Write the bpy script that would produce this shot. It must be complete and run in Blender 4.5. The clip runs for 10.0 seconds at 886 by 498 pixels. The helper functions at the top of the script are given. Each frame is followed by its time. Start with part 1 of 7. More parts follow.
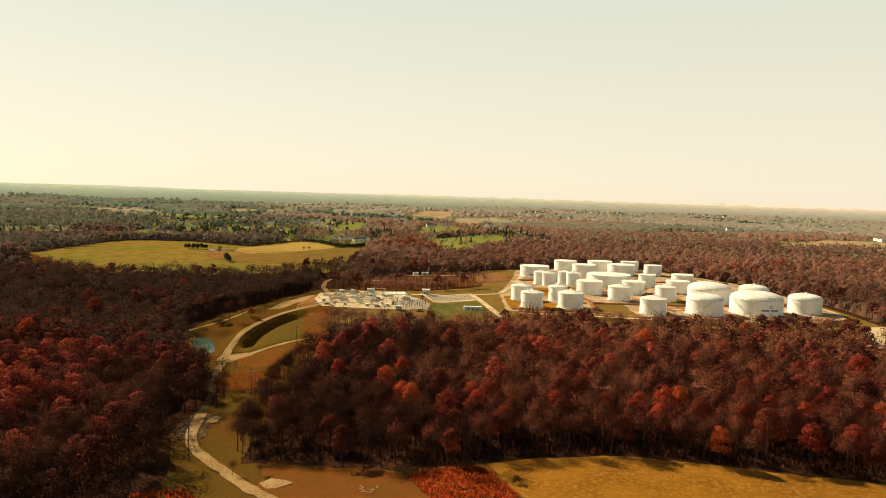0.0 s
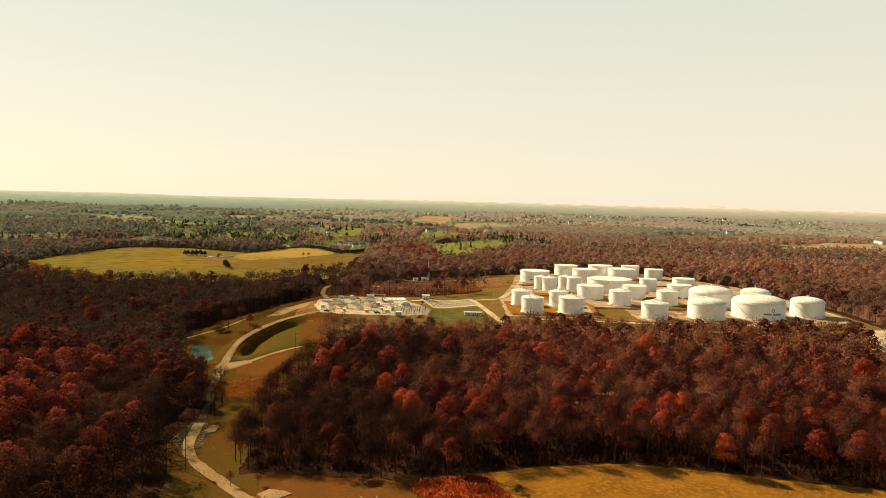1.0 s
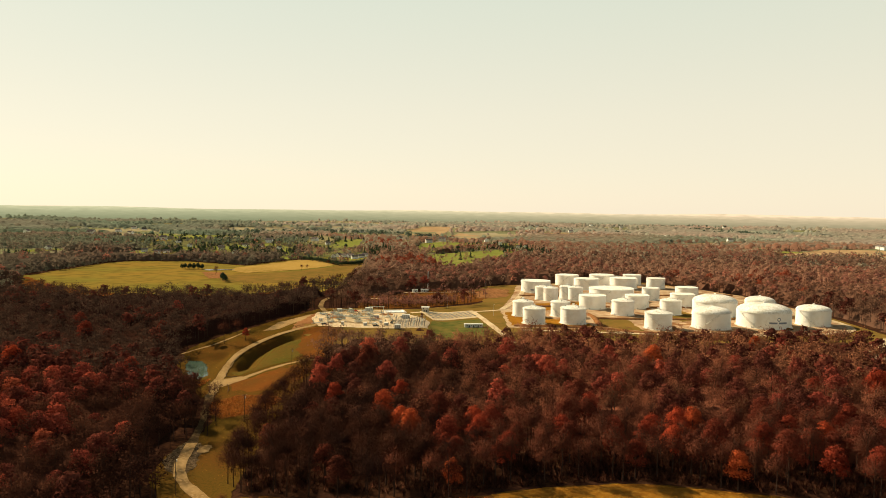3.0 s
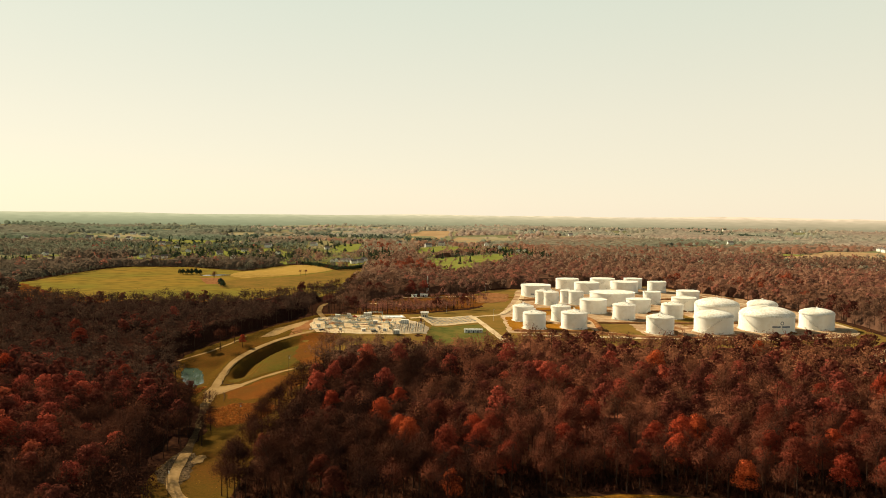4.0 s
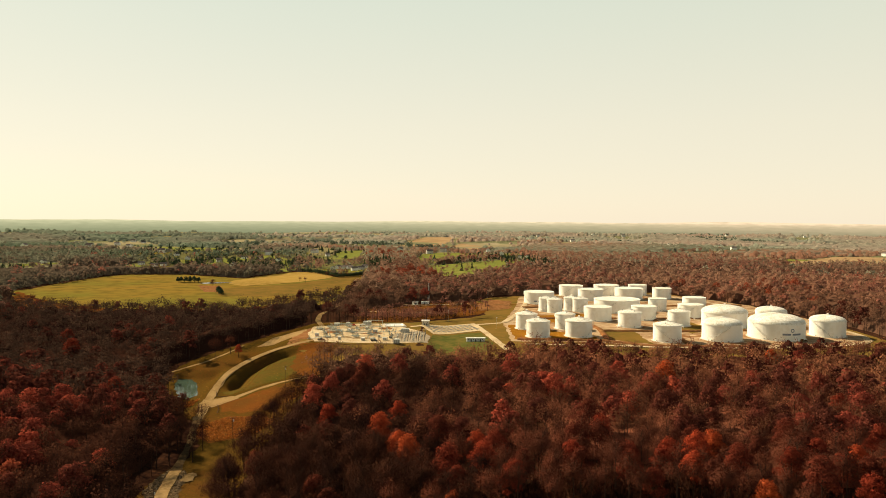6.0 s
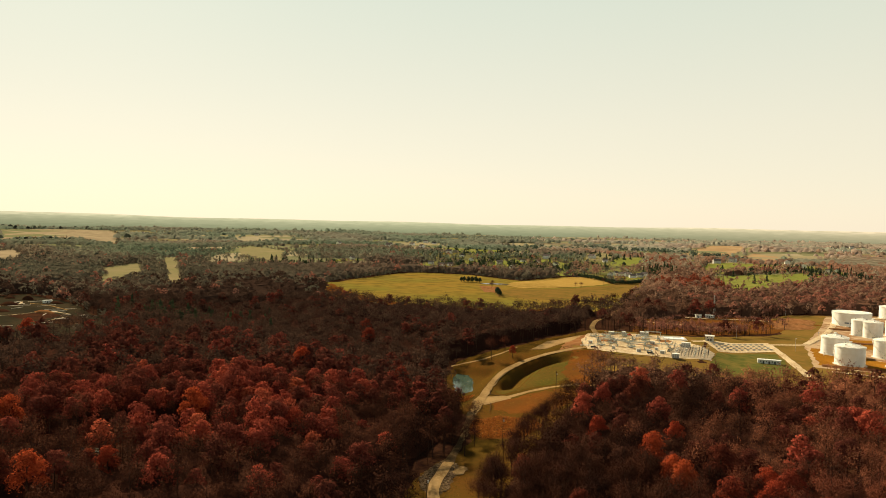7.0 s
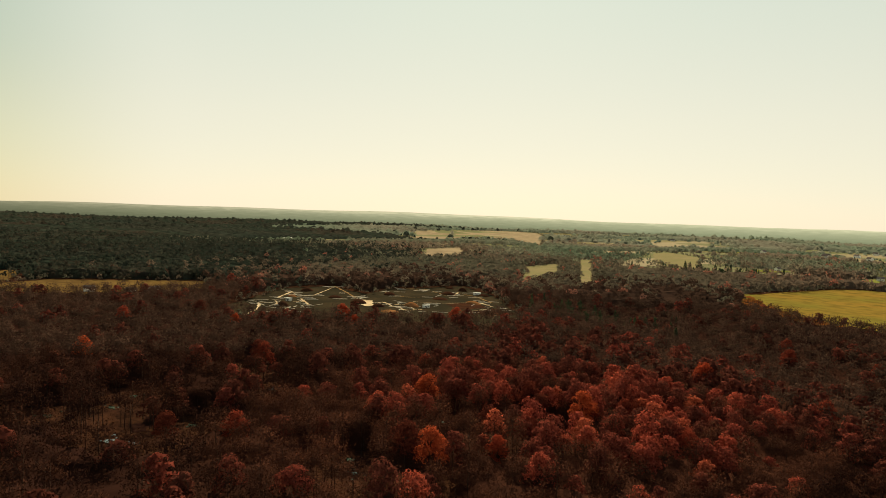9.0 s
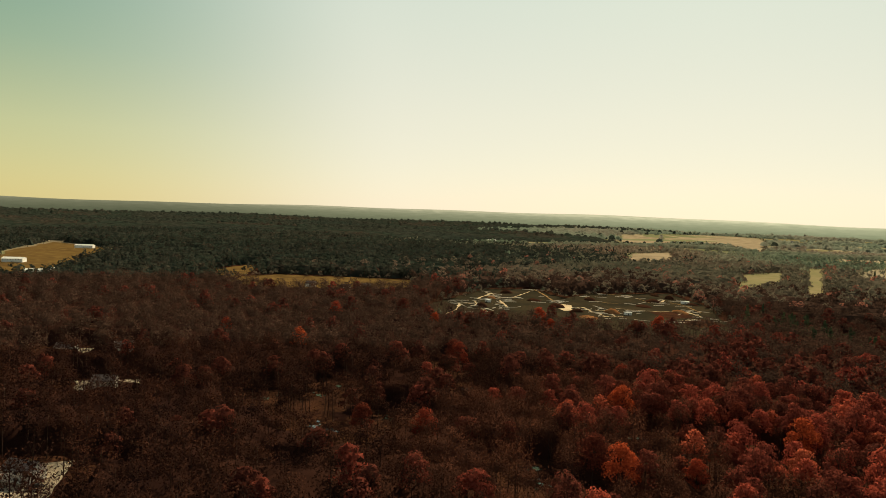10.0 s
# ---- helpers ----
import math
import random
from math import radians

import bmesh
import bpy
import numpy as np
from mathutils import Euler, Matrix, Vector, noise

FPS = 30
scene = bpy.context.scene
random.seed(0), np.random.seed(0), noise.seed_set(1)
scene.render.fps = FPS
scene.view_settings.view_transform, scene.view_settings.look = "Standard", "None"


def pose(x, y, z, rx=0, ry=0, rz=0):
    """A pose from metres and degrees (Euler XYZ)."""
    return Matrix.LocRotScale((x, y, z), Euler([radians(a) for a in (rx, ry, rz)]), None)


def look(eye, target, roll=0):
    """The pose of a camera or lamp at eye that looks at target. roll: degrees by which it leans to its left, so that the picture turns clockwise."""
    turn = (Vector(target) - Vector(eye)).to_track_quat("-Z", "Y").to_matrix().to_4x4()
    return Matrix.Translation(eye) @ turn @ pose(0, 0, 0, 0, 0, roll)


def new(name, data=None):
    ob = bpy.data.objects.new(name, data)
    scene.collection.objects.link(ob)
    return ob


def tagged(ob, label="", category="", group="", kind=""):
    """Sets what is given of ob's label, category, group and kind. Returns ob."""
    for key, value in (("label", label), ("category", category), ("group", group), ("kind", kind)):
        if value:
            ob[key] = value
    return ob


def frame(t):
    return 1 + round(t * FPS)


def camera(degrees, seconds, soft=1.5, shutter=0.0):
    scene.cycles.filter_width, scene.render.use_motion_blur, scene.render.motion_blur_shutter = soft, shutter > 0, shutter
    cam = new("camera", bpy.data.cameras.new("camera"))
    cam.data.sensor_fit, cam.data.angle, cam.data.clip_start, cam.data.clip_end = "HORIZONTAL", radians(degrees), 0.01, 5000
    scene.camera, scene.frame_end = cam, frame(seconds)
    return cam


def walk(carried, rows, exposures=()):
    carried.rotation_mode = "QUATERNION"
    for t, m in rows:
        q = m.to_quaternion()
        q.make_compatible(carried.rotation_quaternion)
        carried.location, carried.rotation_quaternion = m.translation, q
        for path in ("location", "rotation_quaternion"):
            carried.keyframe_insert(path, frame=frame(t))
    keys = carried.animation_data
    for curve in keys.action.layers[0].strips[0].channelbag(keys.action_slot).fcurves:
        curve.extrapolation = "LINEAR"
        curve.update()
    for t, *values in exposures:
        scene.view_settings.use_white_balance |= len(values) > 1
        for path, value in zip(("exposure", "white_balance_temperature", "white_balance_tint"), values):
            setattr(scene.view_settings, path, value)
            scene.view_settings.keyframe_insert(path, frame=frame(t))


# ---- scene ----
from mathutils import geometry

# ---- camera ----
cam = camera(65.1, 10.0, soft=0.78)
# seconds, x, y, z, yaw to the left, pitch, lean to the left
TRACK = [
    (0.0, 0.00, 0.00, 105.00, 0.00, -4.54, 1.88),
    (0.5, 0.04, 1.85, 105.02, -0.01, -4.31, 1.70),
    (1.0, 0.10, 3.80, 104.99, 0.00, -4.12, 1.52),
    (1.5, 0.16, 5.99, 105.01, 0.00, -3.89, 1.35),
    (2.0, 0.27, 8.40, 105.05, 0.02, -3.71, 1.19),
    (2.5, 0.46, 11.15, 105.04, 0.02, -3.50, 1.06),
    (4.0, 1.39, 21.00, 104.98, 0.00, -2.94, 0.67),
    (4.5, 1.68, 24.51, 104.93, -0.02, -2.83, 0.56),
    (5.0, 1.94, 28.12, 104.88, -0.04, -2.66, 0.49),
    (6.1, 1.78, 36.50, 104.55, 0.20, -2.38, 0.43),
    (6.3, 1.72, 38.23, 104.47, 2.17, -2.30, 0.43),
    (6.5, 1.72, 40.04, 104.37, 7.01, -2.25, 0.64),
    (7.0, 1.77, 44.88, 104.09, 22.82, -2.34, 1.29),
    (7.5, 1.73, 50.15, 103.86, 33.51, -2.52, 1.64),
    (8.0, 1.06, 55.15, 103.59, 39.61, -2.59, 1.76),
    (8.5, -0.15, 59.77, 103.34, 47.66, -2.71, 1.87),
    (9.0, -1.79, 64.17, 103.15, 56.31, -2.88, 1.99),
    (9.5, -3.66, 68.44, 103.06, 64.99, -3.06, 2.04),
    (10.0, -5.65, 72.64, 103.06, 73.11, -3.24, 2.12),
]


def aim(x, y, z, yaw, pitch, lean):
    a, b = radians(yaw), radians(pitch)
    ahead = Vector((-math.sin(a) * math.cos(b), math.cos(a) * math.cos(b), math.sin(b)))
    return look((x, y, z), Vector((x, y, z)) + ahead * 100, lean)


walk(cam, [(t, aim(*row)) for t, *row in TRACK], exposures=[(0.0, 0.80, 8250, 4), (6.5, 0.80, 8250, 4), (10.0, 0.68, 7950, 1)])

# ---- light ----
SUN_LEFT, SUN_UP = 52.0, 33.0
world = bpy.data.worlds.new("sky")
scene.world = world
world.use_nodes = True
wn, wl = world.node_tree.nodes, world.node_tree.links
sky = wn.new("ShaderNodeTexSky")
sky.sky_type, sky.sun_disc = "NISHITA", False
sky.sun_elevation, sky.sun_rotation = radians(SUN_UP), radians(-SUN_LEFT)
sky.air_density, sky.dust_density, sky.ozone_density, sky.altitude = 1.0, 0.5, 1.0, 250
wl.new(sky.outputs[0], wn["Background"].inputs[0])
wn["Background"].inputs[1].default_value = 0.010
# thin haze, brightest low in the sky; it thins out towards the west, where the blue shows
def by_height(rows, source):
    ramp = wn.new("ShaderNodeValToRGB")
    while len(ramp.color_ramp.elements) < len(rows):
        ramp.color_ramp.elements.new(0.5)
    for e, (p, c) in zip(ramp.color_ramp.elements, rows):
        e.position, e.color = p, (*c, 1)
    wl.new(source, ramp.inputs[0])
    return ramp.outputs[0]


veil, veil_at, veil_z, veil_sum = wn.new("ShaderNodeBackground"), wn.new("ShaderNodeTexCoord"), wn.new("ShaderNodeSeparateXYZ"), wn.new("ShaderNodeAddShader")
wl.new(veil_at.outputs["Generated"], veil_z.inputs[0])
HAZY = [(0.0, (0.455, 0.430, 0.420)), (0.13, (0.425, 0.425, 0.415)), (0.30, (0.355, 0.405, 0.410)), (0.45, (0.17, 0.215, 0.24)), (0.70, (0.06, 0.08, 0.11)), (1.0, (0.03, 0.045, 0.07))]
CLEARER = [(0.0, (0.340, 0.300, 0.150)), (0.09, (0.270, 0.285, 0.160)), (0.19, (0.140, 0.215, 0.150)), (0.30, (0.045, 0.150, 0.120)), (0.70, (0.03, 0.06, 0.08)), (1.0, (0.03, 0.045, 0.07))]
veil_west, veil_map, veil_mix = wn.new("ShaderNodeVectorMath"), wn.new("ShaderNodeMapRange"), wn.new("ShaderNodeMix")
veil_west.operation = "DOT_PRODUCT"
veil_west.inputs[1].default_value = (-math.sin(radians(120)), math.cos(radians(120)), 0)
wl.new(veil_at.outputs["Generated"], veil_west.inputs[0])
veil_map.interpolation_type = "SMOOTHSTEP"
veil_map.inputs["From Min"].default_value, veil_map.inputs["From Max"].default_value = 0.72, 1.0
wl.new(veil_west.outputs["Value"], veil_map.inputs["Value"])
veil_mix.data_type = "RGBA"
wl.new(veil_map.outputs[0], veil_mix.inputs["Factor"])
wl.new(by_height(HAZY, veil_z.outputs[2]), veil_mix.inputs["A"])
wl.new(by_height(CLEARER, veil_z.outputs[2]), veil_mix.inputs["B"])
wl.new(veil_mix.outputs["Result"], veil.inputs[0])
wl.new(wn["Background"].outputs[0], veil_sum.inputs[0])
wl.new(veil.outputs[0], veil_sum.inputs[1])
wl.new(veil_sum.outputs[0], wn["World Output"].inputs[0])
sun = new("sun", bpy.data.lights.new("sun", "SUN"))
sun.data.energy, sun.data.angle, sun.data.color = 5.0, radians(0.6), (1.0, 0.90, 0.785)
ca, sa, ce, se = math.cos(radians(SUN_LEFT)), math.sin(radians(SUN_LEFT)), math.cos(radians(SUN_UP)), math.sin(radians(SUN_UP))
sun.matrix_world = look((-sa * ce * 3000, ca * ce * 3000, se * 3000), (0, 0, 0))


# ---- materials ----
def material(name, colour, rough=0.8, second=None, scale=1.0, bump=0.0, bump_scale=8.0, metal=0.0, fine=None, fine_scale=20.0, by_object=0.0, specular=0.0):
    """Two-scale noise between colour, second and fine; relief by bump."""
    m = bpy.data.materials.new(name)
    m.use_nodes = True
    n, l = m.node_tree.nodes, m.node_tree.links
    bsdf = n["Principled BSDF"]
    bsdf.inputs["Roughness"].default_value, bsdf.inputs["Metallic"].default_value = rough, metal
    bsdf.inputs["Specular IOR Level"].default_value = specular
    place = n.new("ShaderNodeTexCoord")
    source = place.outputs["Object"]
    last = None
    base = n.new("ShaderNodeRGB")
    base.outputs[0].default_value = (*colour, 1)
    last = base.outputs[0]
    for tint, size, low, high in ((second, scale, 0.40, 0.62), (fine, fine_scale, 0.45, 0.70)):
        if tint is None:
            continue
        tex = n.new("ShaderNodeTexNoise")
        tex.inputs["Scale"].default_value, tex.inputs["Detail"].default_value = size, 5.0
        l.new(source, tex.inputs["Vector"])
        ramp = n.new("ShaderNodeMapRange")
        ramp.inputs["From Min"].default_value, ramp.inputs["From Max"].default_value = low, high
        l.new(tex.outputs["Fac"], ramp.inputs["Value"])
        mix = n.new("ShaderNodeMix")
        mix.data_type = "RGBA"
        l.new(ramp.outputs[0], mix.inputs["Factor"])
        l.new(last, mix.inputs["A"])
        mix.inputs["B"].default_value = (*tint, 1)
        last = mix.outputs["Result"]
    if by_object:
        info = n.new("ShaderNodeObjectInfo")
        span = n.new("ShaderNodeMapRange")
        span.inputs["To Min"].default_value, span.inputs["To Max"].default_value = 1 - by_object, 1 + by_object
        l.new(info.outputs["Random"], span.inputs["Value"])
        hsv = n.new("ShaderNodeHueSaturation")
        l.new(span.outputs[0], hsv.inputs["Value"])
        l.new(last, hsv.inputs["Color"])
        last = hsv.outputs[0]
    l.new(last, bsdf.inputs["Base Color"])
    if bump:
        tex = n.new("ShaderNodeTexNoise")
        tex.inputs["Scale"].default_value, tex.inputs["Detail"].default_value = bump_scale, 6.0
        l.new(source, tex.inputs["Vector"])
        relief = n.new("ShaderNodeBump")
        relief.inputs["Strength"].default_value, relief.inputs["Distance"].default_value = 0.8, bump
        l.new(tex.outputs["Fac"], relief.inputs["Height"])
        l.new(relief.outputs[0], bsdf.inputs["Normal"])
    return m


def foliage(name, ramp_rows, through_light=0.35, by_tint=True, jitter=0.14, vivid=1.0, grain=0.0):
    """Leaf surface: diffuse and translucent, its hue told tree by tree."""
    m = bpy.data.materials.new(name)
    m.use_nodes = True
    n, l = m.node_tree.nodes, m.node_tree.links
    n.remove(n["Principled BSDF"])
    ramp = n.new("ShaderNodeValToRGB")
    while len(ramp.color_ramp.elements) < len(ramp_rows):
        ramp.color_ramp.elements.new(0.5)
    for e, (p, c) in zip(ramp.color_ramp.elements, ramp_rows):
        e.position, e.color = p, (*c, 1)
    if by_tint:
        att = n.new("ShaderNodeAttribute")
        att.attribute_name = "tint"
        l.new(att.outputs["Fac"], ramp.inputs[0])
    else:
        info = n.new("ShaderNodeObjectInfo")
        l.new(info.outputs["Random"], ramp.inputs[0])
    isl = n.new("ShaderNodeNewGeometry")
    span = n.new("ShaderNodeMapRange")
    span.inputs["To Min"].default_value, span.inputs["To Max"].default_value = 1 - jitter, 1 + jitter
    l.new(isl.outputs["Random Per Island"], span.inputs["Value"])
    hsv = n.new("ShaderNodeHueSaturation")
    l.new(ramp.outputs[0], hsv.inputs["Color"])
    hsv.inputs["Saturation"].default_value = vivid
    l.new(span.outputs[0], hsv.inputs["Value"])
    if grain:
        # crowns too far off to stand singly: fine light and dark among them
        place, fleck, wide, times = n.new("ShaderNodeTexCoord"), n.new("ShaderNodeTexNoise"), n.new("ShaderNodeMapRange"), n.new("ShaderNodeMath")
        fleck.inputs["Scale"].default_value, fleck.inputs["Detail"].default_value = 0.045, 5.0
        l.new(place.outputs["Object"], fleck.inputs["Vector"])
        wide.inputs["From Min"].default_value, wide.inputs["From Max"].default_value = 0.36, 0.64
        wide.inputs["To Min"].default_value, wide.inputs["To Max"].default_value = 1 - grain, 1 + grain
        l.new(fleck.outputs["Fac"], wide.inputs["Value"])
        times.operation = "MULTIPLY"
        l.new(wide.outputs[0], times.inputs[0])
        l.new(span.outputs[0], times.inputs[1])
        l.new(times.outputs[0], hsv.inputs["Value"])
    a, b, mix = n.new("ShaderNodeBsdfDiffuse"), n.new("ShaderNodeBsdfTranslucent"), n.new("ShaderNodeMixShader")
    l.new(hsv.outputs[0], a.inputs[0])
    l.new(hsv.outputs[0], b.inputs[0])
    mix.inputs[0].default_value = through_light
    l.new(a.outputs[0], mix.inputs[1])
    l.new(b.outputs[0], mix.inputs[2])
    l.new(mix.outputs[0], n["Material Output"].inputs[0])
    return m


LEAF_ROWS = [(0.0, (0.070, 0.020, 0.013)), (0.35, (0.125, 0.028, 0.017)), (0.65, (0.23, 0.036, 0.020)), (0.85, (0.33, 0.050, 0.023)), (1.0, (0.38, 0.074, 0.027))]
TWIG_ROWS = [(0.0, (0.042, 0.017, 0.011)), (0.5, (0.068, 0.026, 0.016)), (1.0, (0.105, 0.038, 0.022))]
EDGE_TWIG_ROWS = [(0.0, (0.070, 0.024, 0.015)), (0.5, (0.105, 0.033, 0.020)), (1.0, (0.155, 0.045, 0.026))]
# rows for farther woods, lightened towards haze
HAZED_ROWS = [(0.0, (0.21, 0.115, 0.070)), (0.4, (0.26, 0.140, 0.085)), (0.7, (0.30, 0.155, 0.090)), (1.0, (0.34, 0.150, 0.085))]
HAZED_FAR_ROWS = [(0.0, (0.205, 0.215, 0.150)), (0.4, (0.245, 0.218, 0.152)), (0.7, (0.295, 0.222, 0.156)), (1.0, (0.325, 0.210, 0.145))]
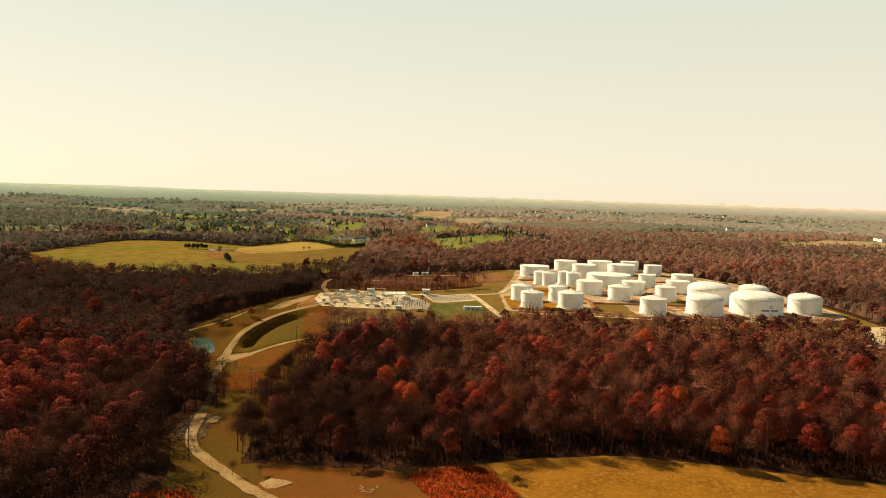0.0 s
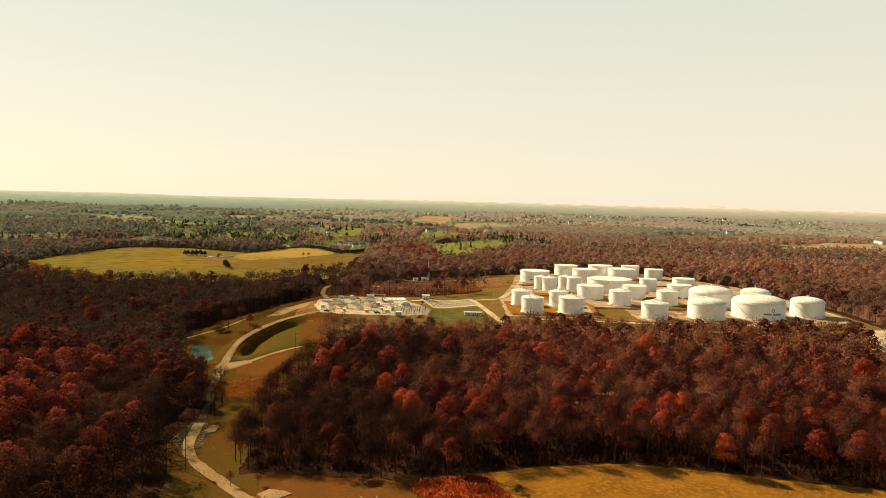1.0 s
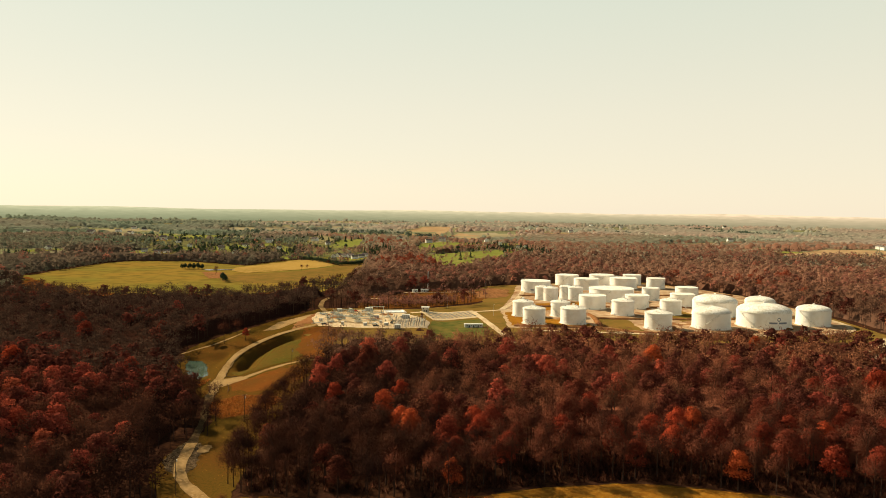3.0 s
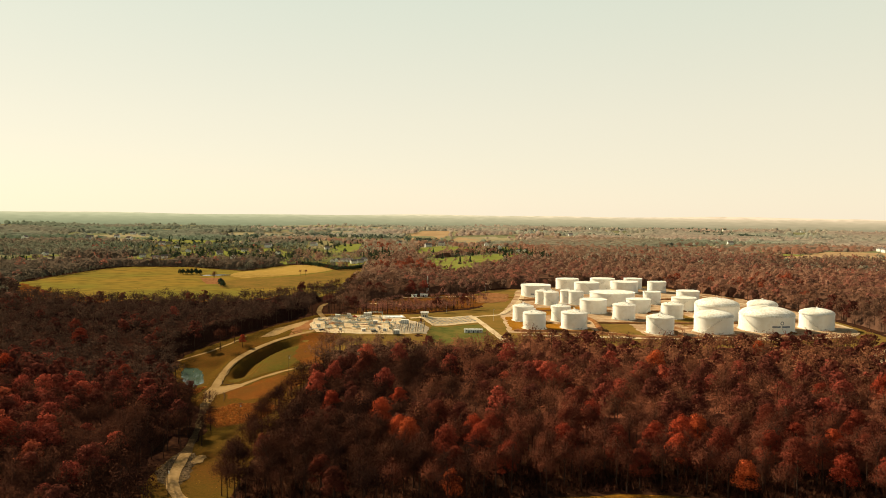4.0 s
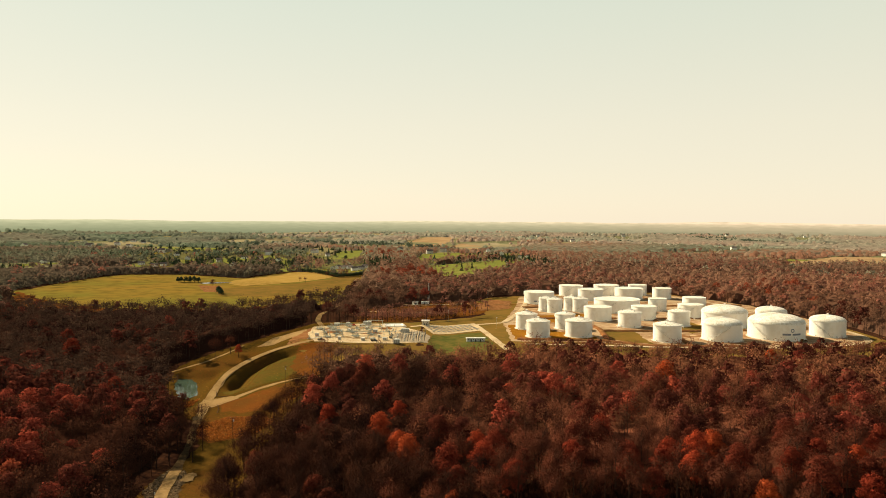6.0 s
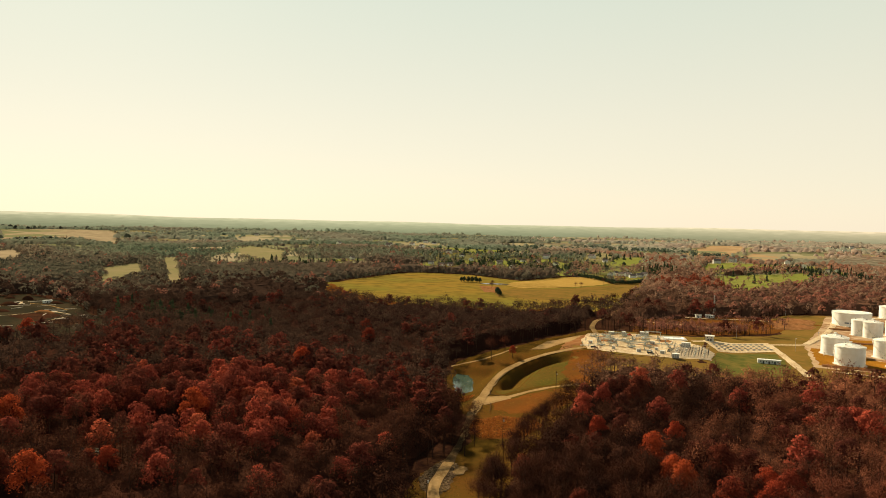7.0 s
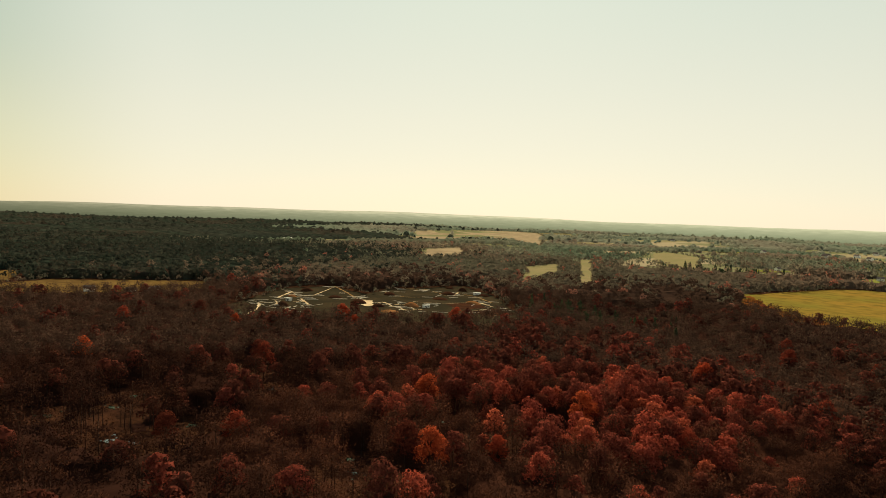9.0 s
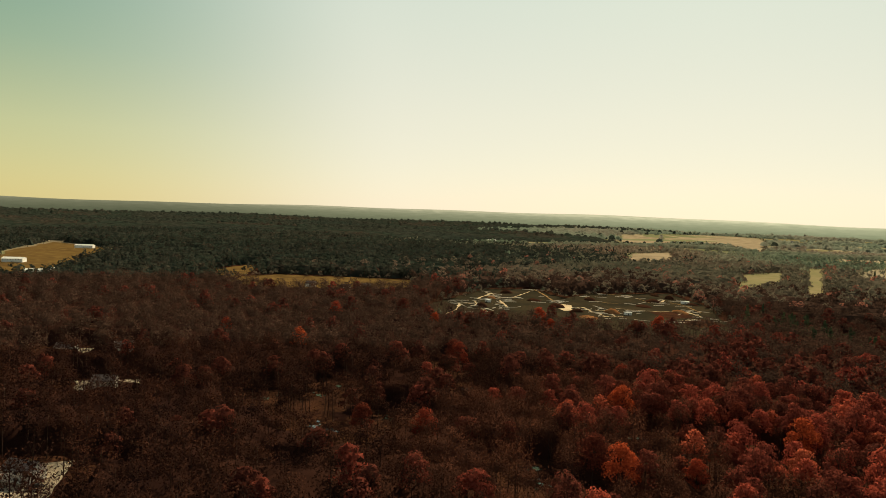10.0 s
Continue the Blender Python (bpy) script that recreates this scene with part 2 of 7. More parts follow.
M = {
    "litter": material("forest_floor", (0.040, 0.017, 0.010), 0.95, (0.062, 0.026, 0.013), 0.05, 0.3, 0.8, fine=(0.022, 0.010, 0.007), fine_scale=0.6),
    "far_ground": material("far_country_ground", (0.15, 0.105, 0.065), 0.95, (0.24, 0.18, 0.10), 0.004, fine=(0.12, 0.115, 0.065), fine_scale=0.02),
    "gold": material("gold_grass", (0.245, 0.100, 0.015), 0.9, (0.185, 0.072, 0.012), 0.05, 0.35, 1.6, fine=(0.28, 0.135, 0.024), fine_scale=0.5),
    "brown": material("brown_grass", (0.145, 0.050, 0.012), 0.95, (0.108, 0.047, 0.012), 0.06, 0.25, 1.2, fine=(0.112, 0.036, 0.010), fine_scale=0.7),
    "verge": material("verge_grass", (0.086, 0.048, 0.010), 0.95, (0.100, 0.041, 0.010), 0.02, 0.25, 1.2, fine=(0.060, 0.038, 0.008), fine_scale=0.9),
    "green": material("meadow", (0.150, 0.125, 0.026), 0.95, (0.215, 0.128, 0.028), 0.006, 0.2, 0.8, fine=(0.115, 0.080, 0.018), fine_scale=0.05),
    "works": material("dry_mown_grass", (0.17, 0.100, 0.026), 0.95, (0.115, 0.080, 0.020), 0.03, 0.2, 0.8, fine=(0.19, 0.105, 0.030), fine_scale=0.12),
    "lawn": material("lawn", (0.150, 0.170, 0.040), 0.95, (0.19, 0.18, 0.050), 0.012, 0.2, 0.8, fine=(0.14, 0.135, 0.028), fine_scale=0.05),
    "dale": material("dale_grass", (0.082, 0.066, 0.014), 0.95, (0.100, 0.058, 0.014), 0.05, 0.2, 0.9, fine=(0.062, 0.052, 0.011), fine_scale=0.6),
    "bed": material("stream_bed_and_shaded_lane", (0.085, 0.052, 0.025), 0.95, (0.12, 0.075, 0.036), 0.3, 0.1, 2.0, fine=(0.055, 0.036, 0.018), fine_scale=1.2),
    "plot": material("short_plot_grass", (0.092, 0.092, 0.025), 0.95, (0.14, 0.105, 0.030), 0.04, 0.2, 0.8, fine=(0.065, 0.072, 0.018), fine_scale=0.15),
    "village": material("village_grass", (0.105, 0.105, 0.040), 0.95, (0.16, 0.14, 0.055), 0.012, 0.2, 0.8, fine=(0.085, 0.075, 0.034), fine_scale=0.04),
    "tilled": material("golden_brown_stubble", (0.115, 0.068, 0.022), 0.95, (0.085, 0.050, 0.018), 0.01, 0.2, 0.6, fine=(0.14, 0.085, 0.030), fine_scale=0.06),
    "straw": material("stubble", (0.31, 0.19, 0.05), 0.95, (0.23, 0.14, 0.035), 0.01, 0.2, 0.6, fine=(0.35, 0.22, 0.07), fine_scale=0.08),
    "pink": material("bare_field", (0.34, 0.225, 0.12), 0.95, (0.28, 0.175, 0.09), 0.01, 0.2, 0.6),
    "cream": material("pale_stubble", (0.27, 0.205, 0.125), 0.95, (0.20, 0.150, 0.092), 0.008, 0.2, 0.6, fine=(0.31, 0.24, 0.15), fine_scale=0.03),
    "earth": material("red_earth", (0.22, 0.090, 0.036), 0.95, (0.14, 0.065, 0.026), 0.04, 0.4, 0.6, fine=(0.27, 0.13, 0.055), fine_scale=0.25),
    "yard_earth": material("tank_yard_earth", (0.37, 0.25, 0.145), 0.95, (0.21, 0.10, 0.045), 0.022, 0.3, 0.6, fine=(0.44, 0.32, 0.20), fine_scale=0.12),
    "gravel": material("gravel", (0.50, 0.38, 0.23), 0.95, (0.36, 0.25, 0.14), 0.05, 0.1, 3.0, fine=(0.58, 0.46, 0.30), fine_scale=0.7),
    "site": material("churned_dark_ground", (0.026, 0.021, 0.013), 0.95, (0.045, 0.032, 0.018), 0.03, 0.3, 0.6, fine=(0.025, 0.024, 0.014), fine_scale=0.3),
    "dry_field": material("dry_field", (0.185, 0.160, 0.078), 0.95, (0.215, 0.170, 0.090), 0.008, 0.2, 0.6, fine=(0.16, 0.145, 0.068), fine_scale=0.05),
    "dark_gravel": material("dark_gravel", (0.36, 0.29, 0.20), 0.95, (0.28, 0.22, 0.15), 0.3, 0.1, 3.0),
    "lane": material("gravel_lane", (0.285, 0.178, 0.078), 0.95, (0.20, 0.118, 0.048), 0.08, 0.1, 3.0, fine=(0.31, 0.20, 0.092), fine_scale=0.8),
    "rut": material("worn_track", (0.22, 0.145, 0.072), 0.95, (0.28, 0.19, 0.10), 0.2, 0.05, 3.0),
    "rock": material("riprap_stone", (0.165, 0.108, 0.060), 0.9, (0.085, 0.056, 0.032), 0.6, 0.1, 3.0, by_object=0.3),
    "bark": material("bark", (0.060, 0.034, 0.024), 0.95, (0.036, 0.021, 0.016), 0.7, 0.05, 4.0),
    "white": material("white_tank_paint", (0.84, 0.82, 0.75), 0.45, (0.78, 0.75, 0.67), 0.08, specular=0.4, fine=(0.77, 0.73, 0.64), fine_scale=0.35),
    "roof": material("weathered_roof_paint", (0.80, 0.77, 0.69), 0.5, (0.68, 0.63, 0.53), 0.15, fine=(0.58, 0.52, 0.41), fine_scale=0.6),
    "steel": material("galvanised_steel", (0.42, 0.41, 0.37), 0.5, (0.32, 0.31, 0.28), 0.5, metal=0.15, specular=0.3),
    "pipe": material("blue_grey_pipe", (0.40, 0.42, 0.35), 0.5, (0.28, 0.30, 0.25), 0.6),
    "cabinet": material("pale_sheet_metal", (0.72, 0.71, 0.64), 0.5, (0.62, 0.60, 0.52), 0.4),
    "dark": material("dark_metal", (0.06, 0.06, 0.058), 0.5, (0.10, 0.09, 0.08), 0.7),
    "concrete": material("concrete", (0.56, 0.50, 0.40), 0.9, (0.46, 0.40, 0.31), 0.2, 0.03, 4.0),
    "timber": material("weathered_pole_timber", (0.10, 0.060, 0.038), 0.9, (0.065, 0.040, 0.028), 0.8, 0.02, 6.0),
    "mark": material("grey_blue_lettering", (0.20, 0.22, 0.25), 0.6),
    "glass": material("dark_glass", (0.03, 0.04, 0.045), 0.08, specular=0.6),
    "red": material("red_paint", (0.40, 0.05, 0.035), 0.4),
    "shingle": material("roof_shingle", (0.16, 0.13, 0.115), 0.9, (0.11, 0.09, 0.08), 0.4, by_object=0.4),
    "siding": material("house_siding", (0.74, 0.71, 0.63), 0.7, (0.66, 0.62, 0.54), 0.2, by_object=0.25),
    "rubber": material("tyre_rubber", (0.02, 0.02, 0.02), 0.85),
    "leaf": foliage("autumn_leaf", LEAF_ROWS, jitter=0.3, vivid=0.95),
    "leaf_ob": foliage("autumn_leaf_single", LEAF_ROWS, by_tint=False, jitter=0.35),
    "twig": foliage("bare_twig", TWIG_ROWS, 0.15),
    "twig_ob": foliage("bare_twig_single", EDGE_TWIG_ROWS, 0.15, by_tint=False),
    # darkened copy of the single twig, for the dim lower left
    "twig_dimmed_ob": foliage("dimmed_twig_single", [(0.0, (0.022, 0.010, 0.008)), (0.5, (0.036, 0.014, 0.009)), (1.0, (0.058, 0.021, 0.013))], 0.15, by_tint=False),
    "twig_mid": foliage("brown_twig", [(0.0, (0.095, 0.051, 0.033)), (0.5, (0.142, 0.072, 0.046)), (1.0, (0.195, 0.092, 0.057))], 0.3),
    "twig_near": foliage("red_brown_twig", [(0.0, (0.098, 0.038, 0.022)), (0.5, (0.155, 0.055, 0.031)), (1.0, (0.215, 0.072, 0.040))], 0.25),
    # lighter twig copy: sunlight painted in for the trees before the tanks
    "edge_twig": foliage("brightened_brown_twig", [(0.0, (0.150, 0.062, 0.034)), (0.5, (0.215, 0.086, 0.046)), (1.0, (0.29, 0.110, 0.058))], 0.35),
    # middle-distance twigs, greyed and lightened for haze
    "hazed_grey_twig": foliage("hazed_grey_twig", [(0.0, (0.098, 0.106, 0.072)), (0.5, (0.132, 0.108, 0.075)), (1.0, (0.160, 0.110, 0.078))], 0.42, jitter=0.06),
    # grey-brown twig, darkened to suit the dim left of the view
    "dimmed_west_twig": foliage("dimmed_grey_brown_twig", [(0.0, (0.044, 0.025, 0.018)), (0.5, (0.060, 0.034, 0.024)), (1.0, (0.082, 0.046, 0.032))], 0.3, jitter=0.06),
    # woods paler with distance: haze painted into the leaf colour
    "hazed_pale_twig": foliage("hazed_pale_twig", HAZED_ROWS, 0.45, jitter=0.08, vivid=0.9),
    "far": foliage("hazed_distant_wood", HAZED_FAR_ROWS, 0.45, jitter=0.05, grain=0.3),
    "hazed_west": foliage("hazed_distant_west_wood", [(0.0, (0.110, 0.142, 0.094)), (0.4, (0.140, 0.152, 0.102)), (0.7, (0.166, 0.148, 0.103)), (1.0, (0.182, 0.136, 0.098))], 0.42, jitter=0.06, grain=0.3),
    "hazed_pale": foliage("hazed_farthest_wood", [(0.0, (0.315, 0.325, 0.245)), (0.4, (0.36, 0.322, 0.242)), (0.7, (0.40, 0.318, 0.245)), (1.0, (0.415, 0.305, 0.235))], 0.45, jitter=0.05, grain=0.25),
    "hazed_pale_west": foliage("hazed_farthest_west_wood", [(0.0, (0.175, 0.215, 0.150)), (0.4, (0.20, 0.220, 0.155)), (0.7, (0.215, 0.215, 0.155)), (1.0, (0.235, 0.212, 0.155))], 0.45, jitter=0.05, grain=0.25),
    # wood and twig colours darkened for the dim left of the view
    "dimmed_west": foliage("dimmed_western_wood", [(0.0, (0.028, 0.036, 0.027)), (0.4, (0.038, 0.038, 0.028)), (0.7, (0.028, 0.038, 0.027)), (1.0, (0.050, 0.040, 0.029))], 0.35, jitter=0.06, grain=0.4),
    "dimmed_near": foliage("dimmed_bare_twig", [(0.0, (0.020, 0.009, 0.007)), (0.5, (0.034, 0.014, 0.009)), (1.0, (0.055, 0.021, 0.013))], 0.15),
    # needle colour paled to imitate haze over the far groves
    "hazed_needle": foliage("hazed_distant_conifer", [(0.0, (0.075, 0.100, 0.070)), (1.0, (0.12, 0.145, 0.098))], 0.3),
    "needle": foliage("conifer_needle", [(0.0, (0.032, 0.048, 0.026)), (1.0, (0.058, 0.072, 0.034))], 0.25),
    "shrub": foliage("red_shrub", [(0.0, (0.36, 0.045, 0.018)), (0.6, (0.55, 0.075, 0.024)), (1.0, (0.58, 0.18, 0.045))], 0.45),
    "scrub": foliage("rust_scrub", [(0.0, (0.20, 0.07, 0.02)), (0.6, (0.34, 0.10, 0.024)), (1.0, (0.42, 0.17, 0.04))], 0.4),
    # rust crowns, lightened and dulled for haze over the middle distance
    "rust": foliage("hazed_rust_crown", [(0.0, (0.20, 0.086, 0.058)), (0.6, (0.26, 0.096, 0.060)), (1.0, (0.33, 0.106, 0.062))], 0.42, vivid=0.92),
    "rust_bright": foliage("rust_red_crown", [(0.0, (0.19, 0.058, 0.034)), (0.6, (0.27, 0.066, 0.036)), (1.0, (0.35, 0.080, 0.038))], 0.4),
    "tuft": foliage("dry_tuft", [(0.0, (0.17, 0.080, 0.014)), (1.0, (0.27, 0.14, 0.028))], 0.3),
}
# open farm country: plots of grass, stubble and tilled ground, colours greyed towards haze
plots = M["far_ground"].node_tree
pn, pl = plots.nodes, plots.links
cells, cell_mix, cell_ramp, cell_sum = pn.new("ShaderNodeTexVoronoi"), pn.new("ShaderNodeSeparateXYZ"), pn.new("ShaderNodeValToRGB"), pn.new("ShaderNodeMix")
cells.inputs["Scale"].default_value = 0.0045
pl.new(pn["Texture Coordinate"].outputs["Object"], cells.inputs["Vector"])
pl.new(cells.outputs["Color"], cell_mix.inputs[0])
pl.new(cell_mix.outputs[0], cell_ramp.inputs[0])
cell_ramp.color_ramp.interpolation = "CONSTANT"
HAZED_PLOT_ROWS = [(0.0, (0.14, 0.15, 0.070)), (0.22, (0.21, 0.19, 0.10)), (0.42, (0.27, 0.225, 0.13)), (0.58, (0.16, 0.165, 0.085)), (0.74, (0.30, 0.25, 0.16)), (0.88, (0.18, 0.15, 0.095))]
while len(cell_ramp.color_ramp.elements) < len(HAZED_PLOT_ROWS):
    cell_ramp.color_ramp.elements.new(0.5)
for e, (p, c) in zip(cell_ramp.color_ramp.elements, HAZED_PLOT_ROWS):
    e.position, e.color = p, (*c, 1)
cell_sum.data_type = "RGBA"
cell_sum.inputs["Factor"].default_value = 0.75
bsdf = pn["Principled BSDF"]
pl.new(bsdf.inputs["Base Color"].links[0].from_socket, cell_sum.inputs["A"])
pl.new(cell_ramp.outputs[0], cell_sum.inputs["B"])
pl.new(cell_sum.outputs["Result"], bsdf.inputs["Base Color"])
water = bpy.data.materials.new("pond_water")
water.use_nodes = True
wb = water.node_tree.nodes["Principled BSDF"]
wb.inputs["Base Color"].default_value, wb.inputs["Roughness"].default_value = (0.055, 0.085, 0.060, 1), 0.08
wb.inputs["Specular IOR Level"].default_value = 0.7
wave = water.node_tree.nodes.new("ShaderNodeTexNoise")
wave.inputs["Scale"].default_value = 0.8
wrel = water.node_tree.nodes.new("ShaderNodeBump")
wrel.inputs["Strength"].default_value, wrel.inputs["Distance"].default_value = 0.10, 0.06
water.node_tree.links.new(wave.outputs["Fac"], wrel.inputs["Height"])
water.node_tree.links.new(wrel.outputs[0], wb.inputs["Normal"])
M["water"] = water


# ---- helpers ----
def smooth(a, b, v):
    u = np.clip((v - a) / (b - a), 0, 1)
    return u * u * (3 - 2 * u)


def line_distance(x, y, line):
    """Distance to a broken line, and the height along it where its points have one."""
    best, high = np.full(np.shape(x), 1e9), np.zeros(np.shape(x))
    for a, b in zip(line[:-1], line[1:]):
        dx, dy = b[0] - a[0], b[1] - a[1]
        u = np.clip(((x - a[0]) * dx + (y - a[1]) * dy) / (dx * dx + dy * dy), 0, 1)
        d = np.hypot(x - a[0] - u * dx, y - a[1] - u * dy)
        if len(a) > 2:
            high = np.where(d < best, a[2] + u * (b[2] - a[2]), high)
        best = np.minimum(best, d)
    return best, high


def inside(x, y, poly):
    x, y = np.asarray(x, float), np.asarray(y, float)
    res = np.zeros(x.shape, bool)
    for (x0, y0), (x1, y1) in zip(poly, poly[1:] + poly[:1]):
        if y0 != y1:
            res ^= ((y0 > y) != (y1 > y)) & (x < (x1 - x0) * (y - y0) / (y1 - y0) + x0)
    return res


VALLEY = [(-60, 60), (-95, 200), (-120, 330), (-150, 440), (-185, 500), (-300, 570), (-500, 640)]
LANE = [(62, -60, -2), (30, 60, -2), (5, 150, -4), (-30, 215, -8), (-64, 255, -12), (-73, 263, -13), (-88, 283, -15), (-102, 299, -16), (-113, 311, -16), (-126, 320, -16), (-148, 332, -15),
        (-170, 356, -13), (-176, 390, -13), (-163, 414, -14), (-144, 432, -15.5), (-146, 456, -15), (-150, 476, -14.5), (-155, 512, -12), (-156, 543, -9), (-151, 563, -6.5), (-140, 585, -3), (-126, 600, 0), (-108, 611, 3)]
FORK = [(-149, 472, -14.5), (-138, 479, -13.5), (-126, 496, -11), (-112, 506, -8), (-98, 507, -5), (-80, 505, -3)]


def land(x, y):
    """Height of the ground."""
    x, y = np.asarray(x, float), np.asarray(y, float)
    d, _ = line_distance(x, y, VALLEY)
    z = -16 * np.exp(-((d / 75) ** 2))
    far = smooth(1100, 2400, np.hypot(x, y))
    z = z + far * (6 * np.sin(x / 410 + 1) * np.cos(y / 530) + 4 * np.sin(x / 190 + y / 260)) + 6 * smooth(2400, 3600, np.hypot(x, y)) * np.sin(np.hypot(x, y) / 230 + 2 * np.sin(x / 700))
    z = z + 10 * smooth(2600, 4700, np.hypot(x, y))
    hollow, _ = line_distance(x, y, [(-146.5, 516), (-146.5, 542), (-142.5, 559), (-133, 577), (-120, 591), (-104, 600)])
    z = z - 7 * np.exp(-((hollow / 9) ** 2))
    for x0, x1, y0, y1, level, margin in ((-192, -166, 492, 540, -14.6, 14), (-120, -20, 604, 712, 3, 26), (60, 420, 560, 1000, 0, 60)):
        q = np.hypot(np.maximum(np.maximum(x0 - x, x - x1), 0), np.maximum(np.maximum(y0 - y, y - y1), 0))
        z = level + (z - level) * smooth(0, margin, q)
    for line, flat, slope in ((LANE, 3.6, 8), (FORK, 3.5, 9)):
        d, high = line_distance(x, y, line)
        z = high + (z - high) * smooth(flat, flat + slope, d)
    return z


def mesh_tri(name, v, t, mats, index=None, tint=None, smooth_shade=False, normals=None):
    """A mesh from arrays of places and triangles."""
    v, t = np.asarray(v, np.float32), np.asarray(t, np.int32)
    me = bpy.data.meshes.new(name)
    me.vertices.add(len(v))
    me.vertices.foreach_set("co", v.ravel())
    me.loops.add(3 * len(t))
    me.loops.foreach_set("vertex_index", t.ravel())
    me.polygons.add(len(t))
    me.polygons.foreach_set("loop_start", np.arange(len(t), dtype=np.int32) * 3)
    for m in mats:
        me.materials.append(m)
    if index is not None:
        me.polygons.foreach_set("material_index", np.asarray(index, np.int32))
    me.polygons.foreach_set("use_smooth", np.full(len(t), smooth_shade))
    if tint is not None:
        att = me.attributes.new("tint", "FLOAT", "POINT")
        att.data.foreach_set("value", np.asarray(tint, np.float32))
    if normals is not None:
        me.polygons.foreach_set("use_smooth", np.full(len(t), True))
        att = me.attributes.new("custom_normal", "FLOAT_VECTOR", "POINT")
        att.data.foreach_set("vector", np.asarray(normals, np.float32).ravel())
    me.update(calc_edges=True)
    return me


def part(name, bm, mat, parent=None, label="", smooth_shade=False):
    """One mesh object from a bmesh, under a thing or a part."""
    me = bpy.data.meshes.new(name)
    if smooth_shade:
        for f in bm.faces:
            f.smooth = True
    bm.to_mesh(me)
    bm.free()
    me.materials.append(mat)
    ob = new(name, me)
    if parent is not None:
        ob.parent = parent
    if label:
        ob["label"] = label
    return ob


def box(bm, x0, y0, z0, x1, y1, z1, bevel=0.0):
    vs = [bm.verts.new(p) for p in ((x0, y0, z0), (x1, y0, z0), (x1, y1, z0), (x0, y1, z0), (x0, y0, z1), (x1, y0, z1), (x1, y1, z1), (x0, y1, z1))]
    fs = [bm.faces.new([vs[i] for i in q]) for q in ((3, 2, 1, 0), (4, 5, 6, 7), (0, 1, 5, 4), (1, 2, 6, 5), (2, 3, 7, 6), (3, 0, 4, 7))]
    if bevel:
        bmesh.ops.bevel(bm, geom=list({e for f in fs for e in f.edges}), offset=bevel, segments=1, affect="EDGES")
    return bm


def rod(bm, a, b, r0, r1=None, n=6, cap=True):
    """A tapered round bar from a to b."""
    a, b = Vector(a), Vector(b)
    r1 = r0 if r1 is None else r1
    q = (b - a).to_track_quat("Z", "Y")
    rings = []
    for p, r in ((a, r0), (b, r1)):
        rings.append([bm.verts.new(p + q @ Vector((r * math.cos(2 * math.pi * i / n), r * math.sin(2 * math.pi * i / n), 0))) for i in range(n)])
    for i in range(n):
        bm.faces.new((rings[0][i], rings[0][(i + 1) % n], rings[1][(i + 1) % n], rings[1][i]))
    if cap:
        bm.faces.new(rings[0][::-1])
        bm.faces.new(rings[1])
    return bm


def lathe(bm, profile, n=48):
    """A turned body from (radius, height) rows; radius 0 closes it."""
    rings = []
    for r, z in profile:
        if r <= 1e-6:
            rings.append([bm.verts.new((0, 0, z))])
        else:
            rings.append([bm.verts.new((r * math.cos(2 * math.pi * i / n), r * math.sin(2 * math.pi * i / n), z)) for i in range(n)])
    for a, b in zip(rings[:-1], rings[1:]):
        for i in range(n):
            j = (i + 1) % n
            if len(a) == 1 and len(b) == 1:
                continue
            if len(b) == 1:
                bm.faces.new((a[i], a[j], b[0]))
            elif len(a) == 1:
                bm.faces.new((a[0], b[j], b[i]))
            else:
                bm.faces.new((a[i], a[j], b[j], b[i]))
    return bm


def thing(name, x, y, z=None, turn=0.0):
    """An empty at the base of a thing with parts."""
    ob = new(name)
    ob.empty_display_size = 0.5
    ob.matrix_basis = pose(x, y, float(land(x, y)) if z is None else z, 0, 0, turn)
    return ob


def spread(poly, step, wobble, seed):
    """A polygon's outline in short steps with an uneven edge."""
    r, out = np.random.default_rng(seed), []
    for a, b in zip(poly, poly[1:] + poly[:1]):
        n = max(1, int(math.hypot(b[0] - a[0], b[1] - a[1]) / step))
        for i in range(n):
            u = i / n
            out.append((a[0] + (b[0] - a[0]) * u + r.normal(0, wobble), a[1] + (b[1] - a[1]) * u + r.normal(0, wobble)))
    return out


def sheet(name, poly, mat, label, category, step=6.0, wobble=0.5, lift=0.12, seed=1, kind="structure", level=None):
    """A piece of ground of its own surface, laid on the land, with a skirt down into it."""
    rim = spread(poly, step, wobble, seed)
    xs, ys = [p[0] for p in rim], [p[1] for p in rim]
    gx, gy = np.meshgrid(np.arange(min(xs), max(xs), step), np.arange(min(ys), max(ys), step))
    gx, gy = gx.ravel(), gy.ravel()
    keep = inside(gx, gy, rim)
    edge, _ = line_distance(gx, gy, rim + rim[:1])
    keep &= edge > step * 0.4
    pts = rim + list(zip(gx[keep].tolist(), gy[keep].tolist()))
    n = len(rim)
    v2, _, faces, *_ = geometry.delaunay_2d_cdt([Vector(p) for p in pts], [(i, (i + 1) % n) for i in range(n)], [], 1, 1e-4)
    v2 = np.array([(p.x, p.y) for p in v2])
    z = (land(v2[:, 0], v2[:, 1]) if level is None else np.full(len(v2), level)) + lift
    me = bpy.data.meshes.new(name)
    me.from_pydata(np.column_stack([v2, z]).tolist(), [], [list(f) for f in faces])
    me.materials.append(mat)
    if len(me.polygons) and sum(p.normal.z for p in me.polygons) < 0:
        me.flip_normals()
    me.polygons.foreach_set("use_smooth", np.full(len(me.polygons), True))
    return tagged(new(name, me), label, category, kind=kind)


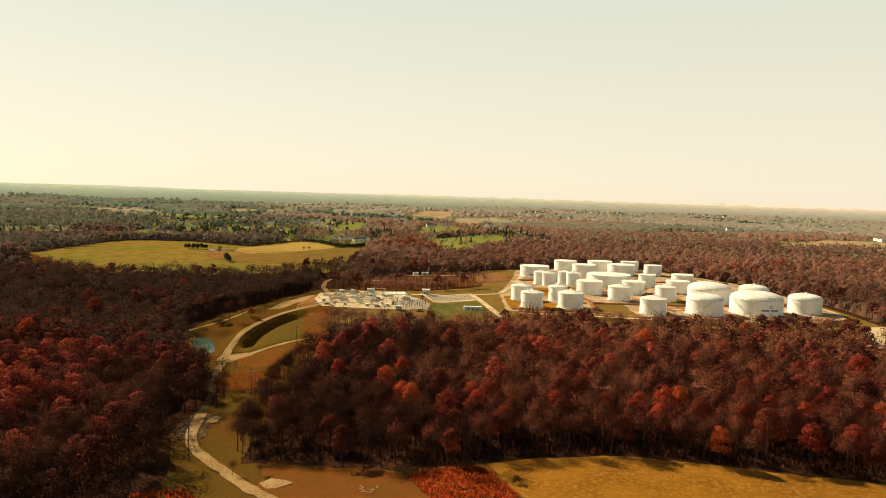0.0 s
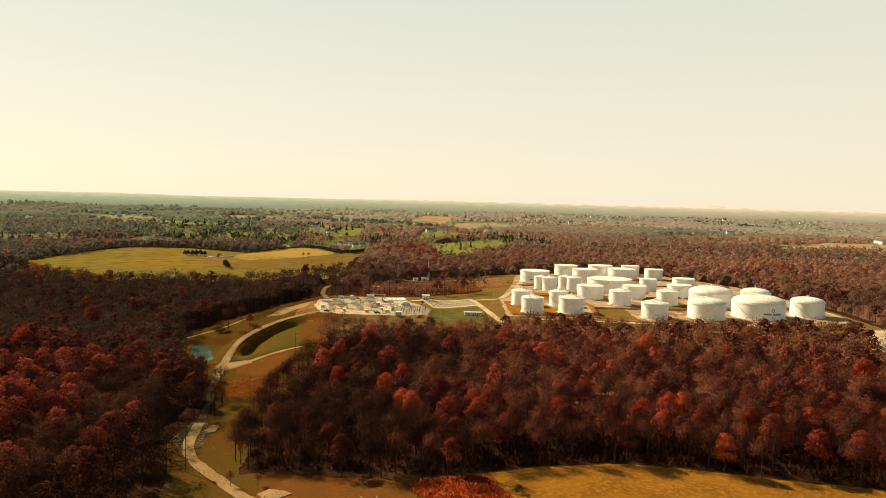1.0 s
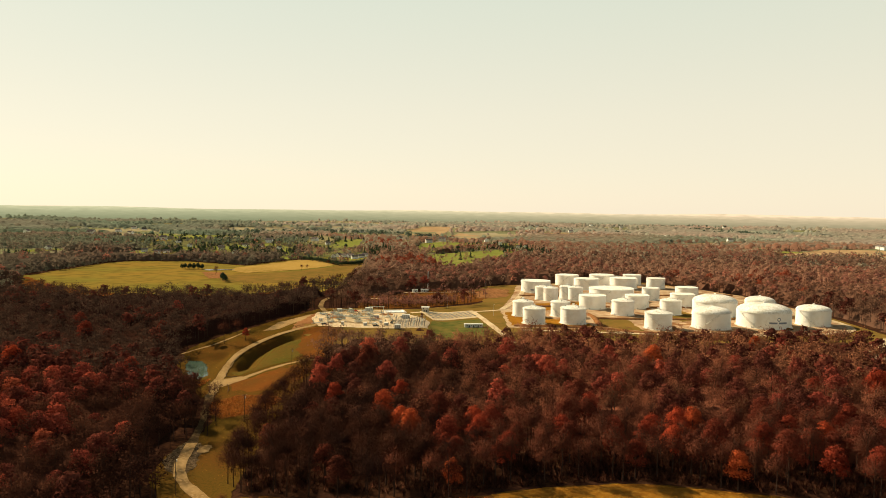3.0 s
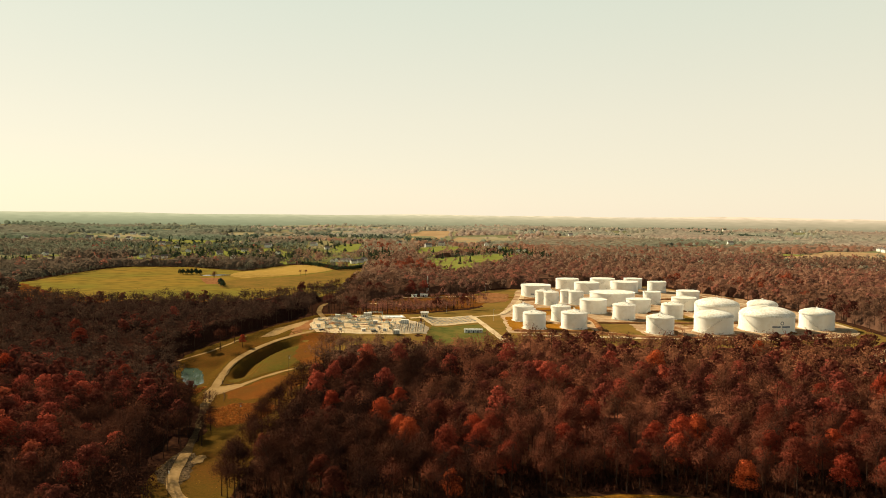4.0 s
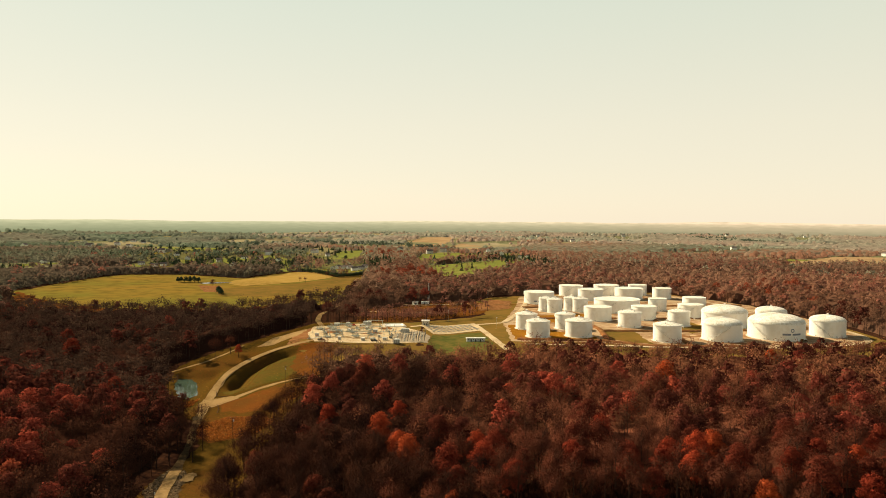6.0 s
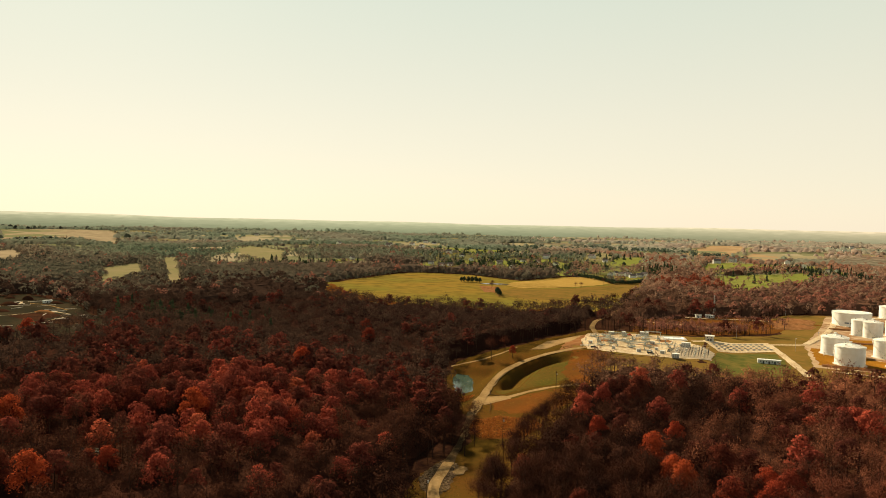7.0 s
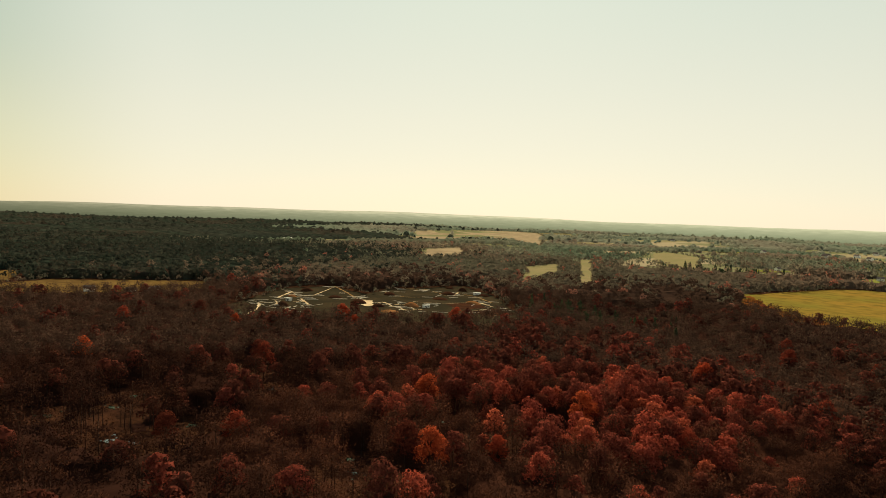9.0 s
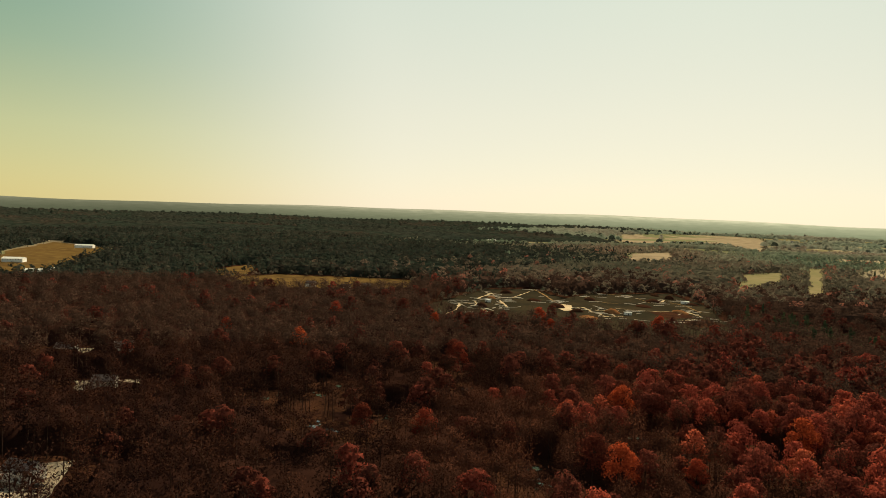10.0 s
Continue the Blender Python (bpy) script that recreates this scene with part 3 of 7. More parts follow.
def ribbon(name, line, width, mat, label, category, lift=0.18, step=4.0, seed=3, ragged=0.25):
    """A lane along a broken line: a crowned strip with ragged edges."""
    r = np.random.default_rng(seed)
    pts = [Vector(p[:2]) for p in line]
    for _ in range(2):
        pts = [pts[0]] + [q for a, b in zip(pts[:-1], pts[1:]) for q in (a * 0.75 + b * 0.25, a * 0.25 + b * 0.75)] + [pts[-1]]
    fine = []
    for a, b in zip(pts[:-1], pts[1:]):
        k = max(1, int((b - a).length / step))
        fine += [a + (b - a) * (i / k) for i in range(k)]
    fine.append(pts[-1])
    verts, faces = [], []
    for i, p in enumerate(fine):
        d = (fine[min(i + 1, len(fine) - 1)] - fine[max(i - 1, 0)]).normalized()
        side = Vector((-d.y, d.x))
        for u in (-0.5, -0.25, 0.0, 0.25, 0.5):
            w = u * width + (r.normal(0, ragged) if abs(u) == 0.5 else 0)
            q = p + side * w
            verts.append((q.x, q.y, lift + 0.08 * (1 - abs(u) * 2)))
        if i:
            o = 5 * (i - 1)
            faces += [(o + j, o + j + 5, o + j + 6, o + j + 1) for j in range(4)]
    verts = np.array(verts)
    verts[:, 2] += land(verts[:, 0], verts[:, 1])
    me = bpy.data.meshes.new(name)
    me.from_pydata(verts.tolist(), [], [f[::-1] for f in faces])
    me.materials.append(mat)
    if sum(p.normal.z for p in me.polygons) < 0:
        me.flip_normals()
    return tagged(new(name, me), label, category, kind="structure")


# ---- ground and distance ----
def axis(dense0, dense1, step, low, high):
    """Grid lines: even in the middle, wider and wider outwards."""
    mid = list(np.arange(dense0, dense1 + 0.1, step))
    out, s, v = [], step, mid[-1]
    while v < high:
        s *= 1.16
        v += s
        out.append(min(v, high))
    left, s, v = [], step, mid[0]
    while v > low:
        s *= 1.16
        v -= s
        left.append(max(v, low))
    return np.array(left[::-1] + mid + out)


RIGHT_EDGE = [(-84, 290), (-87, 330), (-90, 380), (-89, 430), (-88, 480), (-86, 530), (-85, 560)]
LEFT_EDGE = [(-110, 250), (-112, 290), (-127, 312), (-131, 332), (-130, 356), (-126, 372), (-127, 394), (-131, 412), (-138, 428), (-152, 446), (-164, 470), (-184, 495), (-201, 540), (-202, 570), (-182, 600), (-165, 620), (-152, 660), (-136, 690), (-123, 705)]
DALE = LEFT_EDGE + [(-85, 705)] + RIGHT_EDGE[::-1]
gx, gy = axis(-240, 430, 4.5, -4850, 4850), axis(-70, 760, 4.6, -4850, 4850)
ax, ay = np.meshgrid(gx, gy)
nx, ny = len(gx), len(gy)
quad = (np.arange(ny - 1)[:, None] * nx + np.arange(nx - 1)[None, :]).ravel()
tris = np.concatenate([np.stack([quad, quad + 1, quad + nx + 1], 1), np.stack([quad, quad + nx + 1, quad + nx], 1)])
under = land(ax, ay).ravel() - 1.1 * inside(ax.ravel(), ay.ravel(), DALE) * smooth(0, 8, line_distance(ax.ravel(), ay.ravel(), DALE + DALE[:1])[0])
ground = new("ground", mesh_tri("ground", np.column_stack([ax.ravel(), ay.ravel(), under]), tris, [M["litter"], M["far_ground"]], index=np.hypot(ax.ravel()[tris[:, 0]], ay.ravel()[tris[:, 0]]) > 1480, smooth_shade=True))
tagged(ground, "brown leaf-strewn woodland ground rolling away to the horizon", "ground", kind="structure")

# far distance: a glowing ring behind everything, haze painted as emission
haze = bpy.data.materials.new("glowing_far_haze")
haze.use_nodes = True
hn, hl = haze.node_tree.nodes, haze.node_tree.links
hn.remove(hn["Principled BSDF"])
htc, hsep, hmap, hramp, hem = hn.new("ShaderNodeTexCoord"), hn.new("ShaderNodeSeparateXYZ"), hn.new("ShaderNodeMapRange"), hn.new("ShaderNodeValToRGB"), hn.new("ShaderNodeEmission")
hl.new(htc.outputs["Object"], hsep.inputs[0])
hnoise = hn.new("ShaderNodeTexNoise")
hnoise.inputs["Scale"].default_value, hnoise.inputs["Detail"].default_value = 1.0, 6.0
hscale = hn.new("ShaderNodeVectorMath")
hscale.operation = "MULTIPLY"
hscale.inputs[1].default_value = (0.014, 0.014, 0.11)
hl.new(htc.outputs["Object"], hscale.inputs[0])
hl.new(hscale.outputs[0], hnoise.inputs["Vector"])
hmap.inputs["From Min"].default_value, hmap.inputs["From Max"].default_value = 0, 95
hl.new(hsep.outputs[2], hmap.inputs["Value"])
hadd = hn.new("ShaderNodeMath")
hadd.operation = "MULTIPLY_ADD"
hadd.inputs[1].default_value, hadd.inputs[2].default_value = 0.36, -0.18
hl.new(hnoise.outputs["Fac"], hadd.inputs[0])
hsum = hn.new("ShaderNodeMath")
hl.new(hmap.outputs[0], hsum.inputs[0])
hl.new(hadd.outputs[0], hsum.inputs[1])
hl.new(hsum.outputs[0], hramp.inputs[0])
HAZE_GLOW_ROWS = [(0.0, (0.112, 0.132, 0.090)), (0.35, (0.160, 0.182, 0.128)), (0.70, (0.235, 0.255, 0.186)), (0.90, (0.325, 0.338, 0.255)), (1.0, (0.45, 0.445, 0.345))]
while len(hramp.color_ramp.elements) < len(HAZE_GLOW_ROWS):
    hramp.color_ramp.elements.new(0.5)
for e, (p, c) in zip(hramp.color_ramp.elements, HAZE_GLOW_ROWS):
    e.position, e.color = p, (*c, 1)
# emission tinted browner over the eastern woods
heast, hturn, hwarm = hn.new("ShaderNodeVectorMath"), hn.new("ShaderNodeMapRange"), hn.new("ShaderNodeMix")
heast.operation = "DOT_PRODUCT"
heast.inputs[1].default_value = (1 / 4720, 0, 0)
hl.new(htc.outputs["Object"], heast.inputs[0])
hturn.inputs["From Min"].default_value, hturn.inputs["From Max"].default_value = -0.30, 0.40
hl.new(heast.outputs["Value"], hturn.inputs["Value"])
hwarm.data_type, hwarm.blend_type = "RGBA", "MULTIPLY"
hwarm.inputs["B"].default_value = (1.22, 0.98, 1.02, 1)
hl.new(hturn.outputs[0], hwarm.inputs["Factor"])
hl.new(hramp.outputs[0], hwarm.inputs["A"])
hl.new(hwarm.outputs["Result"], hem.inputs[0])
# emission strongest ahead, dimmed westward to fit the camera's view
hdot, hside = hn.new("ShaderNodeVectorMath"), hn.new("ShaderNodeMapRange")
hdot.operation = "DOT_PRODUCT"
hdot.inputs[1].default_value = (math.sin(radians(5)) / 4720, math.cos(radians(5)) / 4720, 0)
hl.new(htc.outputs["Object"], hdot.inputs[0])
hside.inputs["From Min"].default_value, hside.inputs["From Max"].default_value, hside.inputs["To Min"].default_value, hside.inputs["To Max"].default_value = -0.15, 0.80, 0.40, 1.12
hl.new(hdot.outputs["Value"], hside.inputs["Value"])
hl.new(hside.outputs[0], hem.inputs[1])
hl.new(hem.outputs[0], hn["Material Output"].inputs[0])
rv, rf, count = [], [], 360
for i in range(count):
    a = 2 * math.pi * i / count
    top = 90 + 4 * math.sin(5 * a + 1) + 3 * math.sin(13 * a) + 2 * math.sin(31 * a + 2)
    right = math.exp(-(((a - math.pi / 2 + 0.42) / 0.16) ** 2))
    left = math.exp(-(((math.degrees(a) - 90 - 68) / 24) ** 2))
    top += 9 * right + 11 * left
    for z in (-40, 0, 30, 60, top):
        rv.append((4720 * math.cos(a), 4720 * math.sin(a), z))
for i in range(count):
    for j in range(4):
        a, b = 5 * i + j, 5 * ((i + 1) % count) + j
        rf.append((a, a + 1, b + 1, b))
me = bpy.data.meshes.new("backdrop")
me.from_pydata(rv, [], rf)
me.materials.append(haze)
backdrop = tagged(new("backdrop", me), "glowing backdrop ring painted as pale green-grey haze at the horizon", "horizon", kind="structure")
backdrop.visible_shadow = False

# clearings, outlined from where they show in the camera's view
FRONT = [(-112, 250), (-84, 292), (-64, 284), (-39, 273), (-16, 264), (6, 261), (20, 267), (41, 274), (76, 278), (108, 273), (138, 264), (171, 258), (300, 235), (300, -60), (-60, -60), (-80, 150)]
WORKS = [(-125, 705), (-120, 600), (-92, 560), (-62, 540), (-33, 532), (-8, 530), (21, 536), (51, 545), (66, 554), (111, 556), (137, 538), (180, 537), (227, 545), (274, 550), (330, 556), (392, 600),
         (400, 700), (396, 790), (380, 900), (345, 960), (320, 1040), (240, 1065), (150, 1010), (95, 985), (60, 965), (35, 900), (48, 800), (30, 775), (-30, 735), (-80, 722)]
MEADOW = [(-489, 814), (-419, 776), (-355, 750), (-304, 772), (-225, 762), (-187, 810), (-157, 862), (-137, 915), (-121, 1105), (-147, 1346), (-193, 1283), (-225, 1421), (-299, 1385), (-346, 1235), (-473, 1302), (-571, 1285), (-594, 1244), (-600, 1000)]
STONY = [(-114, 318), (-112, 328), (-116, 344), (-119, 358), (-128, 368), (-130, 352), (-130, 334), (-122, 322)]
LOW_LANE = [(-112, 311), (-120, 328), (-124, 353), (-128, 378), (-135, 408), (-142, 434)]
NORTH_LANE = [(-114, 690), (-124, 725), (-131, 763), (-134, 800), (-125, 850), (-128, 900)]
VILLAGE = [(-640, 1400), (-330, 1440), (-300, 1480), (-240, 1460), (-150, 1500), (-120, 1750), (-260, 1900), (-420, 2250), (-800, 2300), (-900, 1900), (-680, 1600)]
LAWNS = [
    [(-76, 1825), (-67, 2104), (-8, 2203), (81, 2204), (152, 2198), (244, 2315), (240, 2120), (119, 1930), (23, 1850), (-20, 1730), (-53, 1640)],
    [(-40, 1640), (21, 1689), (64, 1750), (126, 1821), (191, 1953), (205, 1770), (127, 1500), (83, 1360), (47, 1270), (15, 1198), (-16, 1240)],
    [(-421, 1858), (-398, 1868), (-330, 1600), (-304, 1394), (-327, 1400)],
    [(-462, 2324), (-434, 2489), (-350, 2335), (-320, 2050), (-390, 2060)],
]
BARES = [[(-186, 2871), (-155, 3189), (-74, 3617), (38, 3700), (38, 3154), (-33, 2768), (-105, 2380)], [(11, 2733), (71, 2957), (148, 2808), (118, 2400), (51, 2420)]]
EAST = [(800, 1640), (910, 1700), (1060, 1740), (1200, 1790), (1240, 1960), (1130, 2023), (901, 1872)]
STRIP = [(-920, 66), (-850, 88), (-812, 120), (-806, 190), (-820, 280), (-968, 322), (-1039, 140), (-1004, 84)]
STRIP_B = [(-980, 52), (-1000, 85), (-1163, 113), (-1193, 99), (-1118, 50)]
SITE = [(-640, 250), (-590, 290), (-560, 351), (-505, 389), (-516, 470), (-540, 540), (-623, 570), (-709, 617), (-817, 641), (-813, 520), (-770, 465), (-873, 464), (-862, 393), (-738, 287)]
FAR_FIELD = [(-2353, 1675), (-2542, 1959), (-2328, 1951), (-2066, 1838), (-1860, 1718), (-2757, 2536), (-2967, 2672), (-3356, 2687), (-3313, 2353)]
FAR_SMALL = [[(-2394, 1523), (-2331, 1578), (-2356, 1665), (-3257, 2288), (-3180, 2001)], [(-2023, 921), (-2029, 1016), (-2277, 1184), (-2388, 1138)]]
PATCHES = [
    [(-701, 764), (-718, 806), (-909, 1003), (-1244, 1346), (-1243, 1290), (-893, 950)],
    [(-800, 742), (-862, 874), (-1054, 1054), (-1154, 1140), (-1081, 979), (-957, 881)],
    [(-1135, 1444), (-864, 1250), (-1060, 1518), (-1177, 1699), (-1500, 1962), (-1470, 1851)],
    [(-1285, 868), (-1325, 990), (-1500, 1135), (-1723, 1270), (-1640, 1100)],
    [(-560, 1560), (-480, 1600), (-420, 1900), (-500, 2000), (-600, 1750)],
    [(-300, 1850), (-230, 1900), (-240, 2300), (-330, 2200)],
    [(-950, 2150), (-780, 2200), (-760, 2500), (-1050, 2600)],
    [(-1700, -300), (-1450, -320), (-1000, -240), (-960, -160), (-1300, -150), (-1560, -170)],
]
HOMES = [(-229, 1468), (-224, 1505), (-208, 1488), (-197, 1496), (-183, 1455), (-173, 1485), (-170, 1530), (-3, 2284), (212, 1932), (147, 2354), (236, 1999), (232, 1784), (1532, 4094), (1234, 3136), (2060, 4010), (545, 4075), (1312, 2098), (1720, 4270), (890, 4200), (1140, 4350), (-602, 1475), (-1237, 2452), (-1281, 2987), (-1296, 2781), (-519, 1834), (-528, 1665), (-141, 2255), (-346, 2929), (-547, 2989), (-852, 1508), (-1170, 2313), (-1104, 2462), (-646, 1514), (-480, 1838), (-457, 1536), (-513, 2063), (-396, 2156), (-44, 2140), (171, 2108), (215, 1980), (1171, 2983), (1047, 2547),
         (983, 3063), (1011, 3958), (405, 3227), (579, 3171), (1273, 2014), (-629, 1734), (-593, 1500), (-1360, 3066), (-2302, 3006), (-1340, 2247), (-2683, 2617), (-720, 1900), (-820, 2050), (-540, 1700), (-410, 1750), (-330, 2000)]
YARDS = [[(-300, -20), (-262, -14), (-256, 14), (-300, 16)], [(-430, -10), (-398, -4), (-396, 22), (-428, 24)], [(-525, -48), (-490, -40), (-488, 14), (-520, 18)]]
fields = np.random.default_rng(404)
FAR_FIELDS = []
while len(FAR_FIELDS) < 22:
    d, a = fields.uniform(1900, 4400), radians(fields.uniform(-34, 100))
    if a > radians(35) and fields.random() < 0.7:
        continue
    cx, cy = -math.sin(a) * d, math.cos(a) * d
    w, h, tn = fields.uniform(40, 150) * d / 2600, fields.uniform(35, 80) * d / 2600, a + fields.normal(0, 0.3)
    FAR_FIELDS.append([(cx + math.cos(tn) * u * w - math.sin(tn) * v * h, cy + math.sin(tn) * u * w + math.cos(tn) * v * h) for u, v in ((-1, -0.6), (-0.2, -1), (0.9, -0.7), (1, 0.4), (0.3, 1), (-0.8, 0.7))])
POOLS = [(-441, 208), (-379, 202), (-378, 91), (-380, 119), (-326, 110), (-318, 119), (-257, 192), (-226, 203), (-243, 187), (-333, 147), (-397, 132), (-532, 498), (-482, 434), (-266, 289), (-240, 291), (-259, 263), (-281, 257)]
CLEAR = [*FAR_FIELDS, DALE, FRONT, WORKS, MEADOW, *LAWNS, *BARES, EAST, STRIP, STRIP_B, SITE, FAR_FIELD, *FAR_SMALL, *PATCHES, *YARDS]

sheet("front_grass", FRONT, M["verge"], "rough olive-brown grass before the wood", "grass", 6, 0.8, lift=0.22, seed=10)
sheet("gold_meadow_ground", [(20, 266), (41, 273), (76, 277), (108, 272), (138, 263), (171, 257), (300, 234), (300, -50), (60, -50), (36, 215), (30, 236), (24, 252)], M["gold"], "dry golden-olive grass field before the wood", "field", 7, 0.7, lift=0.36, seed=11)
sheet("brown_meadow_ground", [(-72, 288), (-39, 272), (-16, 263), (-11, 259), (-2, 239), (14, 150), (30, 60), (-8, 150), (-40, 222), (-70, 266)], M["brown"], "rusty brown rough grass beside the gravel lane", "field", 6, 0.7, lift=0.36, seed=12)
sheet("shrub_patch_ground", [(-11, 259), (0, 264), (20, 266), (24, 252), (30, 236), (36, 215), (60, -50), (30, 60), (14, 150), (-2, 239)], M["brown"], "brown ground under red shrubs", "field", 6, 0.8, lift=0.40, seed=13)
sheet("dale_grass", DALE, M["verge"], "olive and rust rough grass in the dale along the lane", "grass", 3.5, 0.8, seed=14)
sheet("works_grass", WORKS, M["works"], "dry olive grass around the tank farm", "grass", 8, 0.6, lift=0.10, seed=15)
sheet("pasture", MEADOW, M["green"], "wide yellow-green pasture beyond the woods", "field", 25, 2.0, seed=16)
sheet("pasture_margin", [(-489, 816), (-419, 778), (-355, 752), (-304, 774), (-225, 764), (-187, 812), (-157, 864), (-160, 905), (-205, 868), (-235, 826), (-300, 832), (-355, 812), (-415, 836), (-480, 880), (-560, 960), (-598, 1000)], M["brown"], "brown strip along the pasture's near edge", "grass", 14, 3.0, lift=0.35, seed=171)
sheet("stubble_field", [(-351, 1186), (-322, 1262), (-288, 1392), (-237, 1400), (-192, 1318), (-205, 1240), (-240, 1170), (-275, 1125), (-308, 1100), (-340, 1130)], M["straw"], "golden straw-coloured stubble field", "field", 20, 1.0, lift=0.5, seed=17)
sheet("village_green", VILLAGE, M["village"], "grass between the houses and trees of a village", "lawn", 35, 4.0, lift=0.6, seed=28)
for i, p in enumerate(LAWNS):
    sheet("lawn_field", p, M["dry_field"] if i == 3 else M["lawn"], "olive far field beyond the village" if i == 3 else "bright green lawn among the houses", "field", 30, 3.0, lift=0.7, seed=180 + i)
for i, p in enumerate(BARES):
    sheet("bare_field", p, M["pink"], "pinkish bare farm field far off", "field", 50, 4.0, lift=1.0, seed=190 + i)
sheet("east_field", EAST, M["pink"], "tan strip of harvested field in the woods", "field", 40, 3.0, lift=1.0, seed=20)
sheet("strip_field", STRIP, M["tilled"], "long golden-brown field beyond the wood", "field", 20, 2.0, lift=0.4, seed=21)
sheet("strip_field", STRIP_B, M["tilled"], "small golden-brown field beyond the wood", "field", 20, 2.0, lift=0.4, seed=22)
sheet("site_ground", SITE, M["site"], "dark disturbed ground of a work site", "ground", 20, 2.0, seed=23)
sheet("far_stubble", FAR_FIELD, M["cream"], "large pale stubble field far off", "field", 60, 6.0, lift=1.5, seed=24)
for i, p in enumerate(FAR_SMALL):
    sheet("far_stubble", p, M["cream"], "small pale stubble field far off", "field", 60, 6.0, lift=1.5, seed=25 + i)
LOT = [(318, 520), (345, 508), (400, 512), (440, 556), (440, 612), (382, 606), (345, 572)]
CLEAR.append(LOT)
BACK = [(-88, 735), (-30, 742), (26, 785), (45, 808), (60, 860), (92, 892), (60, 906), (20, 912), (-25, 895), (-58, 852), (-92, 836)]
CLEAR.append(BACK)
sheet("scrub_ground", BACK, M["brown"], "rusty scrub ground behind the station", "ground", 9, 1.0, lift=0.12, seed=77)
sheet("paddock", [(-377, 1100), (-343, 1099), (-316, 1013), (-336, 1005)], M["earth"], "reddish bare paddock on the pasture", "field", 12, 1.5, lift=0.5, seed=78)
sheet("pasture_pond", [(-392, 1138), (-376, 1128), (-356, 1136), (-340, 1150), (-360, 1158), (-380, 1152)], M["water"], "small pale pond on the pasture", "water", 8, 1.0, lift=0.6, seed=79)
sheet("low_pasture", [(-340, 1050), (-290, 1085), (-235, 1150), (-200, 1225), (-190, 1300), (-150, 1330), (-140, 1163), (-158, 1058), (-230, 960), (-300, 960)], M["works"], "olive-brown lower pasture", "field", 20, 2.0, lift=0.3, seed=80)
sheet("gravel_lot", LOT, M["gravel"], "pale stony lot at the edge of the wood", "ground", 7, 1.2, lift=0.2, seed=27)
for i, p in enumerate(PATCHES):
    sheet("field_patch", p, M["cream"] if i == 3 else M["dry_field"] if i < 4 else M["tilled"] if i == 7 else M["lawn"], "small dry field between woods", "field", 30, 3.0, lift=0.8, seed=30 + i)
for i, p in enumerate(YARDS):
    sheet("yard_ground", p, M["dark_gravel"], "pale gravel yard of a house in the wood", "yard", 8, 0.8, lift=0.15, seed=50 + i)
for i, (px, py) in enumerate(HOMES):
    if px < 500 and (i % 2 == 0 or py < 1800):
        k = 20 + 7 * (i % 4)
        sheet("home_lawn", [(px - k, py - 3.2 * k), (px + k * 0.8, py - 3 * k), (px + k, py + 12), (px - k * 0.9, py + 14)], M["lawn"] if i % 3 else M["green"], "grass round a house among trees", "lawn", 14, 2.0, lift=0.7, seed=600 + i)
for i, p in enumerate(FAR_FIELDS):
    sheet("field_patch", p, (M["lawn"], M["dry_field"], M["dry_field"], M["pink"])[i % 4], "far field among woods", "field", 60, 6.0, lift=1.2, seed=700 + i)


# ---- trees ----
def unit(r, n):
    v = r.normal(size=(n, 3))
    return v / np.linalg.norm(v, axis=1, keepdims=True)


def prism(p, q, r0, r1, n=3):
    """Places and triangles of a tapered bar."""
    p, q = np.asarray(p, float), np.asarray(q, float)
    d = (q - p) / max(np.linalg.norm(q - p), 1e-6)
    u = np.cross(d, (0.3, 0.2, 1.0) if abs(d[2]) < 0.9 else (1.0, 0, 0))
    u /= np.linalg.norm(u)
    w = np.cross(d, u)
    a = np.arange(n) * 2 * np.pi / n
    ring = np.cos(a)[:, None] * u + np.sin(a)[:, None] * w
    v = np.concatenate([p + r0 * ring, q + r1 * ring])
    i = np.arange(n)
    j = (i + 1) % n
    return v, np.concatenate([np.stack([i, j, j + n], 1), np.stack([i, j + n, i + n], 1)]), np.concatenate([ring, ring])


def gather(pieces):
    vs, ts, ns, o = [], [], [], 0
    for v, t, n in pieces:
        vs.append(v)
        ts.append(t + o)
        ns.append(n)
        o += len(v)
    return np.concatenate(vs), np.concatenate(ts), np.concatenate(ns)


def soft(ways):
    return np.repeat(ways / (np.linalg.norm(ways, axis=1, keepdims=True) + 1e-9), 3, axis=0)


def clumps(r, centres, normals, size):
    """One ragged leaf clump (a triangle) at each place."""
    n = len(centres)
    nn = normals + 0.55 * unit(r, n)
    nn /= np.linalg.norm(nn, axis=1, keepdims=True)
    u = np.cross(nn, unit(r, n))
    u /= np.linalg.norm(u, axis=1, keepdims=True) + 1e-9
    w = np.cross(nn, u)
    a = r.uniform(0, 6.28, n)
    v = np.empty((n, 3, 3))
    for k in range(3):
        b = a + k * 2.094 + r.normal(0, 0.25, n)
        s = size * r.uniform(0.55, 1.15, n)
        v[:, k] = centres + (np.cos(b) * s)[:, None] * u + (np.sin(b) * s)[:, None] * w
    return v.reshape(-1, 3), np.arange(3 * n).reshape(-1, 3), soft(normals * 1.6 + 0.4 * unit(r, n) + (0, 0, 0.25))


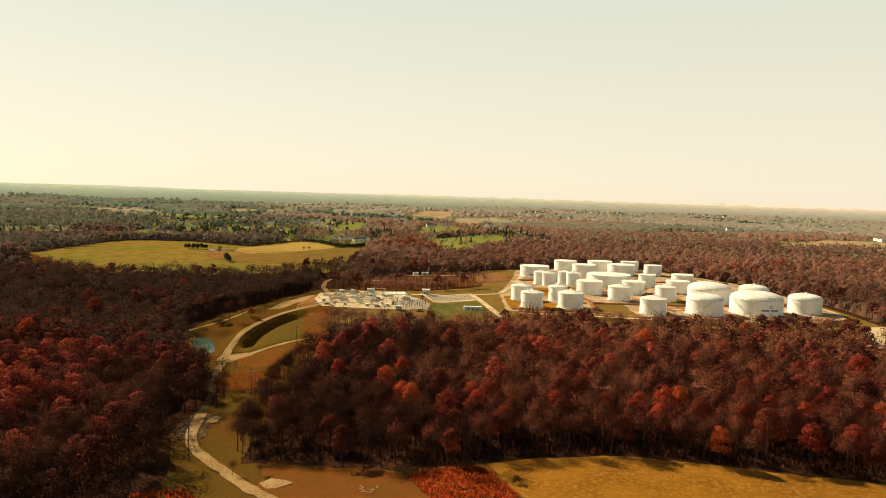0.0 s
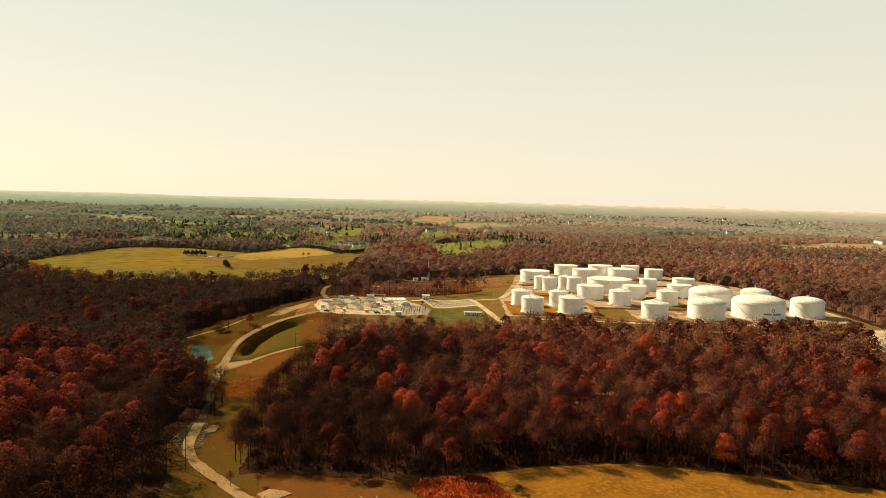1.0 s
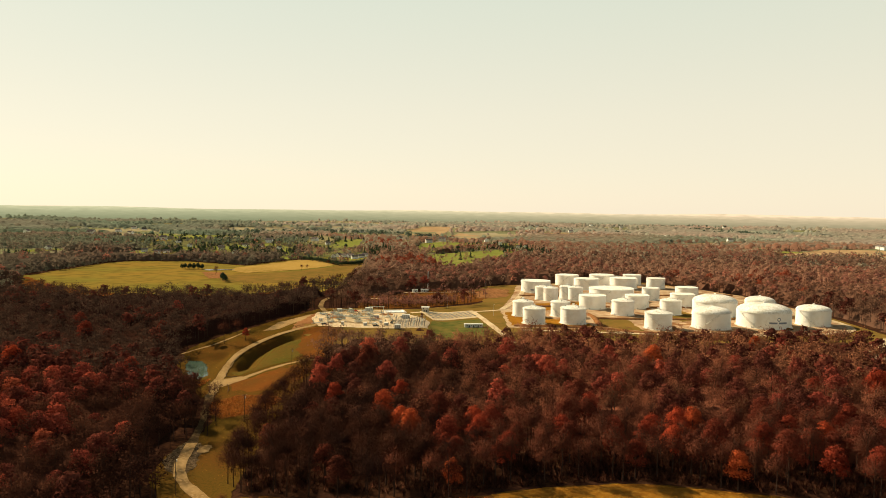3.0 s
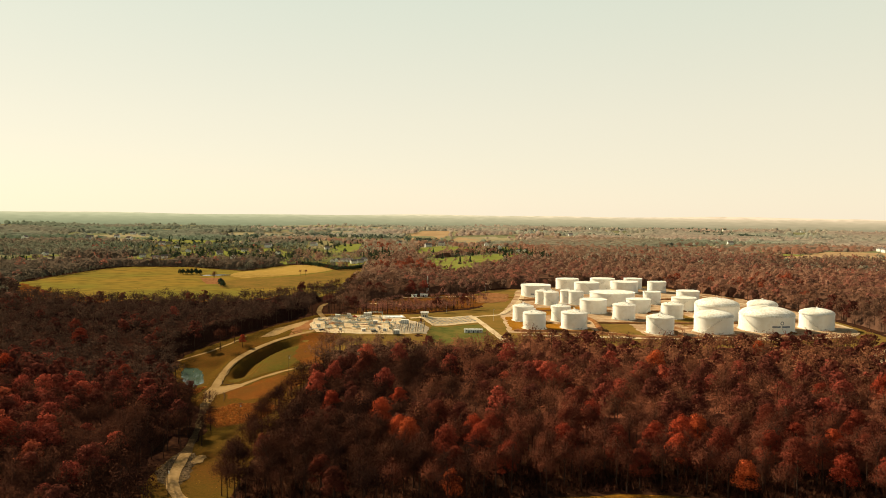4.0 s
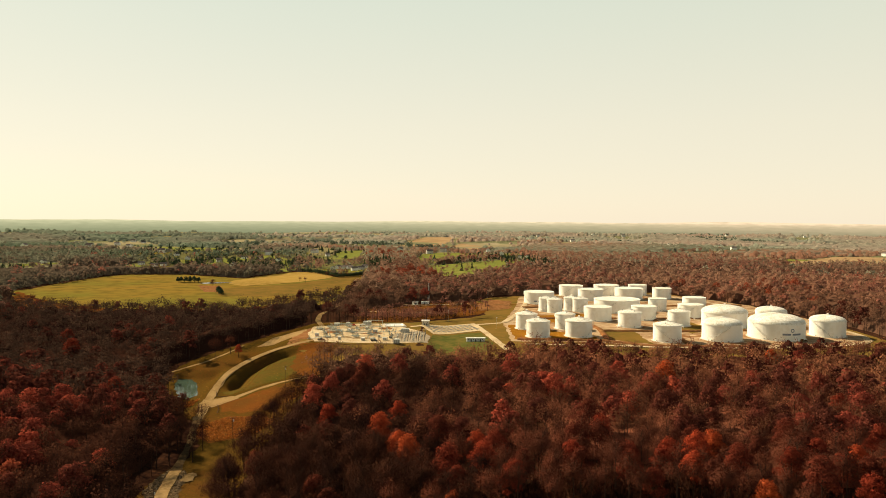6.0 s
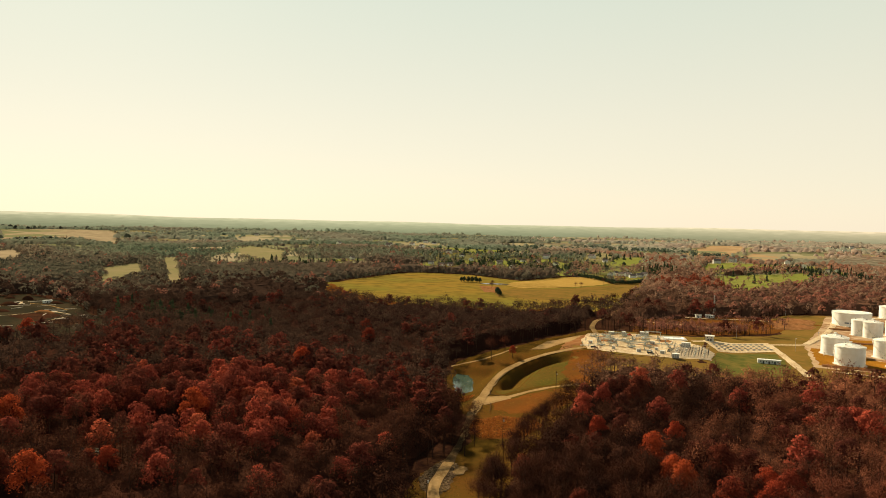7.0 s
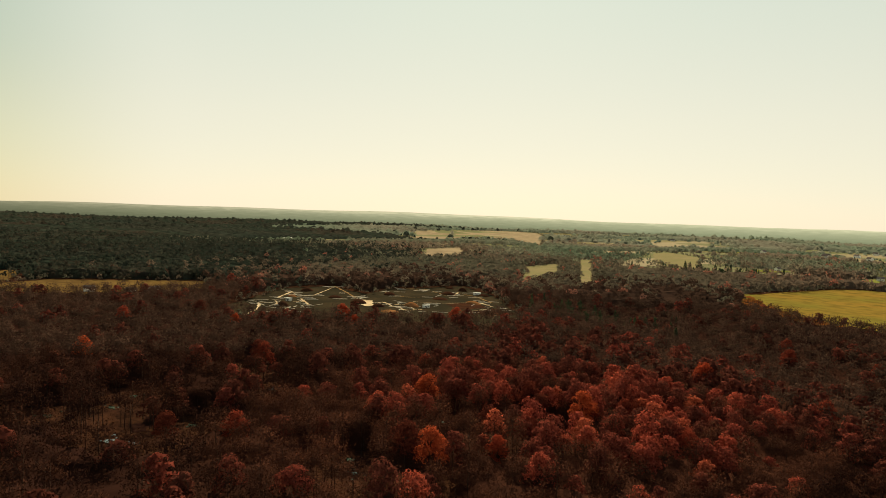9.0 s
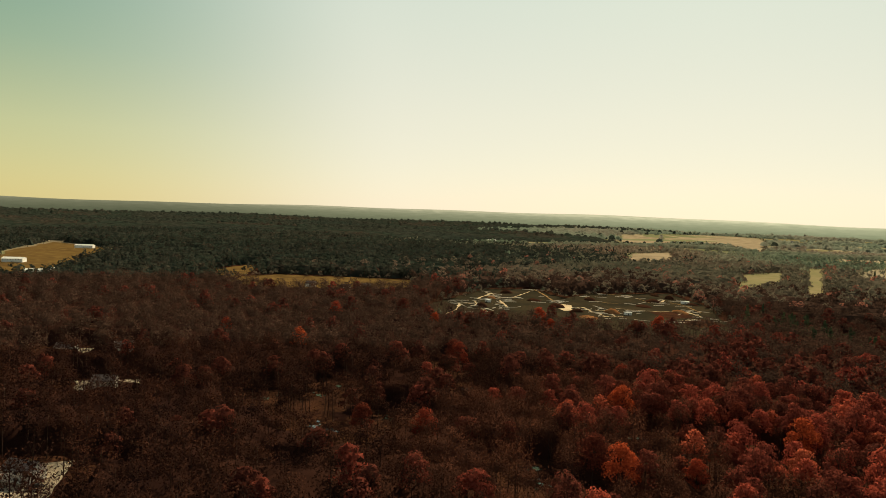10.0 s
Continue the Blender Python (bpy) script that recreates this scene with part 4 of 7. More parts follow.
def twigs(r, starts, ways, long, wide, out=None):
    """Thin twigs: slim triangles."""
    n = len(starts)
    side = np.cross(ways, unit(r, n))
    side /= np.linalg.norm(side, axis=1, keepdims=True) + 1e-9
    l = (long * r.uniform(0.5, 1.2, n))[:, None]
    v = np.stack([starts - side * wide / 2, starts + side * wide / 2, starts + ways * l], 1)
    return v.reshape(-1, 3), np.arange(3 * n).reshape(-1, 3), soft((ways if out is None else out) + 0.25 * unit(r, n) + (0, 0, 0.25))


def frame_of(r, high, spread_, limbs, sides, base):
    """Trunk and limbs; returns wood pieces and the limb ends and ways."""
    lean = r.normal(0, 0.02, 2) * high
    fork = high * r.uniform(0.42, 0.55)
    mid = np.array([lean[0] * 0.5, lean[1] * 0.5, fork])
    top = np.array([lean[0], lean[1], high * 0.9])
    wood = [prism((0, 0, -0.6), mid, base, base * 0.6, sides), prism(mid, top, base * 0.6, base * 0.12, max(3, sides - 1))]
    ends = [(mid, top)]
    for i in range(limbs):
        a = 2.4 * i + r.uniform(0, 0.8)
        u = r.uniform(0.0, 0.75)
        p = mid + (top - mid) * u
        reach = spread_ * r.uniform(0.6, 1.0) * (1 - 0.45 * u)
        q = p + np.array([math.cos(a) * reach, math.sin(a) * reach, r.uniform(0.20, 0.34) * high * (1 - 0.4 * u)])
        wood.append(prism(p, q, base * 0.34, base * 0.07))
        ends.append((p, q))
    return wood, ends


def leafy(seed, high, radius, count, size, limbs=7, sides=6, base=0.32, lobes=9, foot=0.36):
    """A tree in leaf: wood, and a crown of clumps set in uneven lobes."""
    r = np.random.default_rng(seed)
    wood, ends = frame_of(r, high, radius * 0.8, limbs, sides, base) if limbs else ([prism((0, 0, -0.6), (0, 0, high * 0.8), base, base * 0.3, sides)], [])
    low, mid = high * foot, high * (0.48 + 0.5 * foot)
    cs, rs = [], []
    for i in range(lobes):
        a, f = 2.4 * i + r.uniform(-0.5, 0.5), math.sqrt((i + 0.3) / lobes)
        z = mid + (0.20 - 0.42 * f * f + r.uniform(-0.07, 0.07)) * high
        cs.append((math.cos(a) * f * radius * 0.68, math.sin(a) * f * radius * 0.68, z))
        rs.append(radius * r.uniform(0.28, 0.42))
    cs, rs = np.array(cs), np.array(rs)
    pick = r.integers(0, lobes, count)
    d = unit(r, count)
    d[:, 2] = np.where(r.random(count) < 0.7, np.abs(d[:, 2]), d[:, 2])
    c = cs[pick] + d * (rs[pick] * r.uniform(0.75, 1.1, count))[:, None] * (1, 1, 0.85)
    c[:, 2] = np.maximum(c[:, 2], low)
    out = d + 0.6 * (c - (0, 0, mid)) / radius
    return gather(wood), clumps(r, c, out / np.linalg.norm(out, axis=1, keepdims=True), size)


def bare(seed, high, radius, count, long, wide, limbs=9, sides=5, base=0.30, fuzz=0.0):
    """A tree without leaves: wood, and a domed haze of fine twigs."""
    r = np.random.default_rng(seed)
    wood, ends = frame_of(r, high, radius * 0.7, limbs, sides, base)
    d = unit(r, count)
    d[:, 2] = np.where(r.random(count) < 0.75, np.abs(d[:, 2]), d[:, 2])
    f = r.uniform(0.35, 0.97, count)[:, None]
    lump = 1 + 0.18 * np.sin(5 * np.arctan2(d[:, 1], d[:, 0]) + seed)[:, None]
    s = np.array([0, 0, high * 0.62]) + d * f * lump * np.array([radius, radius, high * 0.34])
    way = d * 0.7 + 0.85 * unit(r, count) + (0, 0, 0.4)
    way /= np.linalg.norm(way, axis=1, keepdims=True)
    k = int(count * 0.7) if fuzz else 0
    out = d + (0, 0, 0.2)
    crown = [twigs(r, s[k:], way[k:], long, wide, out[k:])]
    if k:
        crown.append(clumps(r, s[:k], out[:k], fuzz))
    return gather(wood), gather(crown)


def conifer(seed, high, radius, count, size):
    r = np.random.default_rng(seed)
    wood = [prism((0, 0, -0.5), (0, 0, high * 0.9), 0.22, 0.03, 4)]
    u = r.uniform(0, 1, count) ** 1.5
    a = r.uniform(0, 6.28, count)
    rad = radius * (1 - u) ** 0.85 * (0.75 + 0.25 * np.sin(u * 40)) * r.uniform(0.6, 1.0, count)
    c = np.stack([np.cos(a) * rad, np.sin(a) * rad, high * (0.06 + 0.92 * u)], 1)
    d = np.stack([np.cos(a), np.sin(a), np.full(count, 0.4)], 1)
    return gather(wood), clumps(r, c, d, size)


# which ground is wooded
grow = np.random.default_rng(21)


def wooded(x, y, margin=2.5):
    ok = np.ones(x.shape, bool)
    for p in CLEAR:
        ok &= ~inside(x, y, p)
    sparse = (np.sin(x * 12.9898 + y * 78.233) * 43758.5453) % 1.0
    ok &= ~(inside(x, y, VILLAGE) & (sparse > 0.38))
    d, a = np.hypot(x, y), np.degrees(np.arctan2(-x, y))
    share = np.where(a < -6, 1.1, np.where(a < 4, 0.95, np.where(a < 42, 0.55, np.where(a < 58, 0.85, 1.1))))
    wx, wy = a * 60 + 110 * np.sin(d / 330), d + 90 * np.sin(a / 3.1)
    ci, cj = np.floor(wx / 330), np.floor(wy / 420)
    cell = (np.sin(ci * 12.9898 + cj * 78.233) * 43758.5453) % 1.0
    hedge = (((wx / 330) % 1.0 < 0.07) | ((wy / 420) % 1.0 < 0.06)) & (sparse < 0.8)
    ok &= (d < 1500) | (cell < share) | hedge | (sparse < 0.035)
    for px, py in HOMES:
        far = math.hypot(px, py)
        along, aside = ((px - x) * px + (py - y) * py) / far, ((px - x) * py - (py - y) * px) / far
        ok &= ~((np.abs(aside) < 13 + far * 0.006) & (along > -14) & (along < 60 + 0.05 * far))
    ok &= ~(inside(x, y, [(285, 440), (400, 430), (450, 520), (318, 524)]) & (sparse > 0.4))
    ok &= np.hypot(x - (117), y - 613) > 9
    for px, py in POOLS:
        far = math.hypot(px + 5, py - 72)
        along, aside = ((px - x) * (px + 5) + (py - y) * (py - 72)) / far, ((px - x) * (py - 72) - (py - y) * (px + 5)) / far
        ok &= ~((np.abs(aside) < 6.5) & (along > -6) & (along < 28))
    for line, w in ((LANE[:8], 6), (LOW_LANE, 5), (LANE[14:], 6), (FORK, 6), (NORTH_LANE, 7)):
        d, _ = line_distance(x, y, line)
        ok &= d > w
    return ok


def scatter(r0, r1, step, seed):
    """Jittered places between two distances from the start of the walk, over the side that it looks at."""
    r = np.random.default_rng(seed)
    g = np.arange(-r1, r1, step)
    x, y = np.meshgrid(g, g)
    x, y = x.ravel(), y.ravel()
    x, y = x + r.uniform(-0.45, 0.45, x.size) * step, y + r.uniform(-0.45, 0.45, x.size) * step
    d, a = np.hypot(x, y), np.degrees(np.arctan2(-x, y))
    near = np.hypot(x + 5, y - 72)
    a2 = np.degrees(np.arctan2(-(x + 5), y - 72))
    k = (d >= r0) & (d < r1) & ((a > -38) & (a < 70) | (a2 > 20) & (a2 < 112)) & (near > 120)
    x, y = x[k], y[k]
    k = wooded(x, y)
    return x[k], y[k]


def share_red(x, y):
    """How many of the trees keep their leaves, place by place."""
    wave = 0.5 + 0.5 * np.sin(x / 37 + 1.3 * np.sin(y / 53)) * np.cos(y / 41 + x / 90)
    p = 0.20 + 0.24 * wave
    ridge = np.exp(-(((x + 235) / 90) ** 2 + ((y - 330) / 140) ** 2))
    p = np.where(x < -105, p * 0.75, p) + 0.6 * ridge
    p = np.where((x < -105) & (x > -260) & (y < 235), p * 0.3, p)
    p = np.where((x < -105) & (x > -185) & (y < 440), p * 0.35, p)
    p = np.where((x > -105) & (x < 0) & (y < 470), p * (0.45 + 0.35 * smooth(-60, 0, x)), p)
    p = np.where((x < -105) & (y < 170), p * 0.6, p)
    p = np.where((x < -185) & (y < 165 - 0.62 * (x + 202)), p * 0.4, p)
    p = p + 0.32 * np.exp(-(((x + 335) / 70) ** 2 + ((y - 405) / 80) ** 2))
    belt = np.exp(-(((y - 560) / 60) ** 2 + ((x - 180) / 260) ** 2))
    p = np.where((x < -90) & (y > 500), p * 0.35, p)
    p = np.where((y > 480) & (y < 610) & (x > -95) & (x < 70), 0.3 * p, p)
    return np.clip(p + 0.15 * belt * (x > 70), 0, 0.9)


def woods(name, label, x, y, kinds, mats, tint_of, size_of):
    """Many trees joined into one mesh: each takes one of the kinds."""
    if not len(x):
        return None
    r = np.random.default_rng(len(x) + 5)
    z = land(x, y)
    vs, ts, ms, tn, ns, o = [], [], [], [], [], 0
    pick = r.integers(0, len(kinds), len(x))
    turn, size = r.uniform(0, 6.28, len(x)), size_of(r, len(x))
    size = size * np.where((y > 505) & (y < 606) & (x > -95) & (x < 60), 0.88, 1.0)
    tint = tint_of(r, len(x))
    for k, ((wv, wt, wn_), (lv, lt, ln_)) in enumerate(kinds):
        s = np.where(pick == k)[0]
        if not len(s):
            continue
        v = np.concatenate([wv, lv])
        t = np.concatenate([wt, lt + len(wv)])
        nv = np.concatenate([wn_, ln_])
        c, sn = np.cos(turn[s])[:, None], np.sin(turn[s])[:, None]
        vx = (v[None, :, 0] * c - v[None, :, 1] * sn) * size[s, None] + x[s, None]
        vy = (v[None, :, 0] * sn + v[None, :, 1] * c) * size[s, None] + y[s, None]
        vz = v[None, :, 2] * size[s, None] * r.uniform(0.85, 1.12, (len(s), 1)) + z[s, None]
        vs.append(np.stack([vx, vy, vz], -1).reshape(-1, 3))
        ns.append(np.stack([nv[None, :, 0] * c - nv[None, :, 1] * sn, nv[None, :, 0] * sn + nv[None, :, 1] * c, np.broadcast_to(nv[None, :, 2], vx.shape)], -1).reshape(-1, 3))
        ts.append((t[None] + (np.arange(len(s)) * len(v))[:, None, None] + o).reshape(-1, 3))
        ms.append(np.tile(np.concatenate([np.zeros(len(wt), int), np.ones(len(lt), int)]), len(s)))
        tn.append(np.repeat(tint[s], len(v)))
        o += len(s) * len(v)
    me = mesh_tri(name, np.concatenate(vs), np.concatenate(ts), mats, np.concatenate(ms), np.concatenate(tn), normals=np.concatenate(ns))
    return tagged(new(name, me), label, "trees", kind="stuff")


SIZE = lambda r, n: r.uniform(0.78, 1.22, n)
RED_TINT = lambda r, n: np.clip(r.beta(1.4, 2.2, n), 0, 1)
# brighter leaf tints for sunlit-looking places, lower ones for dim places
LIT_TINT = lambda r, n: r.beta(2.0, 1.7, n)
DIMMED_TINT = lambda r, n: np.clip(r.beta(1.3, 3.0, n), 0, 1) * 0.75
ANY_TINT = lambda r, n: r.random(n)
UNEVEN = lambda r, n: r.uniform(0.72, 1.3, n)
PATCHY = lambda x, y: lambda r, n: np.clip(0.5 + 0.4 * np.sin(x / 61 + 1.5 * np.sin(y / 90)) * np.cos(y / 77) + r.normal(0, 0.16, n), 0, 1)
STANDS = lambda x, y: lambda r, n: np.clip(0.5 + 0.30 * np.sin(x / 170 + 1.7 * np.sin(y / 240)) + 0.30 * np.sin(y / 150 + 1.3 * np.sin(x / 310)) + r.normal(0, 0.08, n), 0, 1)
# trees whose crowns stand out, placed to fit the camera's view
BRIGHT = [(135, 276), (151, 273), (-27, 348), (0, 328), (-20, 373), (71, 337), (133, 443), (203, 386), (115, 298), (-45, 441), (226, 508), (23, 315), (235, 383), (-56, 381), (105, 314), (-292, 251), (-309, 298), (-267, 297),
          (-235, 303), (-231, 328), (-189, 321), (-256, 424), (-243, 466), (-320, 625), (-436, 578), (-398, 482), (-199, 456), (-221, 208), (-215, 236), (-480, 117), (-405, 206), (-301, 128), (-281, 151), (-300, 256), (-305, 291), (-242, 252), (-232, 203), (-254, 293), (-269, 335),
          (-607, 220), (-557, 235), (-541, 260), (-546, 325), (-517, 322), (-491, 384), (-494, 408), (-356, 290), (-322, 298), (-413, 206), (-540, 69), (-609, 160), (-296, 587), (-234, 593), (-47, 432), (69, 351), (162, 292), (243, 391)]
bx, by = np.array([p[0] for p in BRIGHT], float), np.array([p[1] for p in BRIGHT], float)


def away_from_bright(x, y, gap=7.5):
    d = np.full(x.shape, 1e9)
    for p in BRIGHT:
        d = np.minimum(d, np.hypot(x - p[0], y - p[1]))
    return d > gap


# nearest rows at the wood's edge: single trees
x, y = scatter(150, 470, 8.8, 1)
k = away_from_bright(x, y)
x, y = x[k], y[k]
front = (x > -92) & (y < 334) & (x < 215)
fx, fy = x[front], y[front]
x, y = x[~front], y[~front]
SINGLE = {
    "oak": [leafy(s, h, rad, 2200, 0.42, lobes=22) for s, h, rad in ((1, 19.5, 6.6), (2, 18, 6.0), (3, 20.5, 7.0))],
    "bare": [bare(s, h, rad + 1.8, 1400, 1.9, 0.10, fuzz=0.27) for s, h, rad in ((4, 20, 4.6), (5, 18, 4.2), (6, 21, 5.0), (7, 17, 4.0))],
}
single = {}
for kind, rows in SINGLE.items():
    single[kind] = [(mesh_tri("trunk", *w[:2], [M["bark"]]), mesh_tri("crown", *l[:2], [M["leaf_ob"] if kind == "oak" else M["twig_ob"]], normals=l[2])) for w, l in rows]
# the same bare crowns in the darkened twig colour
single["dark"] = [(t, mesh_tri("crown", *l[:2], [M["twig_dimmed_ob"]], normals=l[2])) for (t, _), (_, l) in zip(single["bare"], SINGLE["bare"])]


def plant(kind, variant, px, py, size, turn, label, group):
    trunk, crown = single[kind][variant]
    ob = thing("tree", px, py, turn=turn)
    ob.scale = (size, size, size)
    for nm, me in (("trunk", trunk), ("crown", crown)):
        c = new(nm, me)
        c.parent = ob
    return tagged(ob, label, "tree", group)


pr = share_red(fx, fy)
for i in range(len(fx)):
    if grow.random() < pr[i]:
        plant("oak", int(grow.integers(0, 3)), fx[i], fy[i], grow.uniform(0.8, 1.1), grow.uniform(0, 360), "autumn oak holding rust-red leaves at the wood's edge", "trees at the wood's edge")
    else:
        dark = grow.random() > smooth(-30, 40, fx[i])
        plant("dark" if dark else "bare", int(grow.integers(0, 4)), fx[i], fy[i], grow.uniform(0.85, 1.15), grow.uniform(0, 360), "leafless brown tree at the wood's edge, darkened in colour" if dark else "leafless grey-brown tree at the wood's edge", "trees at the wood's edge")
for i in range(len(bx)):
    plant("oak", i % 3, bx[i], by[i], 1.0 + 0.2 * (i % 3 == 0), i * 47 % 360, "broad oak with a full crown of orange-red leaves", "bright autumn oaks")

red = grow.random(len(x)) < share_red(x, y)
OAK_2 = [leafy(10 + s, 18.5 + s % 3, 6.0 + 0.4 * (s % 3), 400, 0.92, limbs=3, sides=3, lobes=14) for s in range(5)]
FINE_OAK = [leafy(10 + s, 18.5 + s % 3, 6.2 + 0.4 * (s % 3), 820, 0.62, limbs=3, sides=3, lobes=17) for s in range(5)]
BARE_2 = [bare(20 + s, 18.5 + s % 3, 6.2, 215, 2.3, 0.16, limbs=2, sides=3, fuzz=0.55) for s in range(5)]
FINE_BARE = [bare(20 + s, 18.5 + s % 3, 6.4, 520, 2.2, 0.11, limbs=4, sides=3, fuzz=0.40) for s in range(5)]
# places whose trees get lighter or darker colours, as light falls in view
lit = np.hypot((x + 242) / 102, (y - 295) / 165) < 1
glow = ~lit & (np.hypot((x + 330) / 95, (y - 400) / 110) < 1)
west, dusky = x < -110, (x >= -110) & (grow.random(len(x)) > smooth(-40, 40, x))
for k, tint, kinds, words in ((west & ~lit & ~glow, DIMMED_TINT, OAK_2, "rust-red oaks west of the lane, darkened in tint"), (glow, LIT_TINT, OAK_2, "rust-red oaks further up the rise"), (west & lit, LIT_TINT, FINE_OAK, "rust-red oaks on the rise west of the lane"), (~west, RED_TINT, FINE_OAK, "rust-red and orange oaks crowding the autumn wood")):
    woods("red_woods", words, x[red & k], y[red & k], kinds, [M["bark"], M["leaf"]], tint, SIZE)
for k, mt, kinds, words in ((west & ~lit, "dimmed_near", BARE_2, "leafless brown trees west of the lane, darkened in colour"), (west & lit, "twig", FINE_BARE, "leafless brown trees on the rise west of the lane"), (dusky, "dimmed_near", FINE_BARE, "leafless trees at the corner of the autumn wood, darkened in colour"), (~west & ~dusky, "twig_near", FINE_BARE, "leafless red-brown trees of the autumn wood")):
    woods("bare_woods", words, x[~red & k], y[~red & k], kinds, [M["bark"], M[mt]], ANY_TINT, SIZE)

x, y = scatter(470, 900, 9.8, 2)
red = grow.random(len(x)) < share_red(x, y) * 0.8
OAK_3 = [leafy(30 + s, 18.5 + s % 3, 6.4, 150, 1.35, limbs=0, sides=3, lobes=9, foot=0.28) for s in range(5)]
BARE_3 = [bare(40 + s, 18.0 + s % 3, 6.6, 92, 2.8, 0.31, limbs=0, sides=3, fuzz=0.85) for s in range(5)]
woods("red_woods", "rust-red oaks further into the wood", x[red], y[red], OAK_3, [M["bark"], M["leaf"]], DIMMED_TINT, SIZE)
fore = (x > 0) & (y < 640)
for k, mt, words in ((x < -110, "dimmed_west_twig", "leafless brown trees beyond the lane, darkened in colour"), ((x >= -110) & ~fore, "twig_mid", "leafless brown trees further into the wood"), (fore, "edge_twig", "leafless brown trees before the tanks, brightened in colour")):
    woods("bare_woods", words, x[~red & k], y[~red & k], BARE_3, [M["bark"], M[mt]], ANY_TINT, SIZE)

def lifted(kinds):
    """Far crowns, lit as one soft canopy."""
    res = []
    for w, (v, t, n) in kinds:
        n = 0.75 * n + np.array([0, 0, 0.5])
        res.append((w, (v, t, n / np.linalg.norm(n, axis=1, keepdims=True))))
    return res


OAK_4 = [leafy(50 + s, 17, 7.2, 60, 1.6, limbs=0, sides=3, lobes=8, foot=0.16) for s in range(6)]
OAK_5 = [leafy(60 + s, 17, 7.8, 17, 2.6, limbs=0, sides=3, lobes=7, foot=0.16) for s in range(6)]
OAK_4, OAK_5 = lifted(OAK_4), lifted(OAK_5)
def dimmed_bearing(x, y, q):
    """Where crowns take the darkened colour, for the dim west side of the view."""
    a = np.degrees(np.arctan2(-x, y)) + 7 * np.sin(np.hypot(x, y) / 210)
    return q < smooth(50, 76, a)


for r0, r1, seed, kinds, step in ((900, 1400, 3, OAK_4, 14.0), (1400, 2200, 8, OAK_5, 17.0)):
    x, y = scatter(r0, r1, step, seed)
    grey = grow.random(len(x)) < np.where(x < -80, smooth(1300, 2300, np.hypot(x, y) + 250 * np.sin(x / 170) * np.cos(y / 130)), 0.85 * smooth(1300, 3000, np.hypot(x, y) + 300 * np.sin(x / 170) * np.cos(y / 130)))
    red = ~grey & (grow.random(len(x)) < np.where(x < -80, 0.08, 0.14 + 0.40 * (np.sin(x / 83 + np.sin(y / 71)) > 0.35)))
    dim = dimmed_bearing(x, y, grow.random(len(x)))
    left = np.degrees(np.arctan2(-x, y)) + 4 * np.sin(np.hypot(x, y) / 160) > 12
    woods("red_woods", "reddish-brown tree crowns in the middle distance, paled in colour for haze", x[red & ~dim], y[red & ~dim], kinds, [M["bark"], M["rust"]], ANY_TINT, UNEVEN)
    woods("dark_woods", "tree crowns of the western woods, darkened in colour", x[dim], y[dim], OAK_5, [M["bark"], M["dimmed_west"]], ANY_TINT, SIZE)
    # nearer crowns keep darker twigs; farther ones take the haze-paled colours
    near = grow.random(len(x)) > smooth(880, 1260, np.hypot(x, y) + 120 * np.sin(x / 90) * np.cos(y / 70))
    for k, mt, words in ((left & ~near, "hazed_grey_twig", "tree crowns in the middle distance, greyed in colour for haze"), (left & near, "dimmed_west_twig", "brown leafless crowns beyond the dale"), (~left & near, "twig_mid", "brown leafless crowns behind the works"), (~left & ~near, "hazed_pale_twig", "brown tree crowns in the middle distance, paled in colour for haze")):
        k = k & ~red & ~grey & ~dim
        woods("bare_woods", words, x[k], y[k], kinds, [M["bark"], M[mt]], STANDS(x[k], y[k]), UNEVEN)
    for k, mt, words in ((left, "hazed_west", "dark grey-green tree crowns in the middle distance, greyed in colour for haze"), (~left, "far", "grey-green and brown tree crowns in the middle distance, greyed in colour for haze")):
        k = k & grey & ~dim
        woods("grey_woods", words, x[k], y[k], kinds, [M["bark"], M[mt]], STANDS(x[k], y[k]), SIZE)

